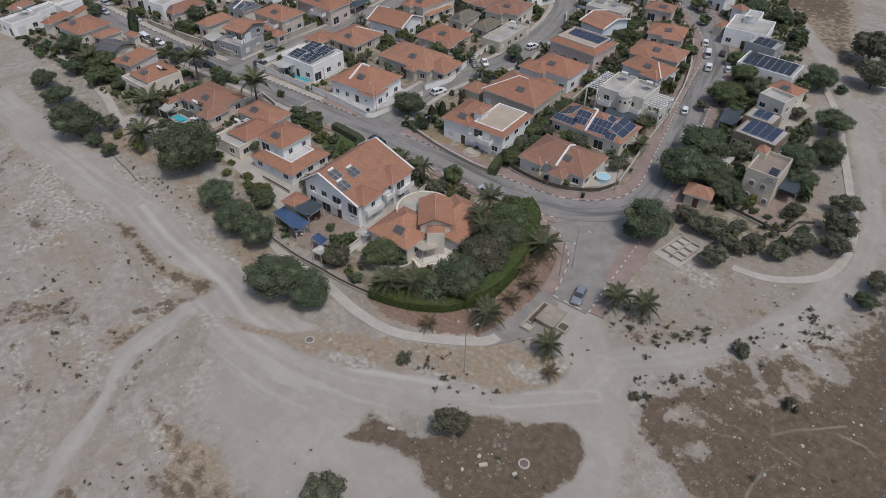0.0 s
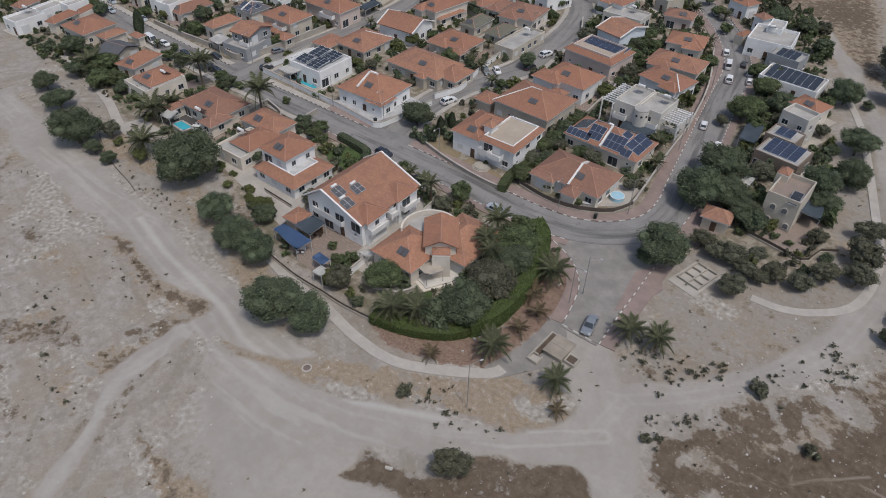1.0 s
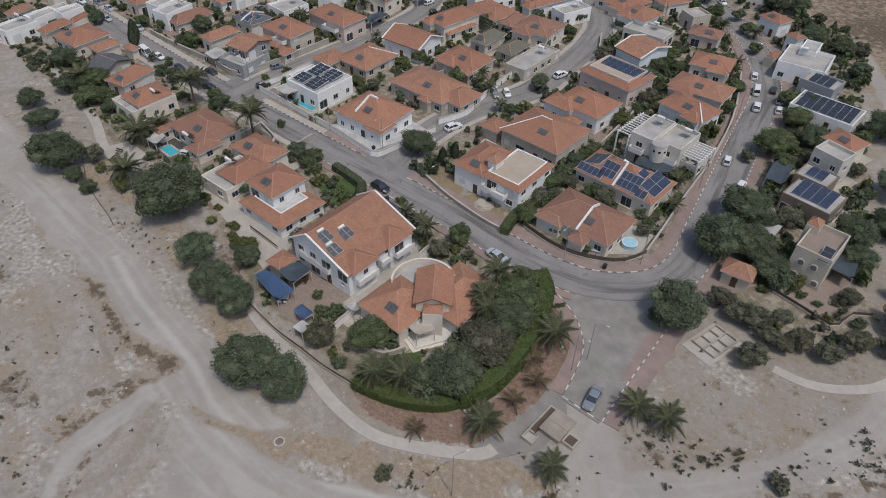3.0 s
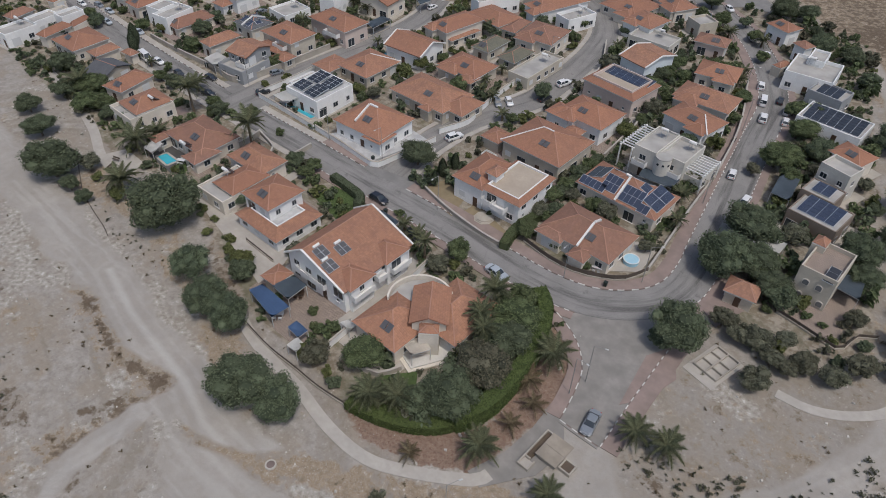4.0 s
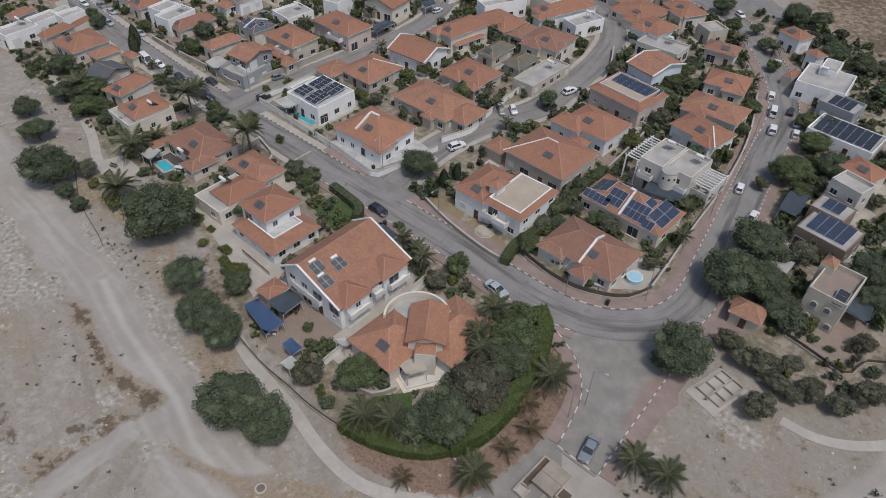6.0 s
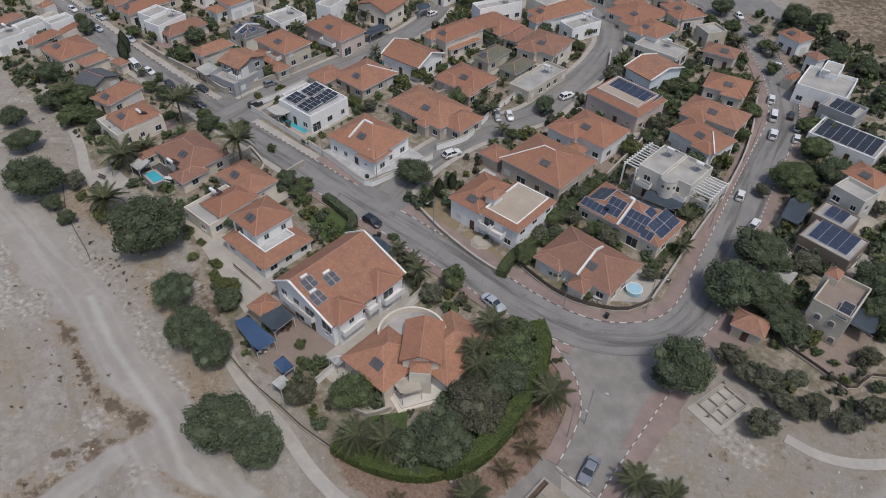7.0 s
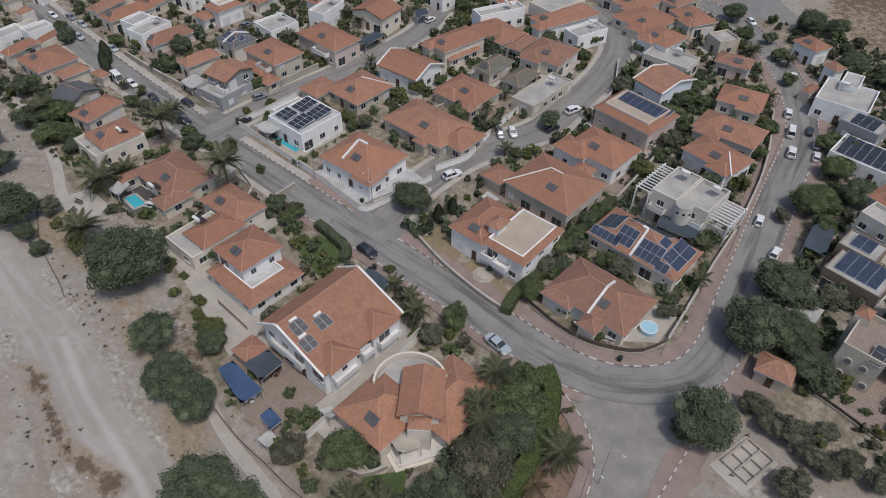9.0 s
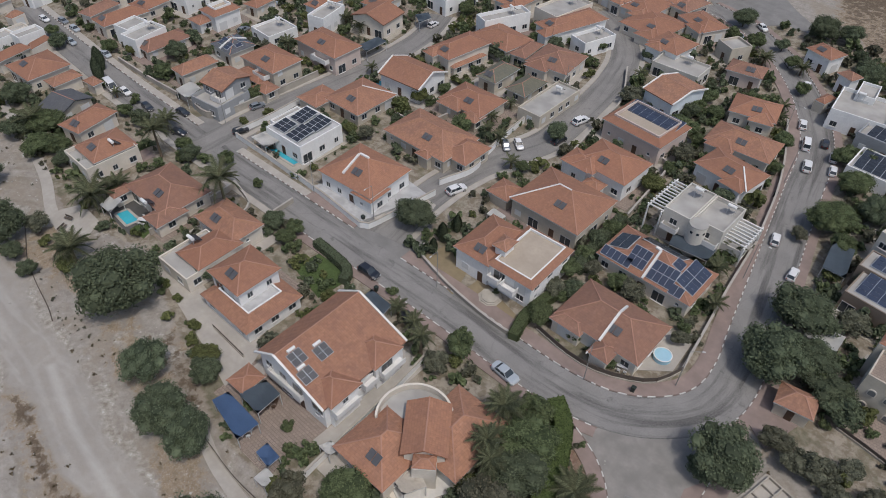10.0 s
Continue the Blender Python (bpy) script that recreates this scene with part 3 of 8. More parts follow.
def build_ground():
    xs = np.concatenate([[-3000, -1200, -600, -400], np.arange(-300, -180, 1.2), np.arange(-180, 36, 0.45), [60, 110, 180, 400, 1000, 3000]])
    ys = np.concatenate([[-3000, -1000, -300, -120, -40], np.arange(-10, 118, 0.45), np.arange(118, 280, 1.2), [310, 360, 600, 1200, 3000]])
    X, Y = np.meshgrid(xs, ys)
    wob = 4.0 * (patchy(X, Y, 7, 5) - 0.5)
    near = lambda line, half, soft=1.6: np.clip((half - far_from(X, Y, line) + wob) / soft * 0.5 + 0.5, 0, 1)
    def region(poly, soft=1.5):
        d = far_from(X, Y, poly + poly[:1])
        return np.clip(0.5 + (np.where(inside(X, Y, poly), d, -d) + wob * 0.6) / soft * 0.5, 0, 1)
    big = patchy(X, Y, 30, 7)
    estate = inside(X + wob * 0.3, Y + wob * 0.3, ESTATE_ALL) * 1.0
    track = np.maximum.reduce([near(TRACK_A, 4.2, 1.2), near(TRACK_B, 1.25, 0.7), near(TRACK_C, 2.3, 1.2), near(TRACK_D, 3.8, 1.5), near(TRACK_E, 6.5, 4),
                               near([(-29, 77.3), (-23.8, 69), (-18.7, 62.6)], 4.5, 1.5), 0.8 * near([(-58.7, 34.1), (-43.8, 31)], 8, 4)])
    soil = np.maximum.reduce([near(RIDGE, 1.6, 1.2) * (0.48 + 0.55 * patchy(X, Y, 2.5, 67)), near(RIDGE_C, 1.5, 1.6) * (0.30 + 0.65 * patchy(X, Y, 2.5, 68)), region(ISLAND_EDGE, 1.0) * (0.46 + 0.6 * patchy(X, Y, 5, 63)), region(FIELD_DARK, 3) * (0.70 + 0.4 * patchy(X, Y, 14, 61) + 0.3 * big), region(FIELD_EDGE, 1.2) * (0.32 + 0.62 * patchy(X, Y, 5, 66)), region(STREET_END_LOT, 5) * np.clip((patchy(X, Y, 5, 75) - 0.42) * 2.0, 0, 0.3), region(BROWN_EDGE, 1.2) * (0.12 + 0.72 * patchy(X, Y, 1.8, 64)), near(STONY_A, 0.9, 1.2) * 0.5 * patchy(X, Y, 1.5, 65) * 1.6, region(SLOPE_EDGE, 4) * (0.2 + 0.7 * big),
                              np.clip((X - 5) / 8, 0, 1) * np.clip((235 - Y) / 50, 0, 1) * (0.25 + big) * (far_from(X, Y, TRACK_C) > 5),
                              0.5 * np.clip((patchy(X, Y, 9, 3) - 0.66) * 9, 0, 1)])
    bare = np.maximum.reduce([near(DRAG_A, 0.7, 0.8), near(DRAG_B, 0.8, 0.8), near(DRAG_C, 0.4, 0.9), near(DRAG_D, 0.5, 0.8), near(DRAG_E, 0.5, 0.9), near(PALE_A, 1.1, 1.0), near(PALE_B, 0.7, 1.2), near(PALE_C, 0.5, 1.0) * 0.7])
    soil = soil * (1 - 0.85 * bare)
    tan = np.maximum(np.maximum(np.maximum.reduce([region(TAN_EDGE, 1.2) * (0.3 + 0.8 * patchy(X, Y, 3, 74)), near(RIDGE, 3.0, 2.0) * 0.6, near(RIDGE_C, 3.0, 2.5) * 0.6, region(BROWN_EDGE, 1.5) * 0.75, near(STONY_C, 1.6, 2.0) * 0.7, region(VERGE_EDGE, 4) * (0.1 + 0.55 * patchy(X, Y, 4, 72)), 0.9 * near([(-134, 61.7), (-110.4, 61.9), (-90, 58.3), (-76.7, 53.2)], 3.5, 2) * patchy(X, Y, 5, 71) * 1.5, region([(-26.9, 73.2), (-17.1, 68.4), (-2.7, 84.9), (7.5, 105.6), (5, 143.6), (-8.8, 165.8), (-13.1, 107.7), (-26.1, 96.9)], 5) * (0.10 + 0.40 * patchy(X, Y, 5, 73))]), np.maximum(region(SLOPE_EDGE, 4) * 0.8, region(FIELD_EDGE, 2) * 0.6)), np.clip((patchy(X, Y, 12, 11) - 0.62) * 6, 0, 1) * 0.55)
    rock = np.maximum.reduce([near(WHITE_A, 1.0, 1.0), near(WHITE_E, 0.8, 0.9), near(WHITE_F, 1.0, 1.0), near(WHITE_B, 1.1, 1.0), near(WHITE_C, 2.3, 2.0), near(WHITE_D, 2.0, 2), near(STONY_A, 0.4, 1.2) * 0.8, near(STONY_B, 0.4, 1.0) * 0.8, near(STONY_C, 0.8, 1.5) * 0.8, near(STONY_D, 1.4, 1.2), np.clip((patchy(X, Y, 8, 13) - 0.56) * 7, 0, 1) * np.clip(1.5 - far_from(X, Y, TRACK_A) / 26, 0, 1) * 0.8])
    tan = tan * (1 - 0.9 * bare) * (1 - 0.8 * np.maximum.reduce([near(WHITE_A, 0.6, 0.8), near(WHITE_E, 0.5, 0.8), near(WHITE_F, 0.6, 0.8)]))
    redbed = region(RED_EDGE, 1.2)
    from_a, from_b, from_c, from_tyre = far_from(X, Y, TRACK_A), far_from(X, Y, TRACK_B), far_from(X, Y, TRACK_C), far_from(X, Y, TYRE_B)
    line_near = lambda d, half, soft: np.clip((half - np.abs(d) + 0.12 * wob) / soft * 0.5 + 0.5, 0, 1)
    wheel = np.maximum.reduce([line_near(from_tyre, 0.55, 0.5), line_near(from_tyre - 2.0, 0.25, 0.4) * 0.6, 0.7 * line_near(far_from(X, Y, TYRE_A), 0.3, 0.5), 0.6 * line_near(from_b, 0.5, 0.9), 0.5 * line_near(from_c - 0.8, 0.3, 0.5)])
    ruts = np.maximum(np.clip(1.4 - from_a / 16, 0, 1) * patchy(from_a * 1.0, X * 0.06, 1.1, 19), np.clip(1.2 - from_b / 5, 0, 1) * patchy(from_b, Y * 0.08, 0.9, 20))
    wheel = np.maximum(wheel, np.clip((ruts - 0.56) * 4, 0, 0.6))
    trail = np.maximum.reduce([line_near(far_from(X, Y, l), 0.12, 0.4) for l in (TRAIL, TRAIL_B, TRAIL_C, TRAIL_D, TRAIL_E, TRAIL_F)])
    old_a, old_b = far_from(X, Y, OLDWAY_A), far_from(X, Y, OLDWAY_B)
    streak = np.clip((patchy(np.minimum(old_a, old_b) * 1.0, X * 0.05 + Y * 0.05, 1.6, 17) - 0.5) * 5, 0, 1)
    streak = np.maximum(streak, region(STREET_END_LOT, 4) * (0.55 + 0.4 * patchy(X, Y, 7, 76)))
    track = track * (1 - np.maximum.reduce([region(ISLAND_EDGE, 0.6), region(FIELD_EDGE, 1.0), region(TAN_EDGE, 0.8)])) * (1 - estate) * (1 - 0.95 * near(RIDGE, 2.0, 0.8))
    garden = estate * (1 - np.clip(redbed * 2, 0, 1))
    nx, ny = len(xs), len(ys)
    Z = 0.5 * (patchy(X, Y, 4, 21) - 0.5) * np.maximum(soil, rock) * (1 - estate) - 0.06 * (1 - estate) * (1 - track)
    Z = np.where((far_from(X, Y, MAIN) < 9) | (far_from(X, Y, SPUR) < 8) | (far_from(X, Y, SECOND) < 8), -0.03, Z)
    me = bpy.data.meshes.new("ground")
    co = np.stack([X, Y, Z], -1).reshape(-1, 3)
    i = np.arange(nx * ny).reshape(ny, nx)
    quads = np.stack([i[:-1, :-1], i[:-1, 1:], i[1:, 1:], i[1:, :-1]], -1).reshape(-1, 4)
    me.from_pydata(co.tolist(), [], quads.tolist())
    for name, layers in (("cover_a", (track, soil, tan)), ("cover_b", (garden, rock, redbed)), ("cover_c", (wheel, trail, streak))):
        a = me.color_attributes.new(name, "FLOAT_COLOR", "POINT")
        a.data.foreach_set("color", np.stack([*layers, np.ones(X.shape)], -1).reshape(-1).astype(np.float32))
    me.materials.append(ground_material())
    me.polygons.foreach_set("use_smooth", [True] * len(me.polygons))
    tagged(new("ground", me), "dry pale dirt ground with tracks, rubble and brown dead grass", "ground", kind="structure")


build_ground()


# ---- streets ----
def street(line, half, z, material, label, name="road"):
    """A road sheet that carries its own measure: u across, v along."""
    bm = strip(bmesh.new(), line, -half, half, -0.3, z)
    me = mesh_from(name, bm, material)
    uv = me.uv_layers.new(name="UVMap")
    along, s = {}, 0.0
    nor = side_lines(line)
    for k, p in enumerate(line):
        s += (p - line[k - 1]).length if k else 0.0
        for j, o in enumerate((-half, -half, half, half)):
            along[4 * k + j] = (o, s)
    uv.data.foreach_set("uv", [c for lp in me.loops for c in along[lp.vertex_index]])
    return tagged(new(name, me), label, "road", kind="structure")


def road_material(name, colour, dark):
    """Worn asphalt: long dark wheel streaks, patches, cracks, fine grit."""
    m, t, nodes, links, p = nodes_of(name)
    uv = nodes.new("ShaderNodeUVMap").outputs["UV"]
    sc = nodes.new("ShaderNodeVectorMath")
    sc.operation = "MULTIPLY"
    links.new(uv, sc.inputs[0])
    sc.inputs[1].default_value = (0.55, 0.035, 1.0)
    long_streak = noise_at(t, 1.0, 5, 0.6, sc.outputs[0])
    c = blend(t, spread(t, noise_at(t, 0.2, 5, 0.6), 0.38, 0.62), tuple(v * 0.82 for v in colour), colour)
    c = blend(t, spread(t, long_streak, 0.48, 0.62, 0, 0.9), c, dark)
    c = blend(t, spread(t, noise_at(t, 0.45, 6, 0.7), 0.60, 0.68, 0, 0.6), c, dark)
    crack = nodes.new("ShaderNodeTexVoronoi")
    crack.feature = "DISTANCE_TO_EDGE"
    crack.inputs["Scale"].default_value = 0.13
    warp = nodes.new("ShaderNodeVectorMath")
    g = nodes.new("ShaderNodeNewGeometry").outputs["Position"]
    n = nodes.new("ShaderNodeTexNoise")
    n.inputs["Scale"].default_value = 0.5
    links.new(g, n.inputs["Vector"])
    links.new(g, warp.inputs[0])
    links.new(n.outputs["Color"], warp.inputs[1])
    links.new(warp.outputs[0], crack.inputs["Vector"])
    c = blend(t, spread(t, crack.outputs["Distance"], 0.0, 0.010, 0.22, 0.0), c, tuple(v * 0.6 for v in dark))
    c = blend(t, spread(t, noise_at(t, 5, 3), 0.35, 0.7, 0, 0.3), c, tuple(min(1, v * 1.5) for v in colour))
    links.new(c, p.inputs["Base Color"])
    p.inputs["Roughness"].default_value = 0.93
    p.inputs["Specular IOR Level"].default_value = 0.15
    bump(t, p, noise_at(t, 12, 2), 0.4, 0.01)
    return m


asphalt_main = road_material("worn_grey_asphalt", (0.225, 0.217, 0.208), (0.082, 0.079, 0.077))
asphalt_pale = road_material("pale_worn_asphalt", (0.225, 0.216, 0.205), (0.12, 0.116, 0.112))


def stretch(line, a, b):
    """The stretch of a line between a and b metres along it."""
    out, s = [], 0.0
    for p, q in zip(line, line[1:]):
        if a <= s <= b:
            out.append(p)
        s += (q - p).length
    return out


asphalt_worn = plain("joined_asphalt", (0.235, 0.227, 0.218), 0.92, 0.75, big=0.3, fine=2)
road_main = street(MAIN_LINE, 3.3, 0.020, asphalt_main, "grey worn asphalt street with dark repair patches")
street(SECOND_LINE, 3.6, 0.028, asphalt_pale, "pale grey side street between the villas")
street(THIRD_LINE, 3.2, 0.036, asphalt_pale, "pale grey side street between garden walls")
dusty_asphalt = plain("dusty_pale_asphalt", (0.272, 0.256, 0.236), 0.93, 0.72, big=0.35, fine=1.6)
tagged(new("road", mesh_from("road", sheet(bmesh.new(), curve_through(SPUR_WEST) + curve_through(SPUR_EAST[:-1]) + [Vector((-36, 104, 0)), Vector((-44, 98, 0))], -0.3, 0.012), dusty_asphalt)), "short street end of worn pale asphalt that widens to the bend", "road", kind="structure")
for corners, height in (([(-99.8, 100.2), (-80.4, 98.4), (-86.8, 110.8), (-96, 111.7)], 0.012), ([(-148.3, 100.5), (-127.4, 98.6), (-134.1, 109.1), (-142.1, 109.8)], 0.012)):
    pts = [Vector((*p, 0)) for p in corners]
    tagged(new("road", mesh_from("road", sheet(bmesh.new(), pts, -0.3, height), asphalt_worn)), "worn asphalt where two streets join", "road", kind="structure")
tagged(new("path", mesh_from("path", strip(bmesh.new(), curve_through(PATH_A), -0.9, 0.9, -0.3, 0.06), paving_tan)), "curved pale concrete footpath beside dry grass", "footpath", kind="structure")
tagged(new("path", mesh_from("path", strip(bmesh.new(), curve_through(PATH_B), -0.8, 0.8, -0.3, 0.06), paving_tan)), "curved pale paved footpath round the estate edge", "footpath", kind="structure")
tagged(new("path", mesh_from("path", strip(bmesh.new(), curve_through(LEFTPATH), -1.0, 1.0, -0.3, 0.06), paving_tan)), "pale concrete footpath between dark trees", "footpath", kind="structure")


# ---- houses ----
HOUSE_RECTS = []      # world x, y, yaw and half sizes of all blocks, to keep plants out of them


def house(label, x, y, yaw, wall, roof):
    h = empty("house", x, y, 0, yaw, label, "house")
    return {"ob": h, "wall": wall, "roof": roof, "x": x, "y": y, "yaw": yaw, "rng": random.Random(int(x * 7 + y * 13)), "blocks": []}


def sloped(bm, pts, uv):
    """One roof slope with its measure in metres: u along the eave, v up the slope."""
    vs = [bm.verts.new(p) for p in pts]
    f = bm.faces.new(vs)
    e = (vs[1].co - vs[0].co).normalized()
    n = f.normal if f.normal.length > 0 else Vector((0, 0, 1))
    f.normal_update()
    s = f.normal.cross(e)
    for lp in f.loops:
        d = lp.vert.co - vs[0].co
        lp[uv].uv = (d.dot(e), d.dot(s))
    return f


def hip_roof(h, m, w, d, z, rise):
    bm = bmesh.new()
    uv = bm.loops.layers.uv.new("UVMap")
    x, y = w / 2, d / 2
    if w >= d:
        r0, r1 = Vector((-(x - y * 0.95), 0, z + rise)), Vector((x - y * 0.95, 0, z + rise))
    else:
        r0, r1 = Vector((0, -(y - x * 0.95), z + rise)), Vector((0, y - x * 0.95, z + rise))
    if "ridge_half" in h and not h["blocks"][1:]:
        r0, r1 = Vector((-h["ridge_half"], 0, z + rise)), Vector((h["ridge_half"], 0, z + rise))
    c = [Vector(p) for p in ((-x, -y, z), (x, -y, z), (x, y, z), (-x, y, z))]
    if w >= d:
        faces = ((c[0], c[1], r1, r0), (c[1], c[2], r1), (c[2], c[3], r0, r1), (c[3], c[0], r0))
        hips = ((c[0], r0), (c[3], r0), (c[1], r1), (c[2], r1), (r0, r1))
    else:
        faces = ((c[0], c[1], r0), (c[1], c[2], r1, r0), (c[2], c[3], r1), (c[3], c[0], r0, r1))
        hips = ((c[0], r0), (c[1], r0), (c[2], r1), (c[3], r1), (r0, r1))
    for f in faces:
        sloped(bm, [m @ p for p in f], uv)
    roof = part("roof", bm, h["roof"], h["ob"])
    bm = boxed(-x + 0.04, -y + 0.04, z - 0.22, x - 0.04, y - 0.04, z - 0.02, m)
    part("fascia", bm, h["trim"] if "trim" in h else white_trim, h["ob"])
    first = not h["blocks"][1:]
    bm = bmesh.new()
    for k, (a, b) in enumerate(hips):
        if (b - a).length > 0.3 and not (first and k in h.get("pale", ())):
            beam(bm, m @ a, m @ b, 0.18, 0.05)
    part("ridge_cap", bm, ridge_mortar, h["ob"])
    for k in h.get("pale", ()) if first else ():
        bm = bmesh.new()
        beam(bm, m @ hips[k][0], m @ hips[k][1], 0.24, 0.12)
        part("ridge_cap", bm, white_trim, h["ob"], "white painted ridge")
    if first and min(w, d) > 5 and "windows" not in h:
        run = (d / 2 if w >= d else d / 2) * (1.0 if w >= d else 0.95 * w / d)
        tilt = math.degrees(math.atan2(rise, run))
        u = h["rng"].uniform(-0.12, 0.12) * w
        at = m @ pose(u, -d / 2 + run * 0.5, z + rise * 0.5 + 0.06, tilt)
        for q in (-0.52, 0.52):
            part("collector", boxed(q - 0.47, -0.7, 0, q + 0.47, 0.7, 0.09, at), collector_grey, h["ob"], "dark flat solar collector")
    return roof


def gable_roof(h, m, w, d, z, rise, along_y, verge):
    bm = bmesh.new()
    uv = bm.loops.layers.uv.new("UVMap")
    if along_y:
        m, w, d = m @ pose(0, 0, 0, 0, 0, 90), d, w
    x, y = w / 2, d / 2
    e = 0.12
    c = [Vector(p) for p in ((-x, -y, z), (x, -y, z), (x, y, z), (-x, y, z))]
    mid = -h.get("ridge_at", 0.0) if along_y and not h["blocks"][1:] else 0.0
    r0, r1 = Vector((-x, mid, z + rise)), Vector((x, mid, z + rise))
    down = Vector((0, 0, -0.2))
    for f in ((c[0], c[1], r1, r0), (c[2], c[3], r0, r1)):
        sloped(bm, [m @ p for p in f], uv)
    for f in ((c[1] + down, c[0] + down, r0 + down, r1 + down), (c[3] + down, c[2] + down, r1 + down, r0 + down),
              (c[0] + down, c[1] + down, c[1], c[0]), (c[2] + down, c[3] + down, c[3], c[2])):
        bm.faces.new([bm.verts.new(m @ p) for p in f])
    part("roof", bm, h["roof"], h["ob"])
    for s in (-1, 1):
        bm = bmesh.new()
        g = s * (x - 0.45)
        t = Vector((0.12 * s, 0, 0))
        tri = [Vector((g, -y + 0.3, z - 0.25)), Vector((g, y - 0.3, z - 0.25)), Vector((g, mid, z + rise - 0.25))]
        a, b = [bm.verts.new(m @ p) for p in tri], [bm.verts.new(m @ (p - t)) for p in tri]
        bm.faces.new(a), bm.faces.new(list(reversed(b)))
        for i in range(3):
            bm.faces.new((a[i], b[i], b[(i + 1) % 3], a[(i + 1) % 3]))
        bmesh.ops.recalc_face_normals(bm, faces=bm.faces)
        part("gable", bm, h["wall"], h["ob"])
    bm = bmesh.new()
    beam(bm, m @ r0, m @ r1, 0.18, 0.05)
    part("ridge_cap", bm, ridge_mortar, h["ob"])
    if verge:
        for s, r in ((-1, r0), (1, r1)):
            bm = bmesh.new()
            for q in (-1, 1):
                beam(bm, m @ Vector((s * x, q * y, z - 0.1)), m @ Vector((s * x, mid, z + rise - 0.1)), 0.32, 0.26)
            part("verge", bm, white_trim, h["ob"], "white painted verge")


def flat_top(h, m, w, d, z, para, floor):
    x, y, t = w / 2, d / 2, 0.22
    part("roof", boxed(-x + t, -y + t, z - 0.2, x - t, y - t, z, m), floor, h["ob"])
    bm = bmesh.new()
    for a in ((-x, -y, x, -y + t), (-x, y - t, x, y), (-x, -y + t, -x + t, y - t), (x - t, -y + t, x, y - t)):
        box(bm, a[0], a[1], z - 0.25, a[2], a[3], z + para, m)
    part("parapet", bm, h["wall"], h["ob"])


def mansard_roof(h, m, w, d, z, rise, k, floor, kerb):
    bm = bmesh.new()
    uv = bm.loops.layers.uv.new("UVMap")
    x, y = w / 2, d / 2
    o = [Vector(p) for p in ((-x, -y, z), (x, -y, z), (x, y, z), (-x, y, z))]
    i = [Vector((p.x - math.copysign(k, p.x), p.y - math.copysign(k, p.y), z + rise)) for p in o]
    for a in range(4):
        b = (a + 1) % 4
        sloped(bm, [m @ p for p in (o[a], o[b], i[b], i[a])], uv)
    part("roof", bm, h["roof"], h["ob"], "red tiled skirt roof")
    part("fascia", boxed(-x + 0.04, -y + 0.04, z - 0.22, x - 0.04, y - 0.04, z - 0.02, m), white_trim, h["ob"])
    flat_top(h, m, w - 2 * k, d - 2 * k, z + rise * 0.6, rise * 0.4 + kerb, floor)


def window_meshes(w, hh):
    f, t = bmesh.new(), 0.07
    for a in ((-w / 2, 0, w / 2, t), (-w / 2, hh - t, w / 2, hh), (-w / 2, t, -w / 2 + t, hh - t), (w / 2 - t, t, w / 2, hh - t), (-0.03, t, 0.03, hh - t)):
        box(f, a[0], -0.06, a[1], a[2], 0.02, a[3])
    pane = boxed(-w / 2 + t, -0.02, t, w / 2 - t, 0.015, hh - t)
    sill = boxed(-w / 2 - 0.1, -0.16, -0.08, w / 2 + 0.1, 0.02, 0)
    blind = boxed(-w / 2 + 0.02, -0.055, 0, w / 2 - 0.02, 0.02, hh)
    return (mesh_from("window", f, frame_metal), mesh_from("pane", pane, glass_dark), mesh_from("sill", sill, white_trim), mesh_from("shutter", blind, shutter_white))


WINDOWS = [window_meshes(1.4, 1.2), window_meshes(1.0, 1.1), window_meshes(2.2, 2.1), window_meshes(0.6, 0.6)]
DOOR = mesh_from("door", boxed(-0.5, -0.06, 0, 0.5, 0.02, 2.1), door_wood)
KNOB = mesh_from("door_handle", boxed(0.32, -0.12, 1.0, 0.42, -0.06, 1.04), frame_metal)


def dress_wall(h, m, length, z0, z1, ry, half, door):
    """Windows and doors along one wall, tall panes also for porch shade; m is the block's pose, ry the wall's turn."""
    rng = h["rng"]
    n = int(length // 3.0)
    storeys = max(1, round((z1 - z0) / 3.0))
    for s in range(storeys):
        z = z0 + s * (z1 - z0) / storeys
        for k in range(n):
            u = (k + 0.5) / n * length - length / 2 + rng.uniform(-0.3, 0.3)
            at = m @ pose(0, 0, 0, 0, 0, ry) @ pose(u, -half, z)
            if door and s == 0 and k == n // 2:
                share("door_handle", KNOB, share("door", DOOR, h["ob"], at), Matrix())
                continue
            # kind 2, tall dark panes at any storey, also stands in for shaded porches
            kind = rng.choice((0, 0, 0, 1, 2, 2, 3))
            if z1 - z0 < 2.6:
                kind = 0
            lift = {0: 0.95, 1: 1.0, 2: 0.12, 3: 1.6}[kind]
            if z + lift + (2.1 if kind == 2 else 1.2) > z1 - 0.1:
                continue
            fr, pane, sill, blind = WINDOWS[kind]
            at = at @ pose(0, 0, lift)
            if rng.random() < 0.3 and kind != 3:
                share("shutter", blind, h["ob"], at, "closed white roller shutter")
            else:
                win = share("window", fr, h["ob"], at)
                share("pane", pane, win, Matrix())
                share("sill", sill, win, Matrix())


PANEL = mesh_from("panel", boxed(-0.82, -0.5, 0.0, 0.82, 0.5, 0.04), solar_cell)
PANEL_GREY = mesh_from("panel", boxed(-0.82, -0.5, 0.0, 0.82, 0.5, 0.04), solar_grey)


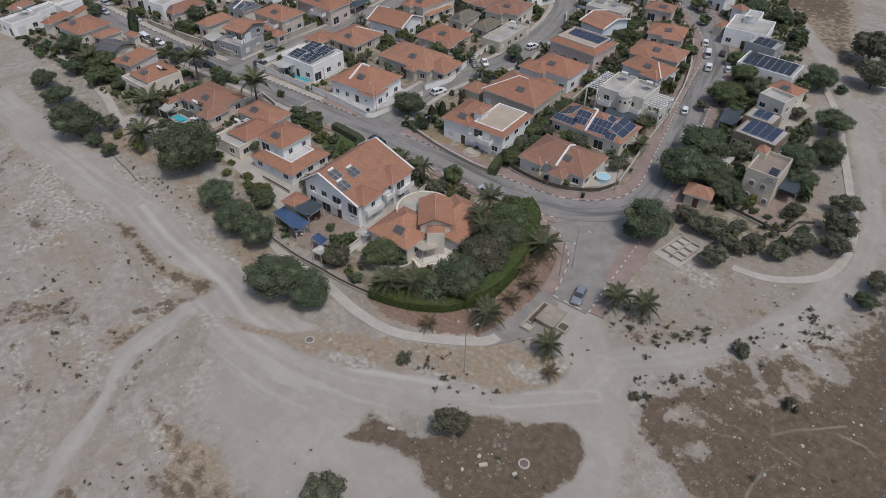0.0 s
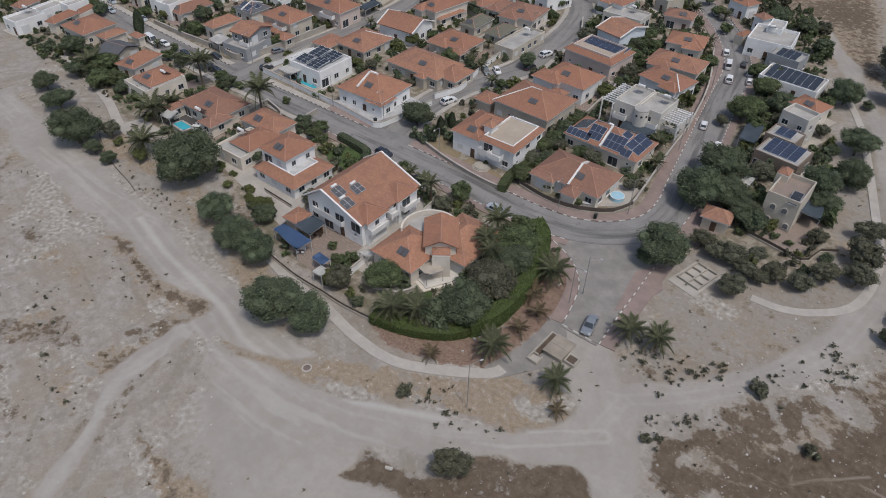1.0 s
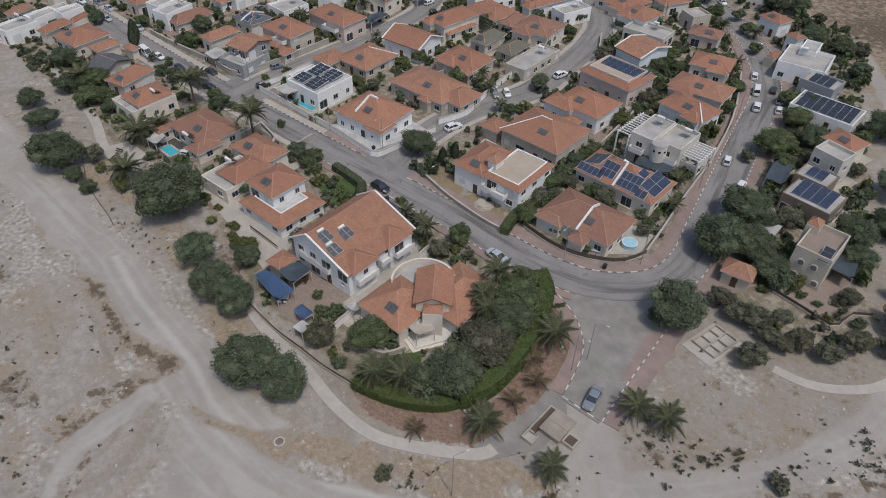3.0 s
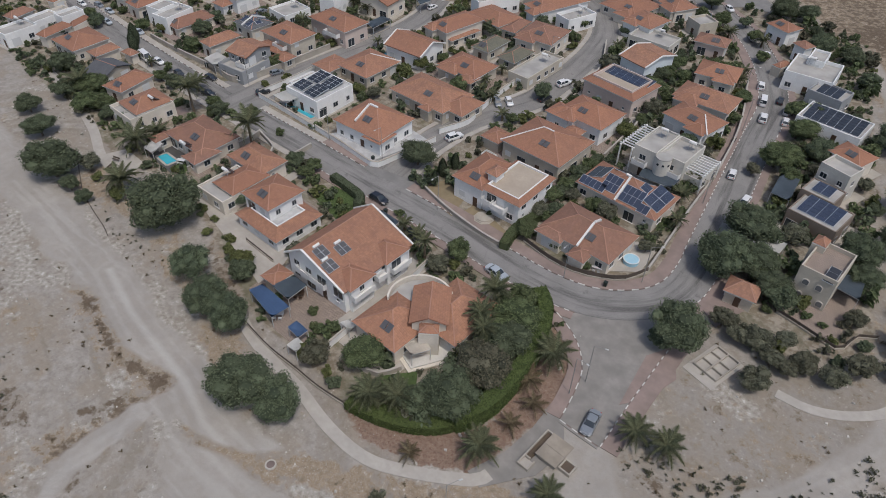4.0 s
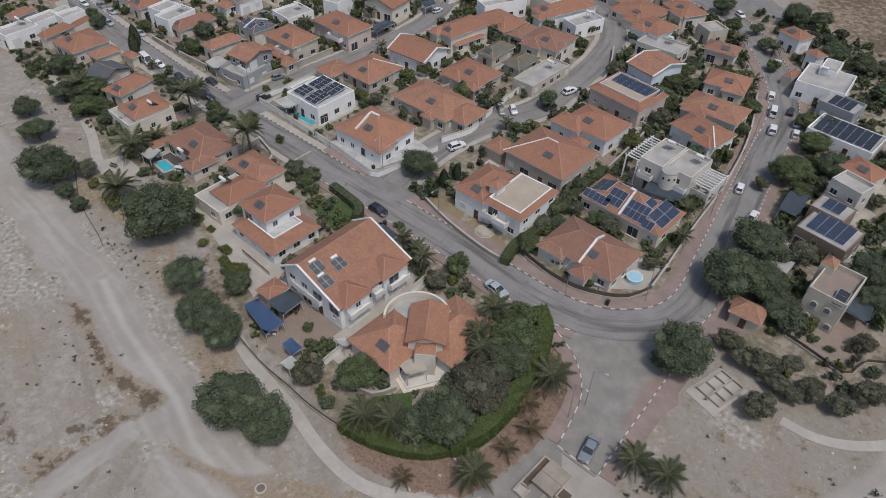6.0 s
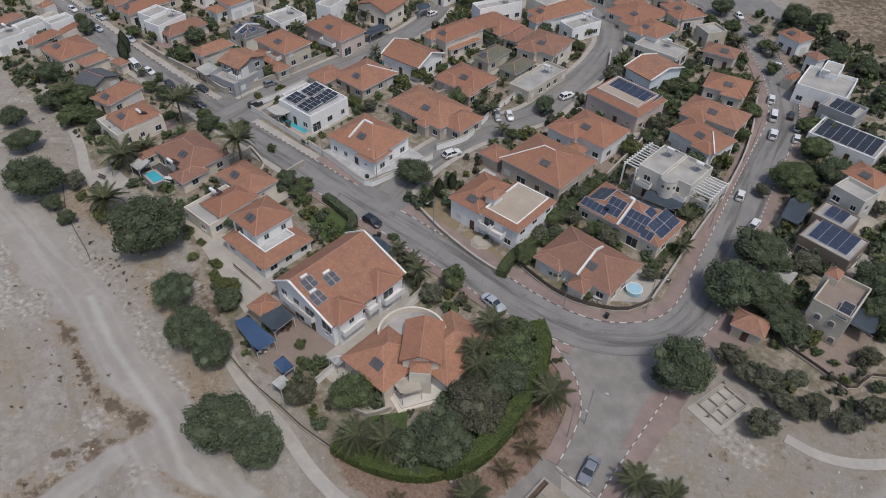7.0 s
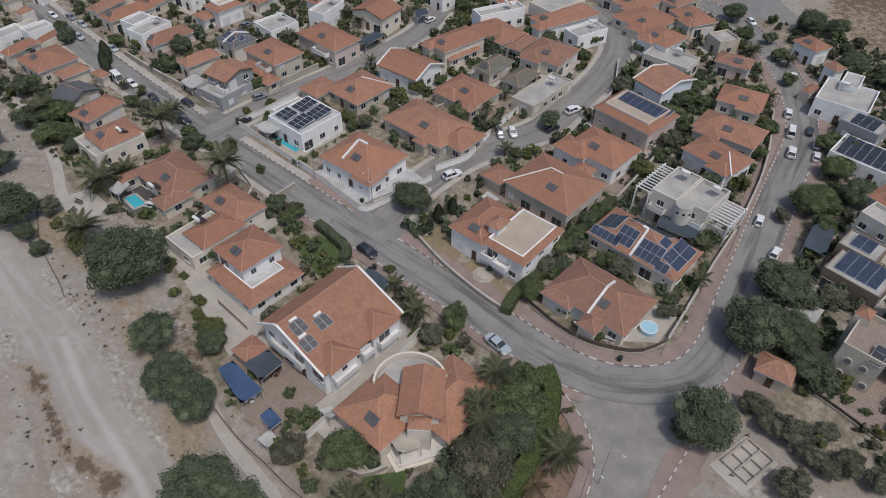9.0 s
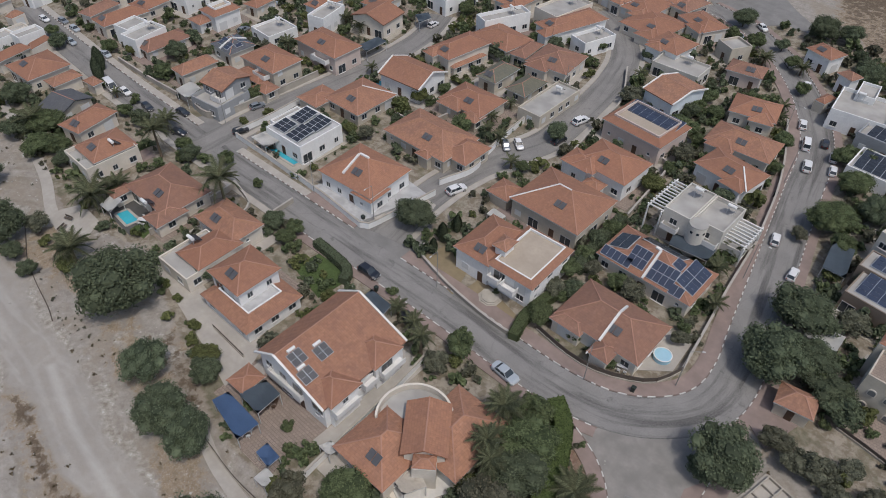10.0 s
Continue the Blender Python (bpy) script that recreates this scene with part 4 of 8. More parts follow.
def solar_array(at, nx, ny, label, tone=0, step=(1.72, 1.06)):
    """A field of panels in rails, lying in the pose at."""
    ob = empty("solar_array", 0, 0)
    ob.matrix_basis = at
    tagged(ob, label, "solar panels", "solar arrays on the roofs")
    bm = boxed(-nx * step[0] / 2 - 0.04, -ny * step[1] / 2 - 0.04, -0.12, nx * step[0] / 2 + 0.04, ny * step[1] / 2 + 0.04, -0.004)
    part("mount", bm, solar_frame, ob)
    for i in range(nx):
        for j in range(ny):
            share("panel", (PANEL, PANEL_GREY)[tone], ob, pose((i - (nx - 1) / 2) * step[0], (j - (ny - 1) / 2) * step[1], 0))
    return ob


def cover_with_panels(h, m, w, d, z, rise, kind, tone=None):
    at = h["ob"].matrix_basis @ m
    if kind == "hip":
        if w >= d:
            run, long_side = d / 2, w - d * 0.6
        else:
            run, long_side = w / 2, d - w * 0.75
        tilt = math.degrees(math.atan2(rise, run))
        slope = math.hypot(rise, run)
        for k, turn in enumerate((0, 180) if w >= d else (90, 270)):
            nx, ny = max(1, int(long_side / 1.72)), max(1, int(slope * 0.8 / 1.06))
            half = max(1, nx // 2)
            for s in (-1, 1):
                solar_array(at @ pose(0, 0, 0, 0, 0, turn) @ pose(s * (half * 0.86 + 0.45), -run * (0.50 + 0.06 * s), z + rise * (0.50 - 0.06 * s) + 0.1, tilt), half, ny, "blue solar panels on a red tiled roof slope")
            bm = bmesh.new()
            f = pose(0, 0, 0, 0, 0, turn)
            beam(bm, m @ f @ Vector((0, -run, z + 0.02)), m @ f @ Vector((0, 0, z + rise)), 0.35, 0.3)
            part("ridge_wall", bm, white_trim, h["ob"], "pale ridge between panels")
        for turn in ((90, 270) if w >= d else (0, 180)):
            half = (w if w >= d else d) / 2
            nx = max(1, int((d if w >= d else w) * 0.42 / 1.72))
            solar_array(at @ pose(0, 0, 0, 0, 0, turn) @ pose(0, -half + run * 0.42, z + rise * 0.42 + 0.1, tilt), nx, max(1, int(slope * 0.5 / 1.06)), "blue solar panels on a red tiled hip slope")
    else:
        nx, ny = max(1, int((w - 1.4) / 1.72)), max(1, int((d - 1.4) / 1.06))
        solar_array(at @ pose(0, 0, z + 0.42, 6), nx, ny, "dark solar panels in rows on a flat roof", tone if tone is not None else 1 if kind == "flat" else 0)


def on_slope(h, w, d, z, rise, side, u, s, up, across, label, tone=0):
    """Upright panels on one slope of a hipped house roof: side is the slope's turn, u along the eave, s the share of the way up."""
    half = (d if side in (0, 180) else w) / 2
    run = half if side in (0, 180) else half - h["ridge_half"]
    tilt = math.degrees(math.atan2(rise, run))
    at = h["ob"].matrix_basis @ pose(0, 0, 0, 0, 0, side) @ pose(u, -half + run * s, z + rise * s + 0.16, tilt) @ pose(0, 0, 0, 0, 0, 90)
    solar_array(at, up, across, label, tone)


def slope_heater(h, x, y, z, turn, tilt):
    """A water heater flat on the tiles: two collectors with pale rims, a small tank at their upper end."""
    ob = empty("water_heater", 0, 0)
    ob.matrix_basis = h["ob"].matrix_basis @ pose(x, y, z, 0, 0, turn) @ pose(0, 0, 0, tilt)
    tagged(ob, "flat solar water heater on red tiles with a small white tank", "water heater", "water heaters on the roofs")
    for q in (-0.56, 0.56):
        c = part("collector", boxed(q - 0.5, -1.0, 0.06, q + 0.5, 1.0, 0.15), collector_grey, ob)
        bm = bmesh.new()
        for a in ((-0.54, -1.04, 0.54, -1.0), (-0.54, 1.0, 0.54, 1.04), (-0.54, -1.0, -0.5, 1.0), (0.5, -1.0, 0.54, 1.0), (-0.5, -0.02, 0.5, 0.02)):
            box(bm, q + a[0], a[1], 0.05, q + a[2], a[3], 0.17)
        part("rim", bm, solar_frame, c)
    bm = bmesh.new()
    tube(bm, (-0.62, 1.35, 0.32), (0.62, 1.35, 0.32), 0.24, 0.24, 14)
    part("tank", bm, tank_white, ob, "white enamelled tank")
    part("bracket", boxed(-0.5, 1.25, -0.1, 0.5, 1.45, 0.1), frame_metal, ob)
    return ob


def ridge_wall(h, a, b, w=0.36, high=0.34):
    bm = bmesh.new()
    beam(bm, a, b, w, high)
    part("ridge_wall", bm, white_trim, h["ob"], "pale rendered wall across the roof")


def water_heater(h, x, y, z, turn=180.0):
    """A roof water heater: tilted collector, white tank and stand."""
    ob = empty("water_heater", 0, 0)
    ob.matrix_basis = h["ob"].matrix_basis @ pose(x, y, z, 0, 0, turn)
    tagged(ob, "solar water heater with a dark collector and white tank", "water heater", "water heaters on the roofs")
    bm = boxed(-0.9, -0.62, 0, 0.9, 0.62, 0.1, pose(0, -0.75, 0.55, 32))
    part("collector", bm, solar_grey, ob)
    bm = bmesh.new()
    tube(bm, (-0.75, 0.1, 1.15), (0.75, 0.1, 1.15), 0.3, 0.3, 14)
    part("tank", bm, tank_white, ob, "white enamelled tank")
    bm = bmesh.new()
    for u in (-0.6, 0.6):
        tube(bm, (u, 0.1, -1.0), (u, 0.1, 0.95), 0.04, 0.04, 6)
        tube(bm, (u, -1.2, -1.0), (u, -1.2, 0.3), 0.04, 0.04, 6)
    part("stand", bm, frame_metal, ob)
    return ob


def round_terrace(h, x, y, r, z, a0, a1):
    """A half-round roof terrace: floor, parapet and the wall that carries it."""
    n = 28
    arc = [radians(a0 + (a1 - a0) * k / n) for k in range(n + 1)]
    ring = lambda q: [Vector((x + q * math.cos(a), y + q * math.sin(a), 0)) for a in arc]
    for name, lo, hi, q, material, words in (("drum", -0.1, z - 0.2, r - 0.1, h["wall"], "half-round wall"), ("terrace", z - 0.2, z, r - 0.25, flat_roof, "grey roof terrace floor")):
        part(name, sheet(bmesh.new(), ring(q), lo, hi), material, h["ob"], words)
    part("parapet", strip(bmesh.new(), ring(r), -0.16, 0.16, z - 0.3, z + 0.9), h["wall"], h["ob"], "curved pale parapet")
    c = h["ob"].matrix_basis @ Vector((x, y, 0))
    HOUSE_RECTS.append((c.x, c.y, h["yaw"], r * 0.9, r * 0.9))


def stair_tower(h, x, y, r, z, capped=True):
    bm = bmesh.new()
    tube(bm, (x, y, -0.2), (x, y, z), r, r, 24)
    part("tower", bm, h["wall"], h["ob"], "round stair tower")
    bm = bmesh.new()
    uv = bm.loops.layers.uv.new("UVMap")
    if capped:
        tip = Vector((x, y, z + 0.7))
        for k in range(12):
            a, b = 6.2832 * k / 12, 6.2832 * (k + 1) / 12
            sloped(bm, [Vector((x + (r + 0.25) * math.cos(a), y + (r + 0.25) * math.sin(a), z)), Vector((x + (r + 0.25) * math.cos(b), y + (r + 0.25) * math.sin(b), z)), tip], uv)
    else:
        tube(bm, (x, y, z), (x, y, z + 0.12), r + 0.03, r + 0.03, 24)
    part("tower_roof", bm, h["roof"] if capped else flat_roof, h["ob"])
    for k in range(4):
        a = radians(-100 + 40 * k)
        share("pane", WINDOWS[3][1], h["ob"], pose(x + r * math.cos(a), y + r * math.sin(a), z - 1.4, 0, 0, math.degrees(a) + 90))


def balcony(h, x, y, w, d, z):
    """A slab with a white solid front and a thin top rail."""
    slab = part("balcony", boxed(x - w / 2, y - d / 2, z - 0.18, x + w / 2, y + d / 2, z), white_trim, h["ob"])
    bm = bmesh.new()
    t = 0.1
    for a in ((-w / 2, -d / 2, w / 2, -d / 2 + t), (w / 2 - t, -d / 2 + t, w / 2, d / 2), (-w / 2, -d / 2 + t, -w / 2 + t, d / 2)):
        box(bm, x + a[0], y + a[1], z, x + a[2], y + a[3], z + 0.85)
    part("parapet", bm, white_trim, slab)
    part("rail", boxed(x - w / 2, y - d / 2 - 0.02, z + 0.95, x + w / 2, y - d / 2 + 0.04, z + 1.0), frame_metal, slab)


def pergola(h, x, y, w, d, z):
    """Rows of pale beams on two bearers and four posts."""
    at = h["ob"].matrix_basis @ pose(x, y, 0)
    ob = empty("pergola", 0, 0)
    ob.matrix_basis = at
    tagged(ob, "pale concrete pergola with open parallel beams", "pergola")
    for s in (-1, 1):
        part("bearer", boxed(s * w / 2 - 0.1, -d / 2, z - 0.3, s * w / 2 + 0.1, d / 2, z), white_trim, ob)
        for q in (-1, 1):
            part("post", boxed(s * w / 2 - 0.12, q * (d / 2 - 0.2) - 0.12, -0.1, s * w / 2 + 0.12, q * (d / 2 - 0.2) + 0.12, z - 0.3), white_trim, ob)
    slat = mesh_from("slat", boxed(-w / 2 - 0.3, -0.1, z + 0.003, w / 2 + 0.3, 0.1, z + 0.22), white_trim)
    for k in range(int(d / 0.9)):
        share("slat", slat, ob, pose(0, -d / 2 + 0.4 + 0.9 * k, 0))


def front_steps(h, x, y, turn, k=1.0):
    """A fan of broad pale steps before the entrance."""
    m = pose(x, y, 0, 0, 0, turn)
    for r, z in ((4.0 * k, 0.17), (3.5 * k, 0.34), (3.0 * k, 0.51)):
        bm = bmesh.new()
        tube(bm, (0, 0, -0.1), (0, 0, z), r, r, 8)
        bmesh.ops.transform(bm, matrix=m, verts=bm.verts)
        part("step", bm, wall_stone, h["ob"])


def arched_windows(h, x, y, places):
    """Round-headed windows with pale surrounds in the front wall."""
    for u, z in places:
        arc = [(0.55 * math.cos(radians(a)), 0.75 + 0.45 * math.sin(radians(a))) for a in range(0, 181, 20)]
        ring = [(-0.55, 0.0), (0.55, 0.0)] + arc
        for name, k, thick, material in (("window", 1.05, 0.10, cream), ("pane", 0.82, 0.14, window_grey)):
            bm = bmesh.new()
            a = [bm.verts.new((x + u + p * k, y + 0.05, z + (q - 0.5) * k + 0.5)) for p, q in ring]
            c = [bm.verts.new((x + u + p * k, y - thick, z + (q - 0.5) * k + 0.5)) for p, q in ring]
            bm.faces.new(a), bm.faces.new(list(reversed(c)))
            for i in range(len(a)):
                bm.faces.new((a[i], c[i], c[(i + 1) % len(a)], a[(i + 1) % len(a)]))
            bmesh.ops.recalc_face_normals(bm, faces=bm.faces)
            part(name, bm, material, h["ob"])


def yard(h, x, y, w, d):
    """Paving round a house, by its own random margins, kept off the streets."""
    rng = h["rng"]
    left, right, front, rear = (rng.uniform(0.6, 2.8) for _ in range(4))
    m = h["ob"].matrix_basis
    pts = [m @ Vector(p) for p in ((x - w / 2 - left, y - d / 2 - front, 0), (x + w / 2 + right, y - d / 2 - front, 0), (x + w / 2 + right, y + d / 2 + rear, 0), (x - w / 2 - left, y + d / 2 + rear, 0))]
    X, Y = np.array([p.x for p in pts]), np.array([p.y for p in pts])
    for line, half in ((MAIN_LINE, 6.5), (SECOND_LINE, 5.2), (THIRD_LINE, 4.6), (SPUR_LINE, 6)):
        if (far_from(X, Y, [(q.x, q.y) for q in line]) < half).any():
            return
    HOUSE_YARDS.append([(p.x, p.y) for p in pts])
    patio([(p.x, p.y) for p in pts], rng.choice((paving_tan, terrace_tile, wall_stone, paving_tan, paving_red)), 0.04, "paved garden terrace round a house")


def block(h, x, y, w, d, z0, z1, kind, rise, turn=0.0, verge=False, panels=False, windows=True, heater=True, over=0.45, floor=None, tone=None, skirt=1.7, kerb=0.45):
    """One body of a house: its walls, openings and roof. w and d are measured at the eaves."""
    m = pose(x, y, 0, 0, 0, turn)
    inset = over if kind in ("hip", "gx", "gy", "mansard") and min(w, d) > 2.5 else 0.0
    ww, dd = w - 2 * inset, d - 2 * inset
    top = z1 - (0.24 if kind != "flat" else 0.26)
    part("wall", boxed(-ww / 2, -dd / 2, z0 if z0 else -0.2, ww / 2, dd / 2, top, m), h["wall"], h["ob"])
    c = h["ob"].matrix_basis @ m
    HOUSE_RECTS.append((c.translation.x, c.translation.y, h["yaw"] + turn, w / 2, d / 2))
    if windows and min(ww, dd) > 2.0:
        first = not h["blocks"]
        dress_wall(h, m, ww, z0, top, 0, dd / 2, first)
        dress_wall(h, m, dd, z0, top, 90, ww / 2, False)
        dress_wall(h, m, dd, z0, top, 270, ww / 2, False)
        dress_wall(h, m, ww, z0, top, 180, dd / 2, False)
    if not h["blocks"]:
        yard(h, x, y, w, d)
    h["blocks"].append((x, y, w, d))
    if kind == "hip":
        hip_roof(h, m, w, d, z1, rise)
        if len(h["blocks"]) == 1 and w * d > 62 and h["y"] > 142 and not panels:
            rng = h["rng"]
            ww, wd = w * rng.uniform(0.42, 0.55), d * rng.uniform(0.5, 0.62)
            side = rng.choice((-1, 1))
            block(h, x + side * (w - ww) * 0.42, y - d / 2 + wd * 0.28, ww, wd, 0, z1 - 0.25, "hip", rise * 0.7, turn=turn, heater=False)
    elif kind in ("gx", "gy"):
        gable_roof(h, m, w, d, z1, rise, kind == "gy", verge)
    elif kind == "mansard":
        mansard_roof(h, m, w, d, z1, rise, skirt, floor or beige_floor, kerb)
    else:
        flat_top(h, m, w, d, z1, rise, floor or flat_roof)
    if panels:
        cover_with_panels(h, m, w, d, z1, rise, kind, tone)
    elif heater and kind == "flat" and w * d > 45:
        water_heater(h, x + h["rng"].uniform(-0.2, 0.2) * w, y + d * 0.18, z1 + 1.0)


h = house("white two-storey villa with stepped red hipped roofs", -96.5, 78.4, -0.5, wall=white, roof=red)
block(h, -0.2, 0.2, 7.9, 8.2, 0, 6.1, "hip", 1.7)
block(h, 1.9, -0.7, 12.0, 10.7, 0, 2.6, "mansard", 1.1, skirt=2.2, floor=yard_white, heater=False, kerb=0.15)
h = house("white gabled villa with a large red tiled roof", -76.3, 78.2, 0, wall=white, roof=red)
h["ridge_at"] = -2.3
block(h, 0, 0, 14.2, 15.6, 0, 5.1, "gy", 3.4, verge=True)
block(h, 4.9, -4.2, 5.8, 5.6, 0, 5.2, "hip", 1.6, heater=False)
block(h, 4.7, 3.9, 5.8, 5.6, 0, 5.2, "hip", 1.6, heater=False)
for x, y in ((-0.2, -5.6), (2.4, -6.2), (1.2, -2.4)):
    slope_heater(h, x, y, 5.1 + 3.4 * (7.1 - x) / 9.4 + 0.05, 90, 19.9)
balcony(h, -1.0, -7.6, 7.0, 1.0, 2.9)
balcony(h, 7.6, -4.4, 1.4, 4.4, 2.9)
balcony(h, 7.3, 0.2, 1.2, 2.4, 3.0)
balcony(h, 7.6, 4.2, 1.4, 4.2, 2.9)
h = house("low cream house with red roofs and flat terrace", -110.8, 85.3, 1, wall=cream, roof=red)
block(h, 0, 0, 10.6, 6.8, 0, 3.4, "hip", 1.8)
block(h, 3.2, -6.2, 6.4, 8.8, 0, 3.3, "hip", 1.3)
block(h, 2.4, -8.3, 7.8, 9.2, 0, 2.7, "flat", 0.4, heater=False)
water_heater(h, 0.6, -7.6, 3.9)
h = house("low cream house with a broad red hipped roof and a porch", -126.4, 83.2, 0.5, wall=cream, roof=brown)
block(h, 0, 0, 13, 9.6, 0, 3.1, "hip", 2.1)
block(h, 5.4, -4.0, 4.6, 6.4, 0, 2.7, "hip", 0.9)
block(h, -6.4, -5.9, 3.0, 4.0, 0, 2.6, "hip", 0.6)
water_heater(h, 2.2, -5.6, 3.7)
h = house("cream house with a red roof behind white parapet", -146, 81.6, -1, wall=cream, roof=red)
block(h, -0.3, 0.6, 8.2, 9.0, 0, 3.5, "hip", 1.5)
block(h, 0.4, -0.6, 8.8, 10.4, 0, 2.9, "flat", 0.75)
h = house("cream house with a red tiled roof", -157.8, 84.7, 11.7, wall=cream, roof=red)
block(h, 0, 0, 6.2, 9.7, 0, 3.3, "hip", 1.5)
h = house("house with a dark grey sheet-metal gabled roof", -167.6, 84.8, 12, wall=stone, roof=grey)
block(h, 0, 0, 7.0, 8.4, 0, 2.9, "gx", 1.4)
h = house("long cream house with a broad red hipped roof", -185.4, 87.6, 2, wall=cream, roof=red)
block(h, 0, 0, 10.4, 10, 0, 3.6, "hip", 1.9)
block(h, 8.2, 1.2, 4.4, 6.8, 0, 2.9, "hip", 0.9)
h = house("small cream house with a red tiled roof", -171.8, 93.1, 4.4, wall=cream, roof=red)
block(h, 0, 0, 3.9, 2.7, 0, 2.6, "hip", 0.8)
h = house("white flat-roofed terraced house", -201.8, 92.9, 3.7, wall=white, roof=red)
block(h, 0, 0, 3.9, 6.3, 0, 3.6, "flat", 0.7)
h = house("cream house with a faded red roof", -196.7, 92.9, 19.2, wall=cream, roof=red)
block(h, 0, 0, 1.8, 6.2, 0, 2.9, "hip", 1)
h = house("small house with a bright red roof", -215.5, 95.7, 13.9, wall=cream, roof=red)
block(h, 0, 0, 2.4, 3.8, 0, 2.9, "hip", 1)
h = house("large villa with red hipped wings and round terrace", -60.8, 73.2, -0.8, wall=cream, roof=orange)
block(h, 0, 0, 9.2, 9.8, 0, 3.3, "hip", 2.5)
block(h, 5.6, 7.6, 9.4, 11.2, 0, 3.3, "hip", 2.5)
block(h, 3.4, 4.2, 6, 7.8, 0, 5.6, "gy", 1.3, turn=38)
round_terrace(h, 0.6, 4.8, 5, 3.9, 48, 222)
h["wall"] = cream
block(h, 6.1, 0.9, 3.0, 2.2, 0, 5.2, "hip", 0.5, turn=38.1, windows=False, heater=False, over=0.12)
h = house("small stone utility building with a red pyramid roof", -23.9, 116, 7.2, wall=stone, roof=red)
block(h, 0, 0, 5.3, 4.3, 0, 2.8, "hip", 1.4)
h = house("long house with a wide brown hipped roof", -177.5, 114.1, -1.4, wall=cream, roof=brown)
block(h, 0, 0, 6, 11.9, 0, 2.6, "hip", 1.5)
h = house("white stepped two-storey house with flat roofs", -181.5, 111.7, 8.3, wall=white, roof=red)
block(h, 0, 0, 5.4, 9, 0, 4, "flat", 0.7)
block(h, -5.4, 0.7, 5, 6.2, 0, 4.3, "flat", 0.6)
h = house("cream house with a long red hipped roof", -195, 113.3, -0.5, wall=cream, roof=red)
block(h, 0, 0, 6.4, 12.7, 0, 3.6, "hip", 1.4)
h = house("cream house with a brownish red roof", -202.5, 111.6, 11.2, wall=cream, roof=brown)
block(h, 0, 0, 4.6, 9.4, 0, 3.6, "hip", 1.3)
h = house("cream villa with a red hipped roof at the street corner", -160.2, 111.6, -1.8, wall=cream, roof=red)
block(h, 0, 0, 4.7, 9.4, 0, 3.6, "hip", 1.4)
h = house("grey stepped house with balconies and a low red roof", -147.6, 110.4, 6, wall=greywall, roof=red)
block(h, 0, 1.0, 7.2, 8.6, 0, 5.2, "gx", 1.3)
block(h, 1.0, -2.0, 8.4, 8.8, 0, 2.6, "flat", 0.8)
balcony(h, 2.2, -3.6, 3.0, 1.6, 3.0)
h = house("hipped house with solar panels on its roof", -162.3, 123.5, -2.5, wall=cream, roof=grey)
block(h, 0, 0, 8.2, 7.3, 0, 3.6, "hip", 1.4, panels=True)
h = house("stone villa with a red hipped roof and a bay balcony", -148.4, 124.2, 1, wall=stone, roof=red)
block(h, 0, 0, 11.6, 8.8, 0, 4.8, "hip", 1.8)
block(h, -0.6, -4.9, 8.4, 4.6, 0, 2.6, "hip", 0.8)
block(h, 5.8, -6.8, 5.0, 4.1, 0, 2.6, "hip", 0.7)
balcony(h, 2.0, -4.8, 4.0, 1.6, 3.0)
h = house("white two-storey house with a small red skirt roof", -179.1, 131.8, 0, wall=white, roof=red)
block(h, 0, 0, 6.8, 8.3, 0, 4.3, "mansard", 0.8)
block(h, -1.5, -4.7, 5.3, 5.2, 0, 2.6, "hip", 0.8)
h = house("white flat-roofed house beside a palm", -163.2, 136.3, -4, wall=white, roof=red)
block(h, 0, 0, 7.7, 8.4, 0, 2.6, "flat", 0.6)
h = house("pink two-storey house with a red hipped roof", -145, 138.2, 0, wall=pink, roof=red)
block(h, 0, 0, 14.2, 8.8, 0, 4.7, "hip", 1.9)
balcony(h, 2.5, -4.9, 5.0, 1.4, 2.9)
h = house("cream gabled house with broad red roof slopes", -148.2, 157.7, 8.9, wall=cream, roof=red)
block(h, 0, 0, 10.4, 9.2, 0, 4.3, "gy", 1.7)
h = house("white flat-roofed two-storey house", -158.1, 149.1, 13.7, wall=white, roof=red)
block(h, 0, 0, 4.8, 9.5, 0, 4.3, "flat", 0.7)
h = house("stone house with a broad red hipped roof and carport", -124.4, 129, 0, wall=stone, roof=red)
h["pale"] = (2,)
block(h, 0, 0, 10.8, 11.8, 0, 2.9, "hip", 2.1)
block(h, -6.8, -5.8, 6.4, 7.4, 0, 2.6, "hip", 0.7, windows=False)
h = house("white cubic villa with a flat roof covered in solar panels", -122.6, 111.9, 0.5, wall=white, roof=red)
block(h, 0, 0, 10.4, 10.8, 0, 4.0, "flat", 0.35, heater=False, floor=yard_white)
block(h, -6.4, 1.4, 3.6, 7.2, 0, 2.8, "flat", 0.3)
for x, y, nx, ny in ((-2.6, 2.3, 2, 4), (1.7, 2.3, 2, 4), (-2.6, -2.6, 2, 3), (1.7, -2.4, 2, 4)):
    solar_array(h["ob"].matrix_basis @ pose(x, y, 4.62, 7), nx, ny, "dark grey solar panels in rows on a white flat roof", 1, (1.78, 1.1))
h = house("white villa with a large orange-red hipped roof", -103.4, 110.4, 3, wall=white, roof=orange)
block(h, 0, 0, 13.2, 11.4, 0, 4.1, "hip", 3.1)
block(h, 4.6, -3.4, 5.0, 5.4, 0, 3.6, "hip", 1.2)
ridge_wall(h, Vector((-1.4, -4.2, 4.95)), Vector((-1.0, 0, 7.15)))
ridge_wall(h, Vector((-1.0, 0.1, 7.15)), Vector((1.2, 0.1, 7.15)), 0.4, 0.3)
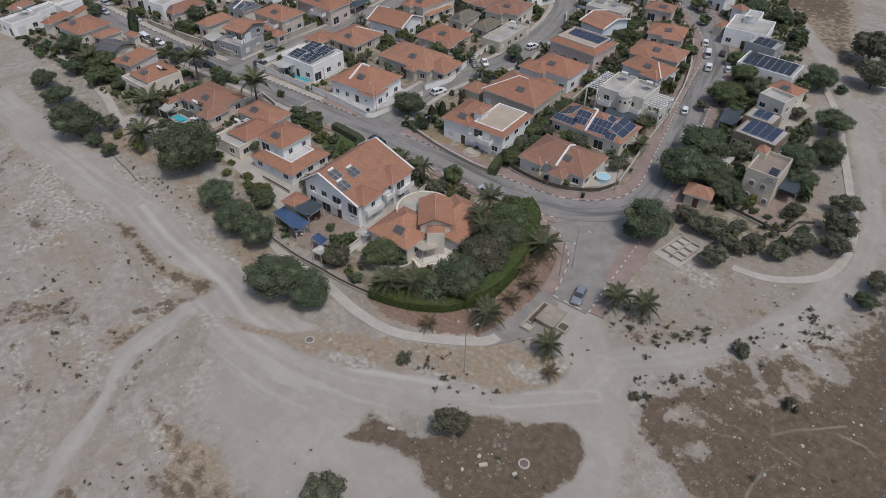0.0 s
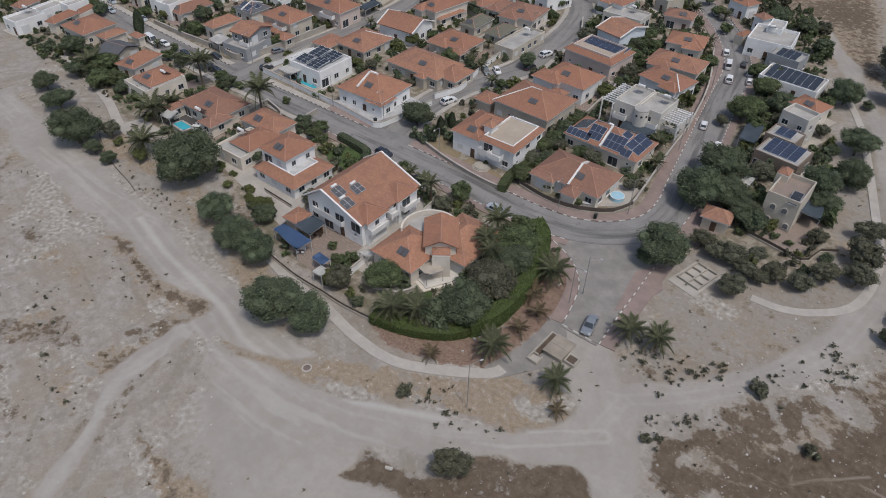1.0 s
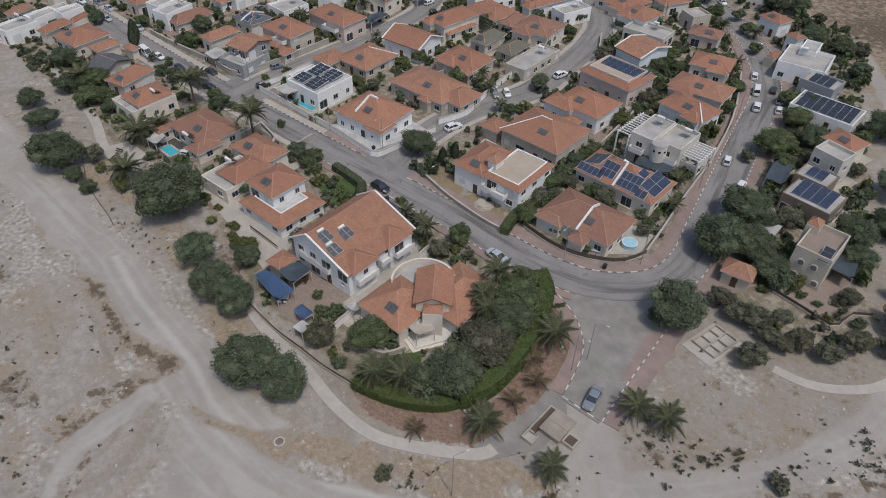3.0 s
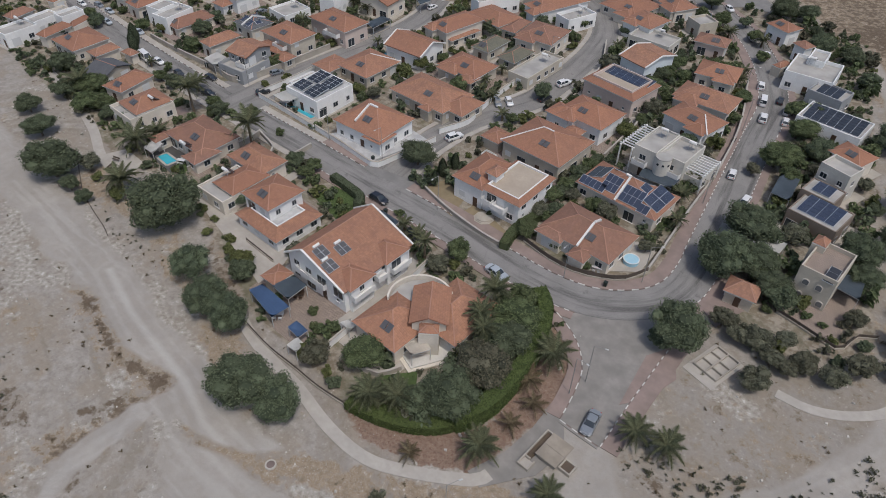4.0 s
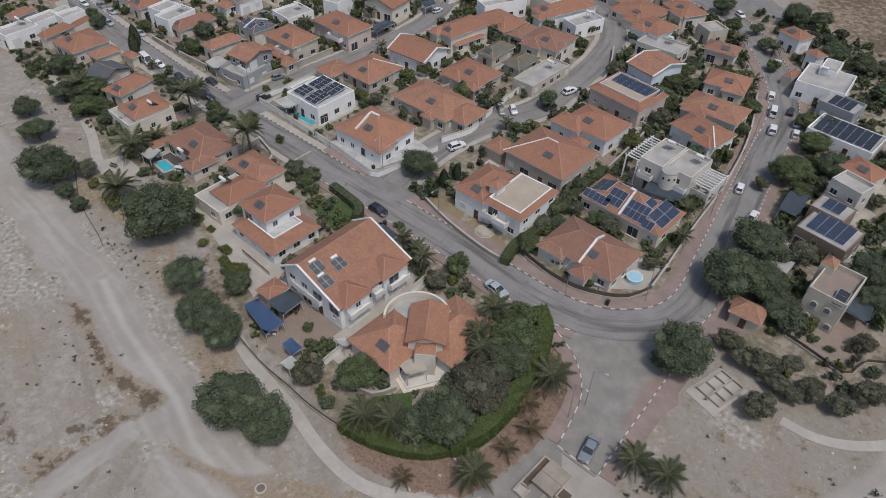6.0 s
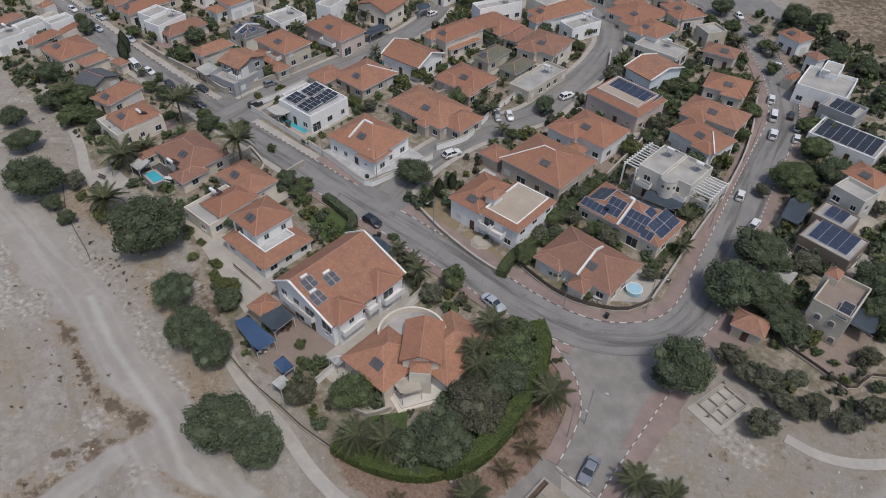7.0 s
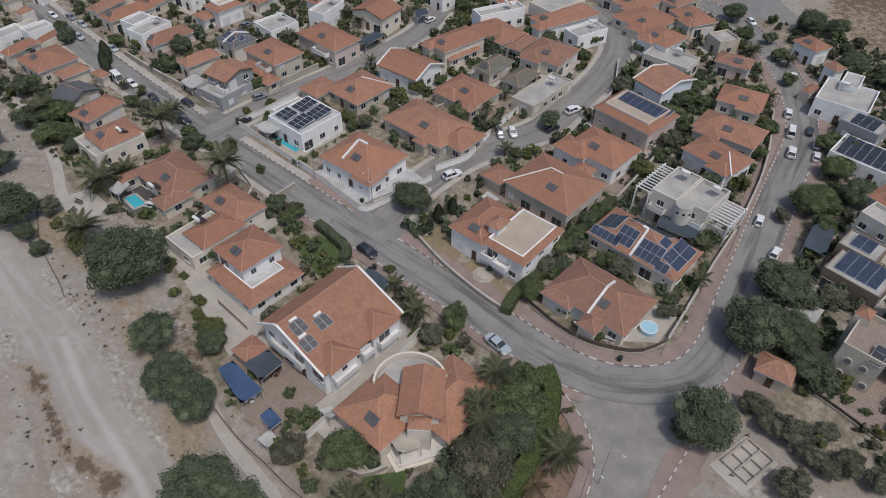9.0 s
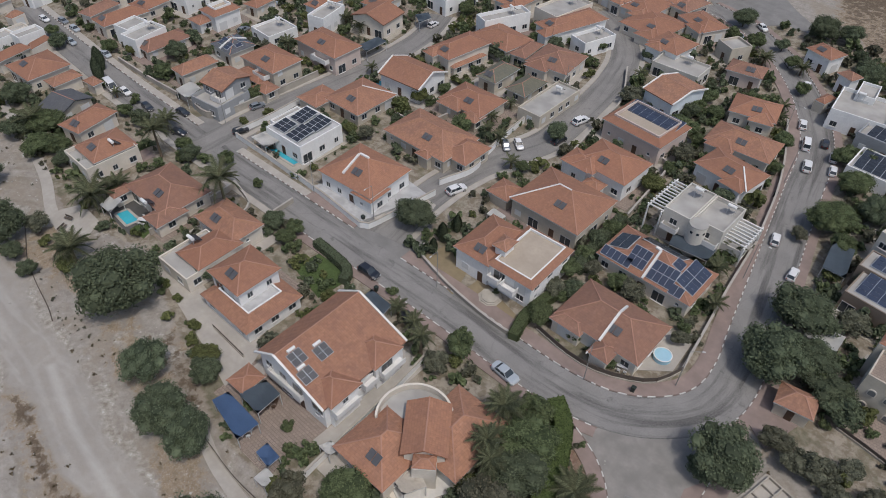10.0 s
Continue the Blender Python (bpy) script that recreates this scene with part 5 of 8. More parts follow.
h = house("stone villa with a very broad red hipped roof", -103.2, 128.5, 0, wall=stone, roof=red)
block(h, 0, 0, 16.4, 11, 0, 3.2, "hip", 2.5)
block(h, 8.3, 0.8, 7.0, 8.2, 0, 2.9, "hip", 1.7)
block(h, 3.4, -5.2, 3.4, 3.0, 0, 2.9, "hip", 0.6)
h = house("stone house with a broad red hipped roof", -105.6, 144.4, 0, wall=stone, roof=red)
block(h, 0, 0, 11.8, 9.4, 0, 3.1, "hip", 2.0)
block(h, 3.8, -4.6, 4.6, 4.0, 0, 2.7, "hip", 0.9)
h = house("white gabled house with white roof verges", -121.8, 142.8, 4, wall=white, roof=red)
block(h, 0, 0, 11.8, 10.2, 0, 3.9, "gx", 2.1, verge=True)
h = house("stone house with green-grey hipped roofs", -108.7, 157.4, -0.3, wall=stone, roof=greygreen)
block(h, 0, 0, 5.5, 9.4, 0, 3.2, "hip", 1.4)
block(h, 7.7, 0.4, 5.6, 8.8, 0, 2.7, "hip", 1.3)
block(h, 15, -1, 5.8, 15.1, 0, 2.6, "flat", 0.5)
h = house("cream house with a broad brownish red hipped roof", -102.1, 171.1, 5.5, wall=cream, roof=brown)
block(h, 0, 0, 10.8, 11.1, 0, 3.6, "hip", 1.9)
block(h, -8.4, 0.3, 4.5, 9.1, 0, 3.2, "hip", 1)
h = house("cream two-storey house with red hipped and skirt roofs", -121.6, 158.6, -7.9, wall=cream, roof=red)
block(h, 0, 0, 7.8, 13.7, 0, 4.7, "hip", 1.5)
block(h, 0.6, -0.6, 8.6, 10.5, 0, 2.6, "hip", 0.8)
block(h, 1.7, 12.7, 12.5, 9.6, 0, 3.6, "hip", 1.4)
h = house("grey and white two-storey house with flat parapet roofs", -124, 178.7, -22.3, wall=white, roof=red)
block(h, 0, 0, 4.5, 13.3, 0, 4.3, "flat", 0.9)
h = house("cream villa with a red hipped roof and white terrace", -110.4, 189.6, -17.1, wall=white, roof=red)
block(h, 0, 0, 7.9, 18.1, 0, 3.9, "hip", 1.7)
block(h, 8.8, -0.2, 5.4, 9.8, 0, 3.2, "flat", 0.8)
h = house("white villa with a roof terrace and red skirt roof", -73.8, 110.9, 1, wall=white, roof=red)
block(h, 0, 0, 7.4, 10.8, 0, 4.8, "hip", 1.8)
block(h, 7.3, 0.9, 9.2, 12.0, 0, 5.0, "mansard", 0.7, skirt=1.1, kerb=0.12)
block(h, 3.6, -1.2, 2.8, 3.4, 5.0, 7.1, "hip", 0.8, windows=False)
balcony(h, 7.9, -5.7, 2.8, 1.6, 2.9)
balcony(h, 5.0, -5.6, 2.2, 1.2, 2.9)
front_steps(h, 5.4, -6.7, 20, 0.5)
h = house("stone villa with a large red hipped roof and pale ridge", -71.2, 128.4, -1, wall=stone, roof=red)
h["pale"] = (0, 4)
block(h, 0, 0, 14.6, 12.7, 0, 4.3, "hip", 2.7)
block(h, -10.4, -3.4, 5.0, 5.2, 0, 2.6, "hip", 1.0, windows=False)
h = house("single-storey cream villa with a brownish red hipped roof", -50.2, 111, -1, wall=cream, roof=brown)
block(h, 0, 0, 14.6, 10, 0, 3.1, "hip", 2.4)
block(h, 2.1, -5.6, 3.6, 3.8, 0, 2.8, "hip", 0.9, windows=False)
block(h, -4.6, -4.4, 5.6, 3.4, 0, 2.9, "hip", 0.7)
ridge_wall(h, Vector((0.8, -4.9, 3.2)), Vector((0.8, 0, 5.45)))
ridge_wall(h, Vector((0.8, 0, 5.45)), Vector((0.6, 2.6, 4.3)))
h = house("cream house with solar panels over its red roof", -51.2, 126.2, -1.5, wall=cream, roof=red)
h["windows"] = False
h["ridge_half"] = 0.9
block(h, 0, 0, 17.2, 9.6, 0, 3.3, "hip", 2.9)
for side, u, s, up, across, tone in ((0, -2.2, 0.50, 2, 3, 0), (0, -5.4, 0.20, 1, 5, 0), (0, 2.5, 0.40, 2, 4, 0), (0, 5.6, 0.17, 1, 2, 0), (90, -1.3, 0.30, 2, 3, 0), (90, 2.0, 0.30, 2, 3, 0), (90, 0.2, 0.66, 1, 2, 0), (180, 0.2, 0.42, 2, 7, 1), (270, 0, 0.30, 2, 4, 1)):
    on_slope(h, 17.2, 9.6, 3.3, 2.9, side, u, s, up, across, "solar panels with pale rims on a red tiled roof slope", tone)
ridge_wall(h, Vector((0.1, -4.75, 3.4)), Vector((0.1, 0, 6.2)))
ridge_wall(h, Vector((0.1, 0, 6.2)), Vector((-0.9, 0.1, 6.2)), 0.5, 0.3)
h = house("white modern flat-roofed house with a round stair tower", -53.4, 140.8, -2, wall=offwhite, roof=red)
block(h, 0, 0, 4.9, 9.4, 0, 6.1, "flat", 0.45)
block(h, 5.2, 0.9, 5.4, 8.4, 0, 5.4, "flat", 0.8)
block(h, 9.6, 2.0, 3.6, 8.4, 0, 2.7, "flat", 0.6)
stair_tower(h, 3.9, -4.2, 1.6, 6.2, False)
pergola(h, -3.8, -0.2, 2.6, 10.4, 5.7)
pergola(h, 9.4, 1.4, 4.4, 7.6, 4.4)
balcony(h, -0.4, -5.2, 3.0, 1.3, 3.0)
balcony(h, 6.4, -3.9, 2.8, 1.4, 2.9)
h = house("white house with a red hipped roof and white ridge caps", -53, 158.1, -9.7, wall=white, roof=red)
h["pale"] = (2,)
block(h, 0, 0, 11.6, 8.1, 0, 4, "hip", 1.7)
h = house("white villa with an orange-red hipped roof", -70.8, 144.4, -3, wall=white, roof=orange)
block(h, 0, 0, 11.8, 9.8, 0, 4.2, "hip", 2.1)
block(h, -4.6, -3.6, 6.4, 5.6, 0, 3.9, "hip", 1.2)
block(h, 0.6, -6.6, 4.0, 3.4, 0, 2.6, "hip", 0.7, windows=False)
h = house("pinkish house with solar panels on a parapet roof", -72.4, 160, -6, wall=pink, roof=red)
block(h, 0, 0, 14.3, 11.3, 0, 4.6, "mansard", 0.8, panels=True)
h = house("cream house with a red L-shaped hipped roof", -55.3, 169.1, 2.4, wall=cream, roof=red)
block(h, 0, 0, 13.4, 8.8, 0, 3.6, "hip", 1.9)
h = house("cream house with an orange-red hipped roof", -58.7, 182.9, 11.6, wall=cream, roof=orange)
block(h, 0, 0, 9.9, 8.5, 0, 3.6, "hip", 1.7)
h = house("pale blue-white two-storey house with a red gabled roof", -74.5, 176.2, -12.6, wall=bluewhite, roof=red)
block(h, 0, 0, 8.4, 11.6, 0, 4.7, "gx", 1.4, verge=True)
h = house("long white flat-roofed house with roof panels", -79.6, 189.7, 1.1, wall=offwhite, roof=red)
block(h, 0, 0, 11.5, 7.1, 0, 2.9, "flat", 0.6)
h = house("white two-storey house with red roof slopes", -85.4, 195.9, -8.5, wall=white, roof=red)
block(h, 0, 0, 9, 9.3, 0, 4.3, "hip", 1.4)
h = house("low house with a wide red hipped roof", -95.4, 205.6, -7.7, wall=cream, roof=red)
block(h, 0, 0, 12.8, 13.4, 0, 2.7, "hip", 1.5)
h = house("cream house with a red hipped roof and white gutter", -85.9, 213.5, -27.6, wall=cream, roof=red)
block(h, 0, 0, 10.9, 8.1, 0, 3.6, "hip", 1.4)
h = house("cream house with a pale brown hipped roof and balcony", -67.2, 197.8, 8.7, wall=pink, roof=brown)
block(h, 0, 0, 8.4, 6.2, 0, 3.6, "hip", 1.4)
h = house("brown flat-roofed house near the street bend", -74.4, 207, -28.9, wall=stone, roof=red)
block(h, 0, 0, 5.4, 5.9, 0, 3.6, "flat", 0.6)
h = house("brown house with roof slabs covered in solar panels", -21.2, 143.4, -6.7, wall=brownwall, roof=red)
block(h, 0, 0, 9, 7.7, 0, 3.9, "flat", 0.2, panels=True, tone=0)
block(h, -2.4, 5.4, 6.3, 5.3, 0, 4.6, "flat", 0.2, panels=True, tone=0)
h = house("beige stone house with arched windows and a tiled roof terrace", -15.4, 127.2, -2, wall=stone, roof=orange)
block(h, 0, 0, 5.8, 8.6, 0, 6.0, "flat", 0.8, floor=terrace_tile, windows=False, heater=False)
block(h, -2.6, 2.9, 2.2, 2.6, 0, 7.4, "hip", 0.9, windows=False)
arched_windows(h, 0, -4.3, ((-1.2, 3.5), (0.9, 3.5), (-1.4, 0.7), (2.0, 0.6)))
solar_array(h["ob"].matrix_basis @ pose(1.6, -3.0, 6.5, 18), 1, 3, "small dark solar collectors on a roof terrace", 1)
h = house("white and grey flat-roofed house", -22.6, 156.5, -13.7, wall=offwhite, roof=red)
block(h, 0, 0, 6, 4.8, 0, 6, "flat", 0.8)
h = house("house with an orange-red hipped roof", -22.8, 166.9, -16.7, wall=cream, roof=orange)
block(h, 0, 0, 7.2, 6.6, 0, 4, "hip", 1.5)
h = house("long white low building with rows of roof solar panels", -30.2, 179.6, -3, wall=white, roof=red)
block(h, 0, 0, 13.7, 8.7, 0, 3, "flat", 0.4, panels=True)
h = house("grey house with a slatted pergola roof", -35, 190.3, -6.5, wall=greywall, roof=red)
block(h, 0, 0, 8, 6.4, 0, 3.6, "flat", 0.6, panels=True)
h = house("white cubic two-storey house", -41.5, 197.9, 5.1, wall=white, roof=red)
block(h, 0, 0, 10.9, 11.2, 0, 4, "flat", 0.8)
block(h, -0.6, 5.7, 3.9, 6.7, 0, 5, "flat", 0.6)
h = house("white two-storey house with a red roof", -56.3, 217.9, -19.9, wall=white, roof=red)
block(h, 0, 0, 7.2, 6.1, 0, 4.3, "hip", 1.2)
h = house("white house with a faded red roof", -48.2, 209.9, -23.3, wall=white, roof=brown)
block(h, 0, 0, 4.2, 3.8, 0, 4.3, "hip", 1)
h = house("low stone house with a red tiled roof", -49.2, 199, -13.5, wall=stone, roof=red)
block(h, 0, 0, 2.4, 4.6, 0, 2.6, "hip", 0.7)
h = house("white flat-roofed row house", -203.9, 79.6, 3.1, wall=white, roof=red)
block(h, 0, 0, 6, 8.6, 0, 3.2, "flat", 0.6)
h = house("white stepped row house", -205.6, 87.1, 7.8, wall=white, roof=red)
block(h, 0, 0, 4.7, 7.3, 0, 3.2, "flat", 0.6)
h = house("cream row house with a red roof", -196, 86, 12.6, wall=cream, roof=red)
block(h, 0, 0, 3.5, 8.7, 0, 3.2, "hip", 1.2)
h = house("cream row house with a faded roof", -213, 84.5, 12.2, wall=cream, roof=brown)
block(h, 0, 0, 3.9, 7.1, 0, 3.2, "hip", 1.2)
h = house("small lean-to shed with a red tiled roof", -82.5, 67.6, 1.2, wall=stone, roof=red)
block(h, 0, 0, 3.7, 4, 0, 2.6, "hip", 0.5, windows=False)
h = house("far white house with a red roof", -164.5, 154, 3, wall=white, roof=red)
block(h, 0, 0, 5.9, 9.6, 0, 3.6, "hip", 1.3)
h = house("far cream house under a red roof", -154.7, 165.6, 5.6, wall=cream, roof=red)
block(h, 0, 0, 6.3, 10.4, 0, 3.6, "hip", 1.3)
h = house("cream flat-roofed apartment house", -115.9, 193.9, -8.6, wall=cream, roof=red)
block(h, 0, 0, 7.8, 13.8, 0, 4.3, "flat", 0.7)
h = house("far house with a low red roof", -102.4, 214, -4.1, wall=cream, roof=red)
block(h, 0, 0, 10.5, 13.3, 0, 2.9, "hip", 1.3)
h = house("far cream house with a brown roof", -93.5, 221.5, -11.9, wall=cream, roof=brown)
block(h, 0, 0, 5.9, 10.3, 0, 3.2, "hip", 1.3)
h = house("far house with a red hipped roof", -197.6, 122.9, 7.4, wall=cream, roof=red)
block(h, 0, 0, 6.8, 8.6, 0, 3.2, "hip", 1.3)
h = house("far white house with a flat roof", -193.6, 131.9, 8.3, wall=white, roof=red)
block(h, 0, 0, 6.6, 7.6, 0, 3.6, "flat", 0.7)
h = house("far house with a faded roof", -208.8, 119.7, 13.7, wall=cream, roof=brown)
block(h, 0, 0, 4.9, 8, 0, 3.2, "hip", 1.3)
h = house("far white house with parapets", -143.7, 181.5, -7.4, wall=white, roof=red)
block(h, 0, 0, 8, 11.9, 0, 3.6, "flat", 0.7)
h = house("far red-roofed house by the side street", -128.9, 192, -2.4, wall=cream, roof=red)
block(h, 0, 0, 8.3, 12.4, 0, 3.6, "hip", 1.4)
h = house("far red-roofed house near the bend", -109.9, 216.4, -8.9, wall=cream, roof=red)
block(h, 0, 0, 9.8, 13.5, 0, 3.6, "hip", 1.4)
h = house("far house with an orange roof", -98.6, 227.4, -13.5, wall=white, roof=orange)
block(h, 0, 0, 9.9, 13, 0, 3.6, "hip", 1.4)
h = house("far cream house at the estate edge", -207.3, 92.5, 6.7, wall=cream, roof=red)
block(h, 0, 0, 3, 4.6, 0, 2.9, "flat", 0.6)
h = house("far white house with a flat roof", -224.7, 105.6, 9.5, wall=white, roof=red)
block(h, 0, 0, 4.4, 6.7, 0, 3.2, "flat", 0.6)
h = house("far low house with a red roof", -177.9, 143.4, 8, wall=cream, roof=red)
block(h, 0, 0, 4.8, 7.8, 0, 2.9, "hip", 1.2)
h = house("far cream house with a brownish roof", -226.7, 96.8, 13.3, wall=cream, roof=brown)
block(h, 0, 0, 3.8, 4.8, 0, 2.9, "hip", 1.2)


# ---- plants ----
def leaf_cards(rng, n, size, lobes, squash, hollow=0.75):
    """Many bent leaf clumps spread over a lumpy crown of radius 1: corner places and quads."""
    unit = lambda v: v / np.linalg.norm(v, axis=-1, keepdims=True)
    centre = unit(rng.normal(size=(lobes, 3))) * (1, 1, 0.85) + (0, 0, 0.08)
    centre = centre * rng.uniform(0.30, 0.74, (lobes, 1))
    reach = rng.uniform(0.20, 0.36, lobes)
    pick = rng.randint(lobes, size=n)
    out = unit(rng.normal(size=(n, 3)))
    p = centre[pick] + out * (reach[pick] * rng.uniform(hollow, 1.08, n))[:, None]
    p[:, 2] *= squash
    up = unit(out + (0, 0, 0.5) + rng.normal(size=(n, 3)) * 0.45)
    a = unit(np.cross(up, rng.normal(size=(n, 3))))
    b = np.cross(up, a)
    s = (size * rng.uniform(0.6, 1.35, n))[:, None]
    a, b, lift = a * s, b * s * 0.6, up * s
    verts = np.stack([p - a, p - b + lift * 0.18, p + a - lift * 0.15, p + b + lift * 0.18], 1).reshape(-1, 3)
    faces = np.arange(4 * n).reshape(n, 4)
    return verts.tolist(), [tuple(q) for q in faces.tolist()], list(zip(centre, reach))


def crown_mesh(name, seed, n, size, lobes, squash, material):
    rng = np.random.RandomState(seed)
    verts, faces, centres = leaf_cards(rng, n, size, lobes, squash)
    bm = bmesh.new()
    for c, r in centres:
        bmesh.ops.create_icosphere(bm, subdivisions=1, radius=r * 0.72, matrix=Matrix.Translation((c[0], c[1], c[2] * squash)) @ Matrix.Diagonal((1, 1, squash, 1)))
    base = len(verts)
    bm.verts.ensure_lookup_table()
    bm.verts.index_update()
    verts = verts + [tuple(v.co) for v in bm.verts]
    faces = faces + [tuple(base + v.index for v in f.verts) for f in bm.faces]
    bm.free()
    me = bpy.data.meshes.new(name)
    me.from_pydata([tuple(v) for v in verts], [], faces)
    me.materials.append(material)
    return me


def trunk_mesh(seed):
    """A tapered trunk that forks into limbs, 1 high."""
    rng = random.Random(seed)
    bm = bmesh.new()
    tube(bm, (0, 0, -0.05), (0.02, 0.01, 0.45), 0.07, 0.05, 8)
    for k in range(5):
        a = k * 1.26 + rng.uniform(-0.3, 0.3)
        mid = (0.22 * math.cos(a), 0.22 * math.sin(a), 0.68)
        tube(bm, (0.02, 0.01, 0.40), mid, 0.04, 0.028, 6)
        tube(bm, mid, (0.48 * math.cos(a + 0.3), 0.48 * math.sin(a + 0.3), 1.0), 0.028, 0.012, 6)
    return mesh_from("trunk", bm, bark)


LEAVES = {leaf_dark: "dark", leaf_wine: "wine", leaf_mid: "mid", leaf_olive: "olive", leaf_lime: "lime"}
TREE_WORDS = {leaf_wine: "dense dark bush with reddish flowering tips", leaf_dark: "dense dark green broadleaf tree", leaf_mid: "leafy fresh green garden tree", leaf_olive: "thin grey-green olive tree", leaf_lime: "bushy yellow-green garden tree"}
SHRUB_WORDS = {leaf_wine: "dark reddish-green flowering shrub", leaf_dark: "small dark green garden shrub", leaf_mid: "leafy green garden shrub", leaf_olive: "dusty grey-green wild shrub", leaf_lime: "rounded yellow-green garden shrub"}
CROWNS = {m: [crown_mesh("crown", 31 * i + 7 * j, 5600 if m is not leaf_olive else 4200, 0.063, 60, 0.85, m) for j in range(3)] for i, m in enumerate(LEAVES)}
BIG_CROWNS = {m: [crown_mesh("crown", 400 + 31 * i + 7 * j, 15000, 0.038, 90, 0.85, m) for j in range(2)] for i, m in enumerate((leaf_dark, leaf_mid, leaf_wine))}
SHRUBS = {m: [crown_mesh("shrub", 91 * i + 5 * j, 760, 0.130, 16, 0.85, m) for j in range(3)] for i, m in enumerate(LEAVES)}
TRUNKS = [trunk_mesh(k) for k in range(3)]
PLANTED = []


def tree(x, y, r, leaf):
    k = len(PLANTED)
    PLANTED.append((x, y, r))
    turn = (k * 137.5) % 360
    top = 0.72 * r + 0.3
    ob = empty("tree", x, y, 0, turn, TREE_WORDS[leaf], "tree")
    stretch_x, stretch_z = 1 + 0.12 * math.sin(k * 1.7), 1.0 + 0.15 * math.cos(k * 2.3)
    mesh = BIG_CROWNS[leaf][k % 2] if r > 3.3 and leaf in BIG_CROWNS else CROWNS[leaf][k % 3]
    share("crown", mesh, ob, Matrix.Translation((0, 0, top)) @ Matrix.Diagonal((r * 1.05 * stretch_x, r * 1.05 / stretch_x, r * 0.80 * stretch_z, 1)))
    share("trunk", TRUNKS[k % 3], ob, Matrix.Diagonal((r * 0.9, r * 0.9, top + r * 0.3, 1)))
    return ob


def shrub(x, y, r, leaf):
    k = len(PLANTED)
    PLANTED.append((x, y, r))
    ob = new("shrub", SHRUBS[leaf][k % 3])
    ob.matrix_basis = pose(x, y, r * 0.62, 0, 0, (k * 137.5) % 360) @ Matrix.Diagonal((r * 1.1, r * 1.1, r * 0.95, 1))
    return tagged(ob, SHRUB_WORDS[leaf], "shrub")


def cypress_mesh():
    rng = np.random.RandomState(4)
    verts, faces = [], []
    for k in range(1800):
        z = rng.rand()
        w = 0.30 * math.sin(math.pi * min(1, z * 0.9 + 0.12)) ** 0.7 * rng.uniform(0.75, 1.05)
        a = rng.rand() * 6.2832
        p = np.array((w * math.cos(a), w * math.sin(a), z))
        t = np.array((-math.sin(a), math.cos(a), 0)) * 0.035
        u = np.array((0.25 * math.cos(a), 0.25 * math.sin(a), 1.0)) * 0.06
        i = len(verts)
        verts += [p - t, p - u, p + t, p + u]
        faces.append((i, i + 1, i + 2, i + 3))
    me = bpy.data.meshes.new("crown")
    me.from_pydata([tuple(v) for v in verts], [], faces)
    me.materials.append(leaf_dark)
    return me


CYPRESS = cypress_mesh()


def cypress(x, y, r, leaf):
    PLANTED.append((x, y, r))
    ob = empty("cypress", x, y, 0, len(PLANTED) * 77, "narrow dark green conical cypress tree", "tree")
    share("crown", CYPRESS, ob, Matrix.Translation((0, 0, 0.1)) @ Matrix.Diagonal((r * 3.2, r * 3.2, r * 4.2, 1)))
    bm = bmesh.new()
    tube(bm, (0, 0, -0.1), (0, 0, r * 3), 0.12, 0.05, 6)
    part("trunk", bm, bark, ob)


def frond_mesh(droop, material):
    """A feathered palm leaf, 1 long, that arches outwards along x."""
    bm = bmesh.new()
    n = 14
    spine = [Vector((s * math.cos(0.2), 0, 0.42 * s - droop * s * s)) for s in (i / n for i in range(n + 1))]
    for a, b in zip(spine, spine[1:]):
        beam(bm, a, b, 0.018, 0.012)
    for i in range(2, n + 1):
        p = spine[i]
        reach = 0.20 * math.sin(math.pi * (0.16 + 0.80 * i / n)) + 0.03
        for side in (-1, 1):
            for h in (0.0, 0.5):
                q = p + (spine[i - 1] - p) * h
                tip = q + Vector((reach * 0.75, side * reach, -0.25 * reach))
                w = Vector((0.022, 0, 0.004))
                bm.faces.new([bm.verts.new(v) for v in (q - w, q + w, tip)])
    return mesh_from("frond", bm, material)


FRONDS = [frond_mesh(d, leaf_palm) for d in (0.35, 0.62, 0.95)]
DRY_FRONDS = [frond_mesh(d, leaf_dry) for d in (0.5, 0.9)]


def palm_like(x, y, r, h, fronds, words, count):
    k = len(PLANTED)
    PLANTED.append((x, y, r))
    rng = random.Random(k)
    ob = empty("palm", x, y, 0, k * 51, words, "palm")
    bm = bmesh.new()
    z, steps = -0.1, max(3, int(h / 0.5))
    for i in range(steps):
        a, b = h * i / steps, h * (i + 1) / steps
        tube(bm, (0, 0, a - 0.1), (0, 0, b), 0.24 - 0.06 * i / steps, 0.28 - 0.06 * i / steps, 8)
    part("trunk", bm, palm_bark, ob)
    for i in range(count):
        ring = i / count
        f = fronds[min(len(fronds) - 1, int(ring * len(fronds)))]
        tilt = 38 - 50 * ring + rng.uniform(-8, 8)
        s = r * 1.12 * rng.uniform(0.85, 1.1)
        share("frond", f, ob, pose(0, 0, h, 0, 0, i * 137.5) @ pose(0, 0, 0, 0, -tilt, 0) @ Matrix.Diagonal((s, s, s, 1)))
    return ob


def palm(x, y, r, h):
    return palm_like(x, y, r, max(0.7, h - 0.2 * r), FRONDS, "date palm with arching grey-green fronds" if r > 2.2 else "small garden palm with green fronds", 26 if r > 2 else 18)


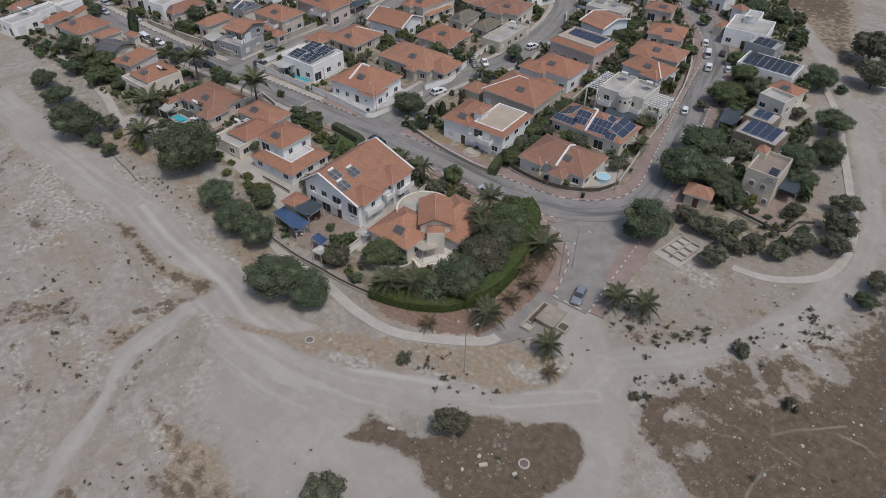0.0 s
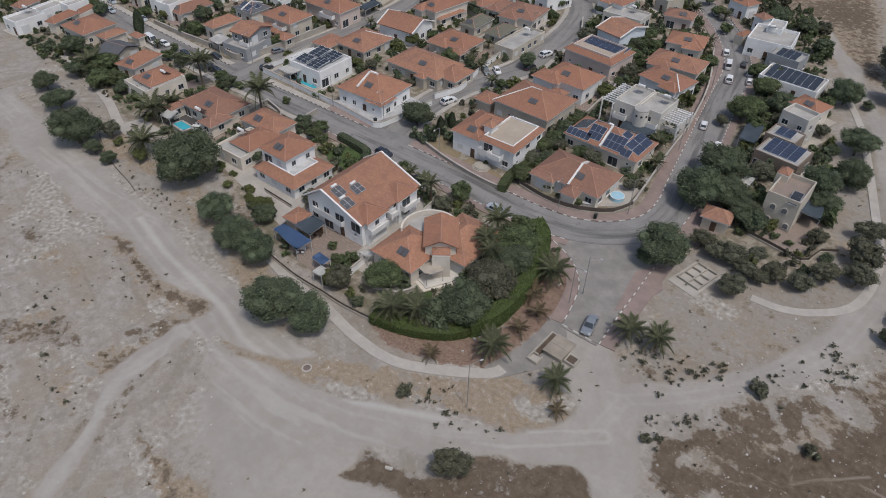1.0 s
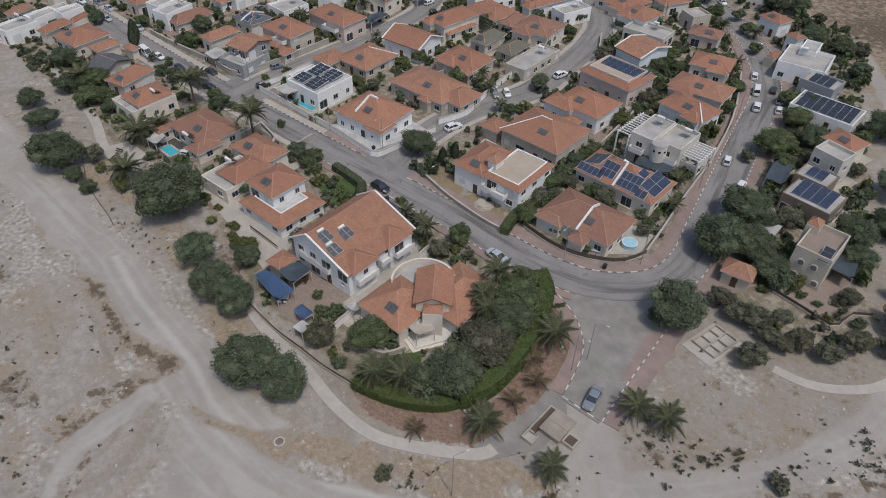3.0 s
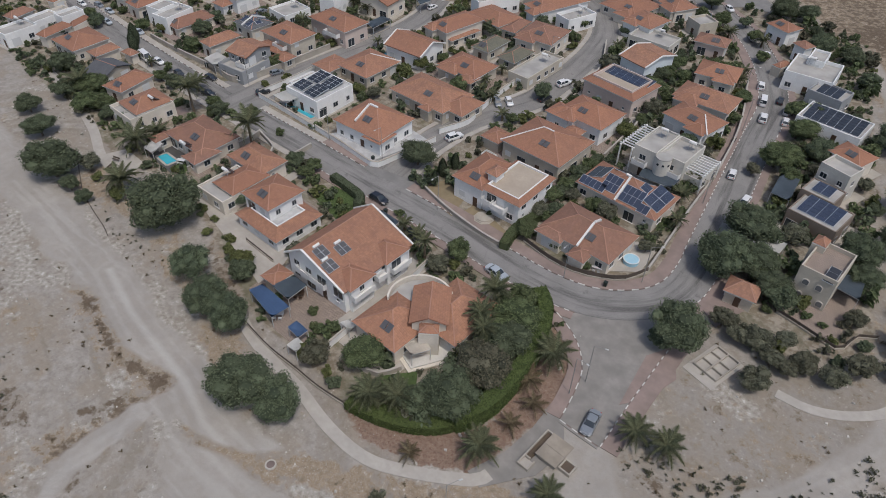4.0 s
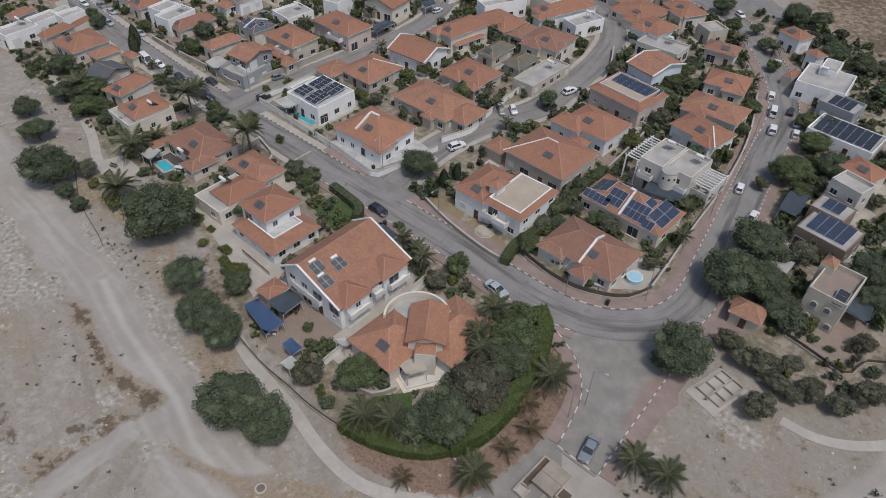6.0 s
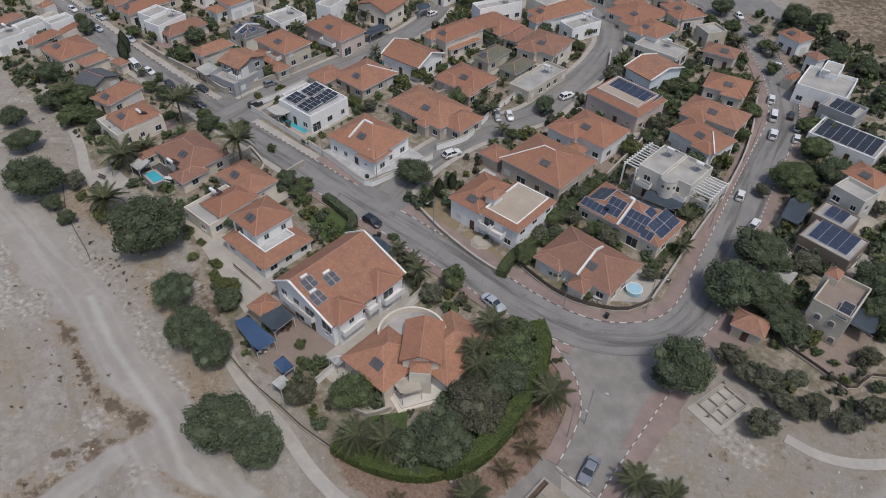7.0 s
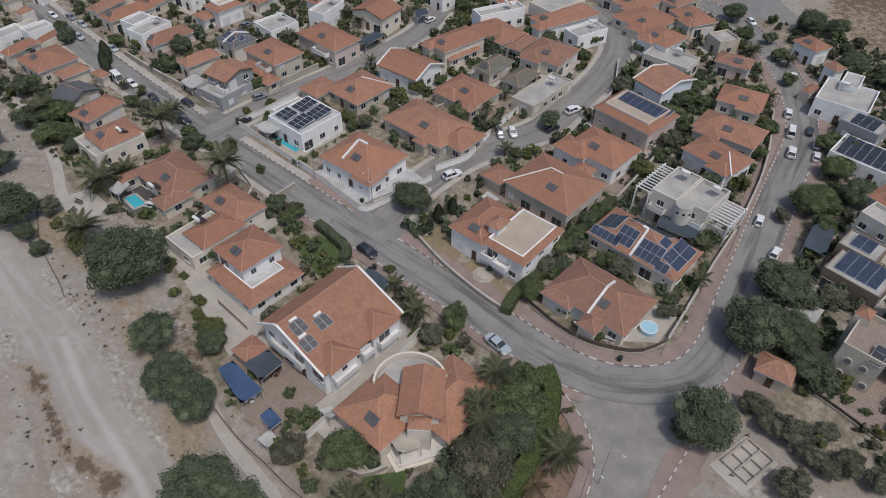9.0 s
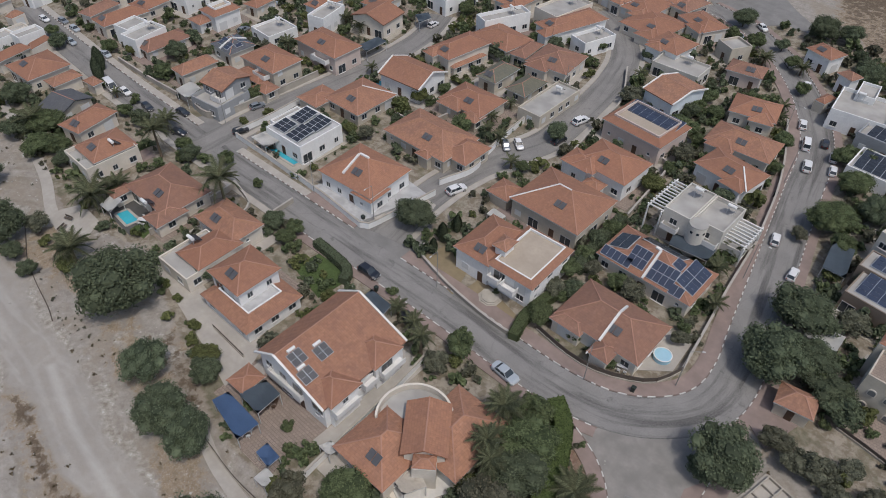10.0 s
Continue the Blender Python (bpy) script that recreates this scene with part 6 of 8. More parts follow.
def dry_palm(x, y, r, h):
    return palm_like(x, y, r, max(0.8, h * 0.6), DRY_FRONDS, "withered young palm with straw-coloured fronds", 13)


def hedge(line, half, height, label, material, seed=3):
    """A clipped hedge along a line, covered with small leaves."""
    rng = np.random.RandomState(seed)
    pts = curve_through(line, 1.0)
    nor = side_lines(pts)
    bm = strip(bmesh.new(), pts, -half * 0.92, half * 0.92, -0.1, height * 0.96)
    core = len(bm.verts)
    bm.verts.index_update()
    verts = [tuple(v.co) for v in bm.verts]
    faces = [tuple(v.index for v in f.verts) for f in bm.faces]
    bm.free()
    for k in range(int(len(pts) * 230 * (half + height))):
        i = rng.randint(len(pts) - 1)
        c = pts[i].lerp(pts[i + 1], rng.rand())
        n = nor[i]
        s = rng.uniform(-1, 1) * (2 * height + 2 * half)
        if abs(s) < half:
            p, up = c + n * s + Vector((0, 0, height)), Vector((0, 0, 1))
        else:
            p, up = c + n * math.copysign(half, s) + Vector((0, 0, rng.rand() * height)), n * math.copysign(1, s)
        p = p + Vector(rng.normal(size=3) * 0.06)
        up = (up + Vector(rng.normal(size=3) * 0.5)).normalized()
        a = up.cross(Vector(rng.normal(size=3))).normalized() * 0.13
        b = up.cross(a) * 0.6
        j = len(verts)
        verts += [tuple(p - a), tuple(p - b), tuple(p + a), tuple(p + b)]
        faces.append((j, j + 1, j + 2, j + 3))
    me = bpy.data.meshes.new("hedge")
    me.from_pydata(verts, [], faces)
    me.materials.append(material)
    return tagged(new("hedge", me), label, "hedge")


# ---- garden walls, canopies, pools ----
def garden_wall(line, height, material, label):
    pts = curve_through(line, 2.0)
    fence = material is wall_dark
    ob = empty("fence" if fence else "garden_wall", pts[0].x, pts[0].y, 0, 0, label, "fence" if fence else "wall")
    local = [p - pts[0] for p in pts]
    if not fence:
        part("wall", strip(bmesh.new(), local, -0.13, 0.13, -0.2, height), material, ob)
        part("coping", strip(bmesh.new(), local, -0.19, 0.19, height, height + 0.07), wall_stone if material is white else paving_tan, ob)
        return ob
    part("plinth", strip(bmesh.new(), local, -0.12, 0.12, -0.2, 0.4), wall_stone, ob, "low stone plinth")
    post = mesh_from("post", boxed(-0.05, -0.05, 0, 0.05, 0.05, height), wall_dark)
    for a, b in zip(local, local[1:]):
        share("post", post, ob, Matrix.Translation(a))
    for k in range(5):
        z = 0.48 + (height - 0.55) * k / 5
        part("slat", strip(bmesh.new(), local, -0.03, 0.03, z, z + (height - 0.55) / 5 * 0.8), material, ob)
    return ob


tarp_blue = plain("blue_tarpaulin", (0.115, 0.195, 0.35), 0.6, 0.8)
tarp_slate = plain("slate_grey_sheet", (0.13, 0.165, 0.20), 0.6, 0.8)
tarp_white = plain("white_canvas", (0.70, 0.69, 0.66), 0.7, 0.9)
water_blue = plain("pool_water", (0.06, 0.42, 0.52), 0.08, 0.85, relief=0.004, spec=0.5)
cover_blue = plain("pale_blue_cover", (0.36, 0.58, 0.70), 0.5, 0.85)
lawn_green = plain("mown_grass", (0.085, 0.125, 0.045), 0.95, 0.7, big=0.5, fine=5)


def centred(pts):
    c = sum((Vector((*p, 0)) for p in pts), Vector()) / len(pts)
    return c, [Vector((*p, 0)) - c for p in pts]


def canopy(pts, z, material, label):
    """A roof sheet on corner posts, slightly sagging in the middle."""
    c, local = centred(pts)
    ob = empty("canopy", c.x, c.y, 0, 0, label, "canopy")
    bm = bmesh.new()
    uv = bm.loops.layers.uv.new("UVMap")
    n = 6
    grid = []
    for i in range(n + 1):
        row = []
        for j in range(n + 1):
            p = local[0].lerp(local[1], i / n).lerp(local[3].lerp(local[2], i / n), j / n)
            sag = 0.18 * math.sin(math.pi * i / n) * math.sin(math.pi * j / n) if material is not red else 0
            row.append(bm.verts.new((p.x, p.y, z - sag)))
        grid.append(row)
    for i in range(n):
        for j in range(n):
            f = bm.faces.new((grid[i][j], grid[i + 1][j], grid[i + 1][j + 1], grid[i][j + 1]))
            for lp in f.loops:
                lp[uv].uv = (lp.vert.co.x, lp.vert.co.y)
    bmesh.ops.solidify(bm, geom=list(bm.faces), thickness=0.06)
    part("sheet", bm, material, ob)
    bm = bmesh.new()
    for a, b in zip(local, local[1:] + local[:1]):
        beam(bm, a * 0.97 + Vector((0, 0, z - 0.2)), b * 0.97 + Vector((0, 0, z - 0.2)), 0.07, 0.08)
    part("frame", bm, frame_metal, ob)
    post = mesh_from("post", boxed(-0.05, -0.05, -0.1, 0.05, 0.05, z - 0.12), frame_metal)
    for p in local:
        share("post", post, ob, Matrix.Translation(p * 0.95))
    return ob


def pool(pts, label):
    c, local = centred(pts)
    ob = empty("pool", c.x, c.y, 0, 0, label, "pool")
    rim = bmesh.new()
    for a, b in zip(local, local[1:] + local[:1]):
        beam(rim, a * 1.04, b * 1.04, 0.45, 0.16)
    part("rim", rim, paving_tan, ob)
    part("water", sheet(bmesh.new(), local, -0.1, 0.115), water_blue, ob, "clear turquoise water")


def round_pool(x, y, r, label):
    ob = empty("pool", x, y, 0, 0, label, "pool")
    bm = bmesh.new()
    tube(bm, (0, 0, 0), (0, 0, 0.85), r, r, 24)
    part("side", bm, cover_blue, ob)
    bm = bmesh.new()
    for k in range(24):
        a, b = 6.2832 * k / 24, 6.2832 * (k + 1) / 24
        beam(bm, (r * math.cos(a), r * math.sin(a), 0.85), (r * math.cos(b), r * math.sin(b), 0.85), 0.14, 0.06)
    part("rim", bm, white_trim, ob)
    bm = bmesh.new()
    tube(bm, (0, 0, 0.855), (0, 0, 0.88), r - 0.08, r - 0.14, 24)
    part("cover", bm, cover_blue, ob, "pale blue cover sheet")


def lawn(pts, label):
    """Grass: a turf bed and many short blades."""
    rng = np.random.RandomState(len(label))
    flat = [tuple(p) for p in pts]
    P = np.array(flat)
    lo, hi = P.min(0), P.max(0)
    n = int((hi - lo).prod() * 60)
    X, Y = rng.uniform(lo[0], hi[0], n), rng.uniform(lo[1], hi[1], n)
    keep = inside(X, Y, flat)
    bm = sheet(bmesh.new(), [Vector((*p, 0)) for p in flat], -0.1, 0.07)
    bm.verts.index_update()
    verts, faces = [tuple(v.co) for v in bm.verts], [tuple(v.index for v in f.verts) for f in bm.faces]
    bm.free()
    for x, y in zip(X[keep], Y[keep]):
        a = rng.rand() * 6.28
        j = len(verts)
        verts += [(x - 0.04 * math.cos(a), y - 0.04 * math.sin(a), 0.06), (x + 0.04 * math.cos(a), y + 0.04 * math.sin(a), 0.06), (x + rng.normal() * 0.05, y + rng.normal() * 0.05, 0.17)]
        faces.append((j, j + 1, j + 2))
    me = bpy.data.meshes.new("lawn")
    me.from_pydata(verts, [], faces)
    me.materials.append(lawn_green)
    return tagged(new("lawn", me), label, "lawn", kind="stuff")


# ---- cars ----
def car_paint(name, colour):
    m = plain(name, colour, 0.28, 0.92, relief=0, spec=0.6)
    m.node_tree.nodes["Principled BSDF"].inputs["Coat Weight"].default_value = 0.5
    return m


paint_white = car_paint("white_car_paint", (0.72, 0.72, 0.72))
paint_silver = car_paint("silver_car_paint", (0.38, 0.42, 0.46))
paint_grey = car_paint("grey_car_paint", (0.20, 0.22, 0.245))
paint_black = car_paint("black_car_paint", (0.018, 0.02, 0.026))
pole_grey = plain("galvanised_pole", (0.26, 0.26, 0.255), 0.55, 0.85)
tyre_rubber = plain("tyre_rubber", (0.02, 0.02, 0.02), 0.9)
lamp_glass = plain("headlamp_glass", (0.6, 0.6, 0.58), 0.2, relief=0)
lamp_red = plain("tail_lamp", (0.35, 0.02, 0.015), 0.3, relief=0)
rim_metal = plain("alloy_rim", (0.45, 0.45, 0.46), 0.35, metal=0.8)
CAR_SHAPES = {  # length, width, belt height, roof height, glass foot and roof spans
    "hatch": (4.2, 1.76, 0.92, 1.50, -1.95, 0.95, -1.45, 0.25),
    "sedan": (4.6, 1.80, 0.90, 1.45, -1.55, 1.05, -0.95, 0.30),
    "van": (5.2, 1.95, 1.15, 2.20, -2.5, 2.0, -2.4, 1.2),
}
CARS = {}


def loft(bm, rings):
    vs = [[bm.verts.new(p) for p in r] for r in rings]
    n = len(vs[0])
    for a, b in zip(vs, vs[1:]):
        for i in range(n):
            bm.faces.new((a[i], a[(i + 1) % n], b[(i + 1) % n], b[i]))
    bm.faces.new(vs[-1])
    bm.faces.new(list(reversed(vs[0])))
    bmesh.ops.recalc_face_normals(bm, faces=bm.faces)
    return bm


def plan_ring(x0, x1, half, z, cut=0.25):
    return [(x0, -half + cut, z), (x0 + cut, -half, z), (x1 - cut, -half, z), (x1, -half + cut, z), (x1, half - cut, z), (x1 - cut, half, z), (x0 + cut, half, z), (x0, half - cut, z)]


def build_car(paint, kind):
    L, W, belt, top, g0, g1, r0, r1 = CAR_SHAPES[kind]
    ob = empty("car", 0, 0, 0, 0, "", "car", "cars along the streets")
    x, w = L / 2, W / 2
    part("body", loft(bmesh.new(), [plan_ring(-x + 0.1, x - 0.15, w - 0.08, 0.22), plan_ring(-x, x, w, 0.45, 0.3), plan_ring(-x + 0.03, x - 0.05, w, 0.7, 0.32), plan_ring(-x + 0.08, x - 0.35, w - 0.06, belt, 0.35)]), paint, ob)
    cabin = part("cabin", loft(bmesh.new(), [plan_ring(g0, g1, w - 0.09, belt - 0.02, 0.12), plan_ring(r0, r1, w - 0.24, top - 0.05, 0.15)]), glass_dark, ob, "dark car windows")
    part("roof", loft(bmesh.new(), [plan_ring(r0 - 0.05, r1 + 0.05, w - 0.21, top - 0.07, 0.15), plan_ring(r0 + 0.1, r1 - 0.12, w - 0.32, top, 0.15)]), paint, ob)
    for s in (-1, 1):
        for a, b in (((g1 - 0.05, belt - 0.03), (r1, top - 0.06)), ((g0 + 0.05, belt - 0.03), (r0, top - 0.06)), (((g0 + g1) / 2 - 0.1, belt - 0.03), ((r0 + r1) / 2, top - 0.06))):
            bm = bmesh.new()
            beam(bm, (a[0], s * (w - 0.095), a[1]), (b[0], s * (w - 0.235), b[1]), 0.07, 0.06)
            part("pillar", bm, paint, ob)
    tyre = bmesh.new()
    tube(tyre, (0, -0.11, 0), (0, 0.11, 0), 0.32, 0.32, 16)
    tyre = mesh_from("wheel", tyre, tyre_rubber)
    rim = bmesh.new()
    tube(rim, (0, -0.125, 0), (0, 0.125, 0), 0.2, 0.2, 12)
    rim = mesh_from("rim", rim, rim_metal)
    for u in (-L * 0.29, L * 0.31):
        for v in (-w + 0.09, w - 0.09):
            wheel = share("wheel", tyre, ob, pose(u, v, 0.32))
            share("rim", rim, wheel, Matrix())
    for v in (-w + 0.3, w - 0.3):
        part("headlight", boxed(x - 0.12, v - 0.16, 0.58, x + 0.01, v + 0.16, 0.70), lamp_glass, ob)
        part("tail_light", boxed(-x - 0.01, v - 0.14, 0.62, -x + 0.1, v + 0.14, 0.76), lamp_red, ob)
    part("number_plate", boxed(x - 0.02, -0.25, 0.40, x + 0.015, 0.25, 0.50), kerb_white, ob)
    return ob


def car(x, y, yaw, paint, kind, size=1.0):
    kind = "sedan" if kind == "pickup" else kind
    tone = {paint_white: "white", paint_silver: "silver", paint_grey: "grey", paint_black: "black"}[paint]
    shape = {"hatch": "hatchback", "sedan": "saloon car", "van": "delivery van"}[kind]
    if (paint, kind) not in CARS:
        ob = CARS[paint, kind] = build_car(paint, kind)
        ob.matrix_basis = pose(x, y, 0.05, 0, 0, yaw)
    else:
        ob = copy_thing(CARS[paint, kind], pose(x, y, 0.05, 0, 0, yaw))
    ob.matrix_basis = pose(x, y, 0.05, 0, 0, yaw) @ Matrix.Diagonal((size, size, size, 1))
    return tagged(ob, f"{tone} {shape} parked on the street")


def street_lamp(x, y, h, arm):
    ob = empty("street_lamp", x, y, 0, arm, "tall grey street lamp with a single arm", "street lamp", "lamps along the streets")
    bm = bmesh.new()
    tube(bm, (0, 0, -0.1), (0, 0, h), 0.075, 0.045, 8)
    part("pole", bm, pole_grey, ob)
    bm = bmesh.new()
    tube(bm, (0, 0, h - 0.05), (1.6, 0, h + 0.25), 0.04, 0.035, 6)
    part("arm", bm, pole_grey, ob)
    part("lamp_head", loft(bmesh.new(), [plan_ring(1.5, 2.0, 0.11, h + 0.18, 0.04), plan_ring(1.54, 1.96, 0.08, h + 0.26, 0.03)]), frame_metal, ob)


# ---- pavements and kerbs ----
def pavement(line, off0, off1, avoid, label, material, near, painted=True):
    """Raised paving along a street, broken where other streets join, with painted kerb stones on its street edge."""
    nor = side_lines(line)
    mid = [p + n * (off0 + off1) / 2 for p, n in zip(line, nor)]
    X, Y = np.array([p.x for p in mid]), np.array([p.y for p in mid])
    ok = np.ones(len(mid), bool)
    for other, half in avoid:
        ok &= far_from(X, Y, [(q.x, q.y) for q in other]) > half
    runs, run = [], []
    for i, good in enumerate(ok):
        if good:
            run.append(i)
        if (not good or i == len(ok) - 1) and run:
            if len(run) > 2:
                runs.append(run)
            run = []
    for run in runs:
        pts, nn = [line[i] for i in run], [nor[i] for i in run]
        ob = new("pavement", mesh_from("pavement", strip(bmesh.new(), pts, off0 + math.copysign(0.16, off1 - off0), off1, -0.2, 0.13), material))
        tagged(ob, label, "pavement", kind="structure")
        edge = [p + n * (off0 + math.copysign(0.08, off1 - off0)) for p, n in zip(pts, nn)]
        edge = curve_through([(p.x, p.y) for p in edge], 0.95)
        rest = {0: bmesh.new(), 1: bmesh.new()}
        for k, (a, b) in enumerate(zip(edge, edge[1:])):
            d = (b - a).length
            at = Matrix.Translation(((a + b) / 2).to_3d()) @ Matrix.Rotation(math.atan2(b.y - a.y, b.x - a.x), 4, "Z")
            if near(a.x, a.y):
                share("kerb_stone", KERB[k % 2], ob, at @ Matrix.Diagonal((d / 0.95, 1, 1, 1)))
            else:
                box(rest[k % 2], -d / 2 + 0.015, -0.08, -0.1, d / 2 - 0.015, 0.08, 0.15, at)
        for k in (0, 1):
            if len(rest[k].verts):
                tagged(part("kerb", rest[k], (kerb_white, kerb_grey)[k] if painted else wall_stone, ob), kind="stuff")
            else:
                rest[k].free()


KERB = [mesh_from("kerb_stone", boxed(-0.46, -0.08, -0.1, 0.46, 0.08, 0.15), m) for m in (kerb_white, kerb_grey)]


def hose(line, label):
    pts = curve_through(line, 0.8)
    bm = bmesh.new()
    for a, b in zip(pts, pts[1:]):
        beam(bm, a - pts[0], b - pts[0], 0.14, 0.12)
    ob = new("hose", mesh_from("hose", bm, wall_dark))
    ob.matrix_basis = Matrix.Translation(pts[0])
    return tagged(ob, label, "hose")


def bench(x, y, yaw):
    ob = empty("bench", x, y, 0.06, yaw, "dark park bench on grey paving", "bench", "benches by the footpath")
    for k in range(3):
        part("slat", boxed(-0.9, -0.25 + 0.17 * k, 0.42, 0.9, -0.11 + 0.17 * k, 0.46), wall_dark, ob)
    part("backrest", boxed(-0.9, 0.27, 0.5, 0.9, 0.31, 0.9), wall_dark, ob)
    for u in (-0.7, 0.7):
        part("leg", boxed(u - 0.04, -0.25, 0, u + 0.04, 0.3, 0.42), frame_metal, ob)


def table_set(x, y, yaw, wood, label):
    """A garden table with two benches or four chairs."""
    ob = empty("garden_table", x, y, 0.06, yaw, label, "table")
    part("tabletop", boxed(-0.9, -0.42, 0.70, 0.9, 0.42, 0.75), wood, ob)
    for u in (-0.75, 0.75):
        for v in (-0.3, 0.3):
            part("leg", boxed(u - 0.04, v - 0.04, 0, u + 0.04, v + 0.04, 0.70), wood, ob)
    for s in (-1, 1):
        for u in (-0.45, 0.45):
            m = pose(x, y, 0.06, 0, 0, yaw) @ pose(u, s * 0.8, 0, 0, 0, 0 if s < 0 else 180)
            ch = empty("garden_chair", 0, 0, 0, 0, "simple garden chair beside a table", "chair", "garden chairs")
            ch.matrix_basis = m
            part("seat", boxed(-0.22, -0.22, 0.42, 0.22, 0.22, 0.46), wood, ch)
            part("backrest", boxed(-0.22, -0.24, 0.46, 0.22, -0.20, 0.88), wood, ch)
            for p in (-0.19, 0.19):
                for q in (-0.19, 0.19):
                    part("leg", boxed(p - 0.02, q - 0.02, 0, p + 0.02, q + 0.02, 0.42), wood, ch)


def wheelie_bin(x, y, yaw):
    ob = empty("wheelie_bin", x, y, 0.13, yaw, "dark green wheeled rubbish bin on the pavement", "bin", "bins along the pavements")
    part("body", loft(bmesh.new(), [plan_ring(-0.25, 0.25, 0.24, 0.05, 0.05), plan_ring(-0.33, 0.33, 0.31, 0.95, 0.06)]), bin_green, ob)
    part("lid", loft(bmesh.new(), [plan_ring(-0.36, 0.36, 0.33, 0.95, 0.06), plan_ring(-0.30, 0.30, 0.28, 1.05, 0.06)]), bin_green, ob)
    for s in (-1, 1):
        bm = bmesh.new()
        tube(bm, (-0.27, s * 0.26 - 0.03, 0.09), (-0.27, s * 0.26 + 0.03, 0.09), 0.09, 0.09, 10)
        part("wheel", bm, tyre_rubber, ob)


bin_green = plain("dark_bin_plastic", (0.03, 0.04, 0.035), 0.5)
chair_white = plain("white_plastic", (0.65, 0.65, 0.64), 0.5)

# trees and palms on the open ground and along the estate's edge
tree(-109.9, 64.6, 6.7, leaf_dark)
tree(-95.2, 59.6, 3.95, leaf_dark)
tree(-86.3, 56.8, 4.12, leaf_dark)
tree(-81.1, 57.1, 3.77, leaf_dark)
tree(-68.7, 50.2, 5.05, leaf_dark)
tree(-63.1, 51.9, 3.90, leaf_dark)
tree(-89.1, 108.6, 3.79, leaf_dark)
tree(-45.7, 68.6, 4.5, leaf_dark)
tree(-48.6, 65.4, 3.0, leaf_dark)
tree(-45.3, 75.2, 4.5, leaf_wine)
tree(-47.8, 86.0, 4.1, leaf_mid)
tree(-49.6, 90.2, 3.0, leaf_mid)
tree(-46.0, 80.9, 4.2, leaf_dark)
palm(-54.4, 61.3, 2.8, 3.2)
palm(-51.1, 63.6, 2.8, 3.2)
palm(-50.7, 81.3, 2.3, 6.1)
palm(-48.9, 79.6, 2.1, 5.7)
tree(-49.8, 76.7, 1.87, leaf_lime)
tree(-60.3, 65.7, 3.43, leaf_mid)
tree(-65.9, 61.3, 2.51, leaf_olive)
shrub(-68.5, 67.2, 1.47, leaf_mid)
palm(-37.8, 65.2, 2.7, 3.1)
dry_palm(-44.5, 59.1, 1.6, 1.5)
dry_palm(-24.9, 62.1, 1.5, 1.2)
palm(-39.2, 84.3, 2.9, 3.4)
dry_palm(-39.7, 78.9, 2.3, 2.1)
dry_palm(-37.3, 71.5, 1.7, 1.6)
dry_palm(-36.9, 76.1, 1.9, 1.8)
palm(-23.6, 81, 2.5, 2.8)
palm(-19.5, 81.8, 2.5, 2.8)
palm(-27.3, 65.6, 2.2, 2.6)
tree(-27.8, 100.7, 4.97, leaf_dark)
tree(-29.4, 131.8, 5.14, leaf_dark)
tree(-29.6, 120.6, 5.21, leaf_dark)
tree(-25.4, 124.1, 4.23, leaf_dark)
tree(-18.9, 119.3, 3.1, leaf_dark)
tree(-23.6, 108.9, 2.3, leaf_olive)
tree(-20.5, 107.6, 2.3, leaf_olive)
tree(-17.9, 107.9, 2.6, leaf_olive)
tree(-14.7, 111.1, 2, leaf_olive)
tree(-14.9, 106.4, 1.9, leaf_olive)
tree(-10.8, 108.2, 2.3, leaf_olive)
tree(-12.5, 105.9, 1.7, leaf_olive)
tree(-15.2, 100.4, 2.6, leaf_olive)
tree(-6.6, 108.8, 2.2, leaf_olive)
tree(-4.2, 113.4, 2.6, leaf_olive)
tree(-8, 123, 1.9, leaf_olive)
tree(-8.6, 130.7, 1.9, leaf_olive)
shrub(-14.1, 119.6, 0.95, leaf_mid)
shrub(-11.5, 119.3, 0.85, leaf_mid)
tree(-29, 98.8, 2.38, leaf_dark)
tree(-33.2, 158.9, 3.79, leaf_mid)
tree(-12.3, 138.4, 4.02, leaf_dark)
tree(-9.5, 132.6, 3.39, leaf_dark)
tree(-23.7, 123, 2.94, leaf_mid)
palm(-134.9, 73, 3.8, 4)
palm(-134.9, 77.9, 2.8, 3.1)
palm(-124.5, 63.8, 3.6, 3.8)
tree(-136.3, 63.5, 2.37, leaf_olive)
shrub(-132, 62.4, 1.29, leaf_lime)
tree(-123.3, 62, 1.82, leaf_lime)
tree(-105.2, 76, 2.09, leaf_dark)
shrub(-108.4, 70.9, 0.86, leaf_lime)
shrub(-104.4, 70.3, 0.95, leaf_lime)
shrub(-102.4, 67.1, 1.15, leaf_lime)
shrub(-97.6, 68.9, 1.20, leaf_lime)
shrub(-107.5, 69.3, 0.86, leaf_mid)
shrub(-105.4, 73.5, 0.63, leaf_lime)
tree(-107.1, 91.7, 2.12, leaf_dark)
tree(-102.4, 90.4, 1.85, leaf_mid)
tree(-103.1, 93, 1.87, leaf_mid)
palm(-116.9, 88.5, 3.7, 8.3)
shrub(-95.5, 67.1, 1.28, leaf_lime)
tree(-91, 66.7, 2.10, leaf_lime)
tree(-88.4, 64.8, 2.34, leaf_dark)
cypress(-82.9, 109.2, 0.97, leaf_dark)
cypress(-82.6, 112.7, 0.89, leaf_dark)
cypress(-82.1, 105.9, 0.76, leaf_dark)
shrub(-87.2, 86.5, 1.48, leaf_lime)
palm(-76.8, 91.8, 1.8, 2.2)
palm(-72.8, 91.1, 1.9, 2.3)
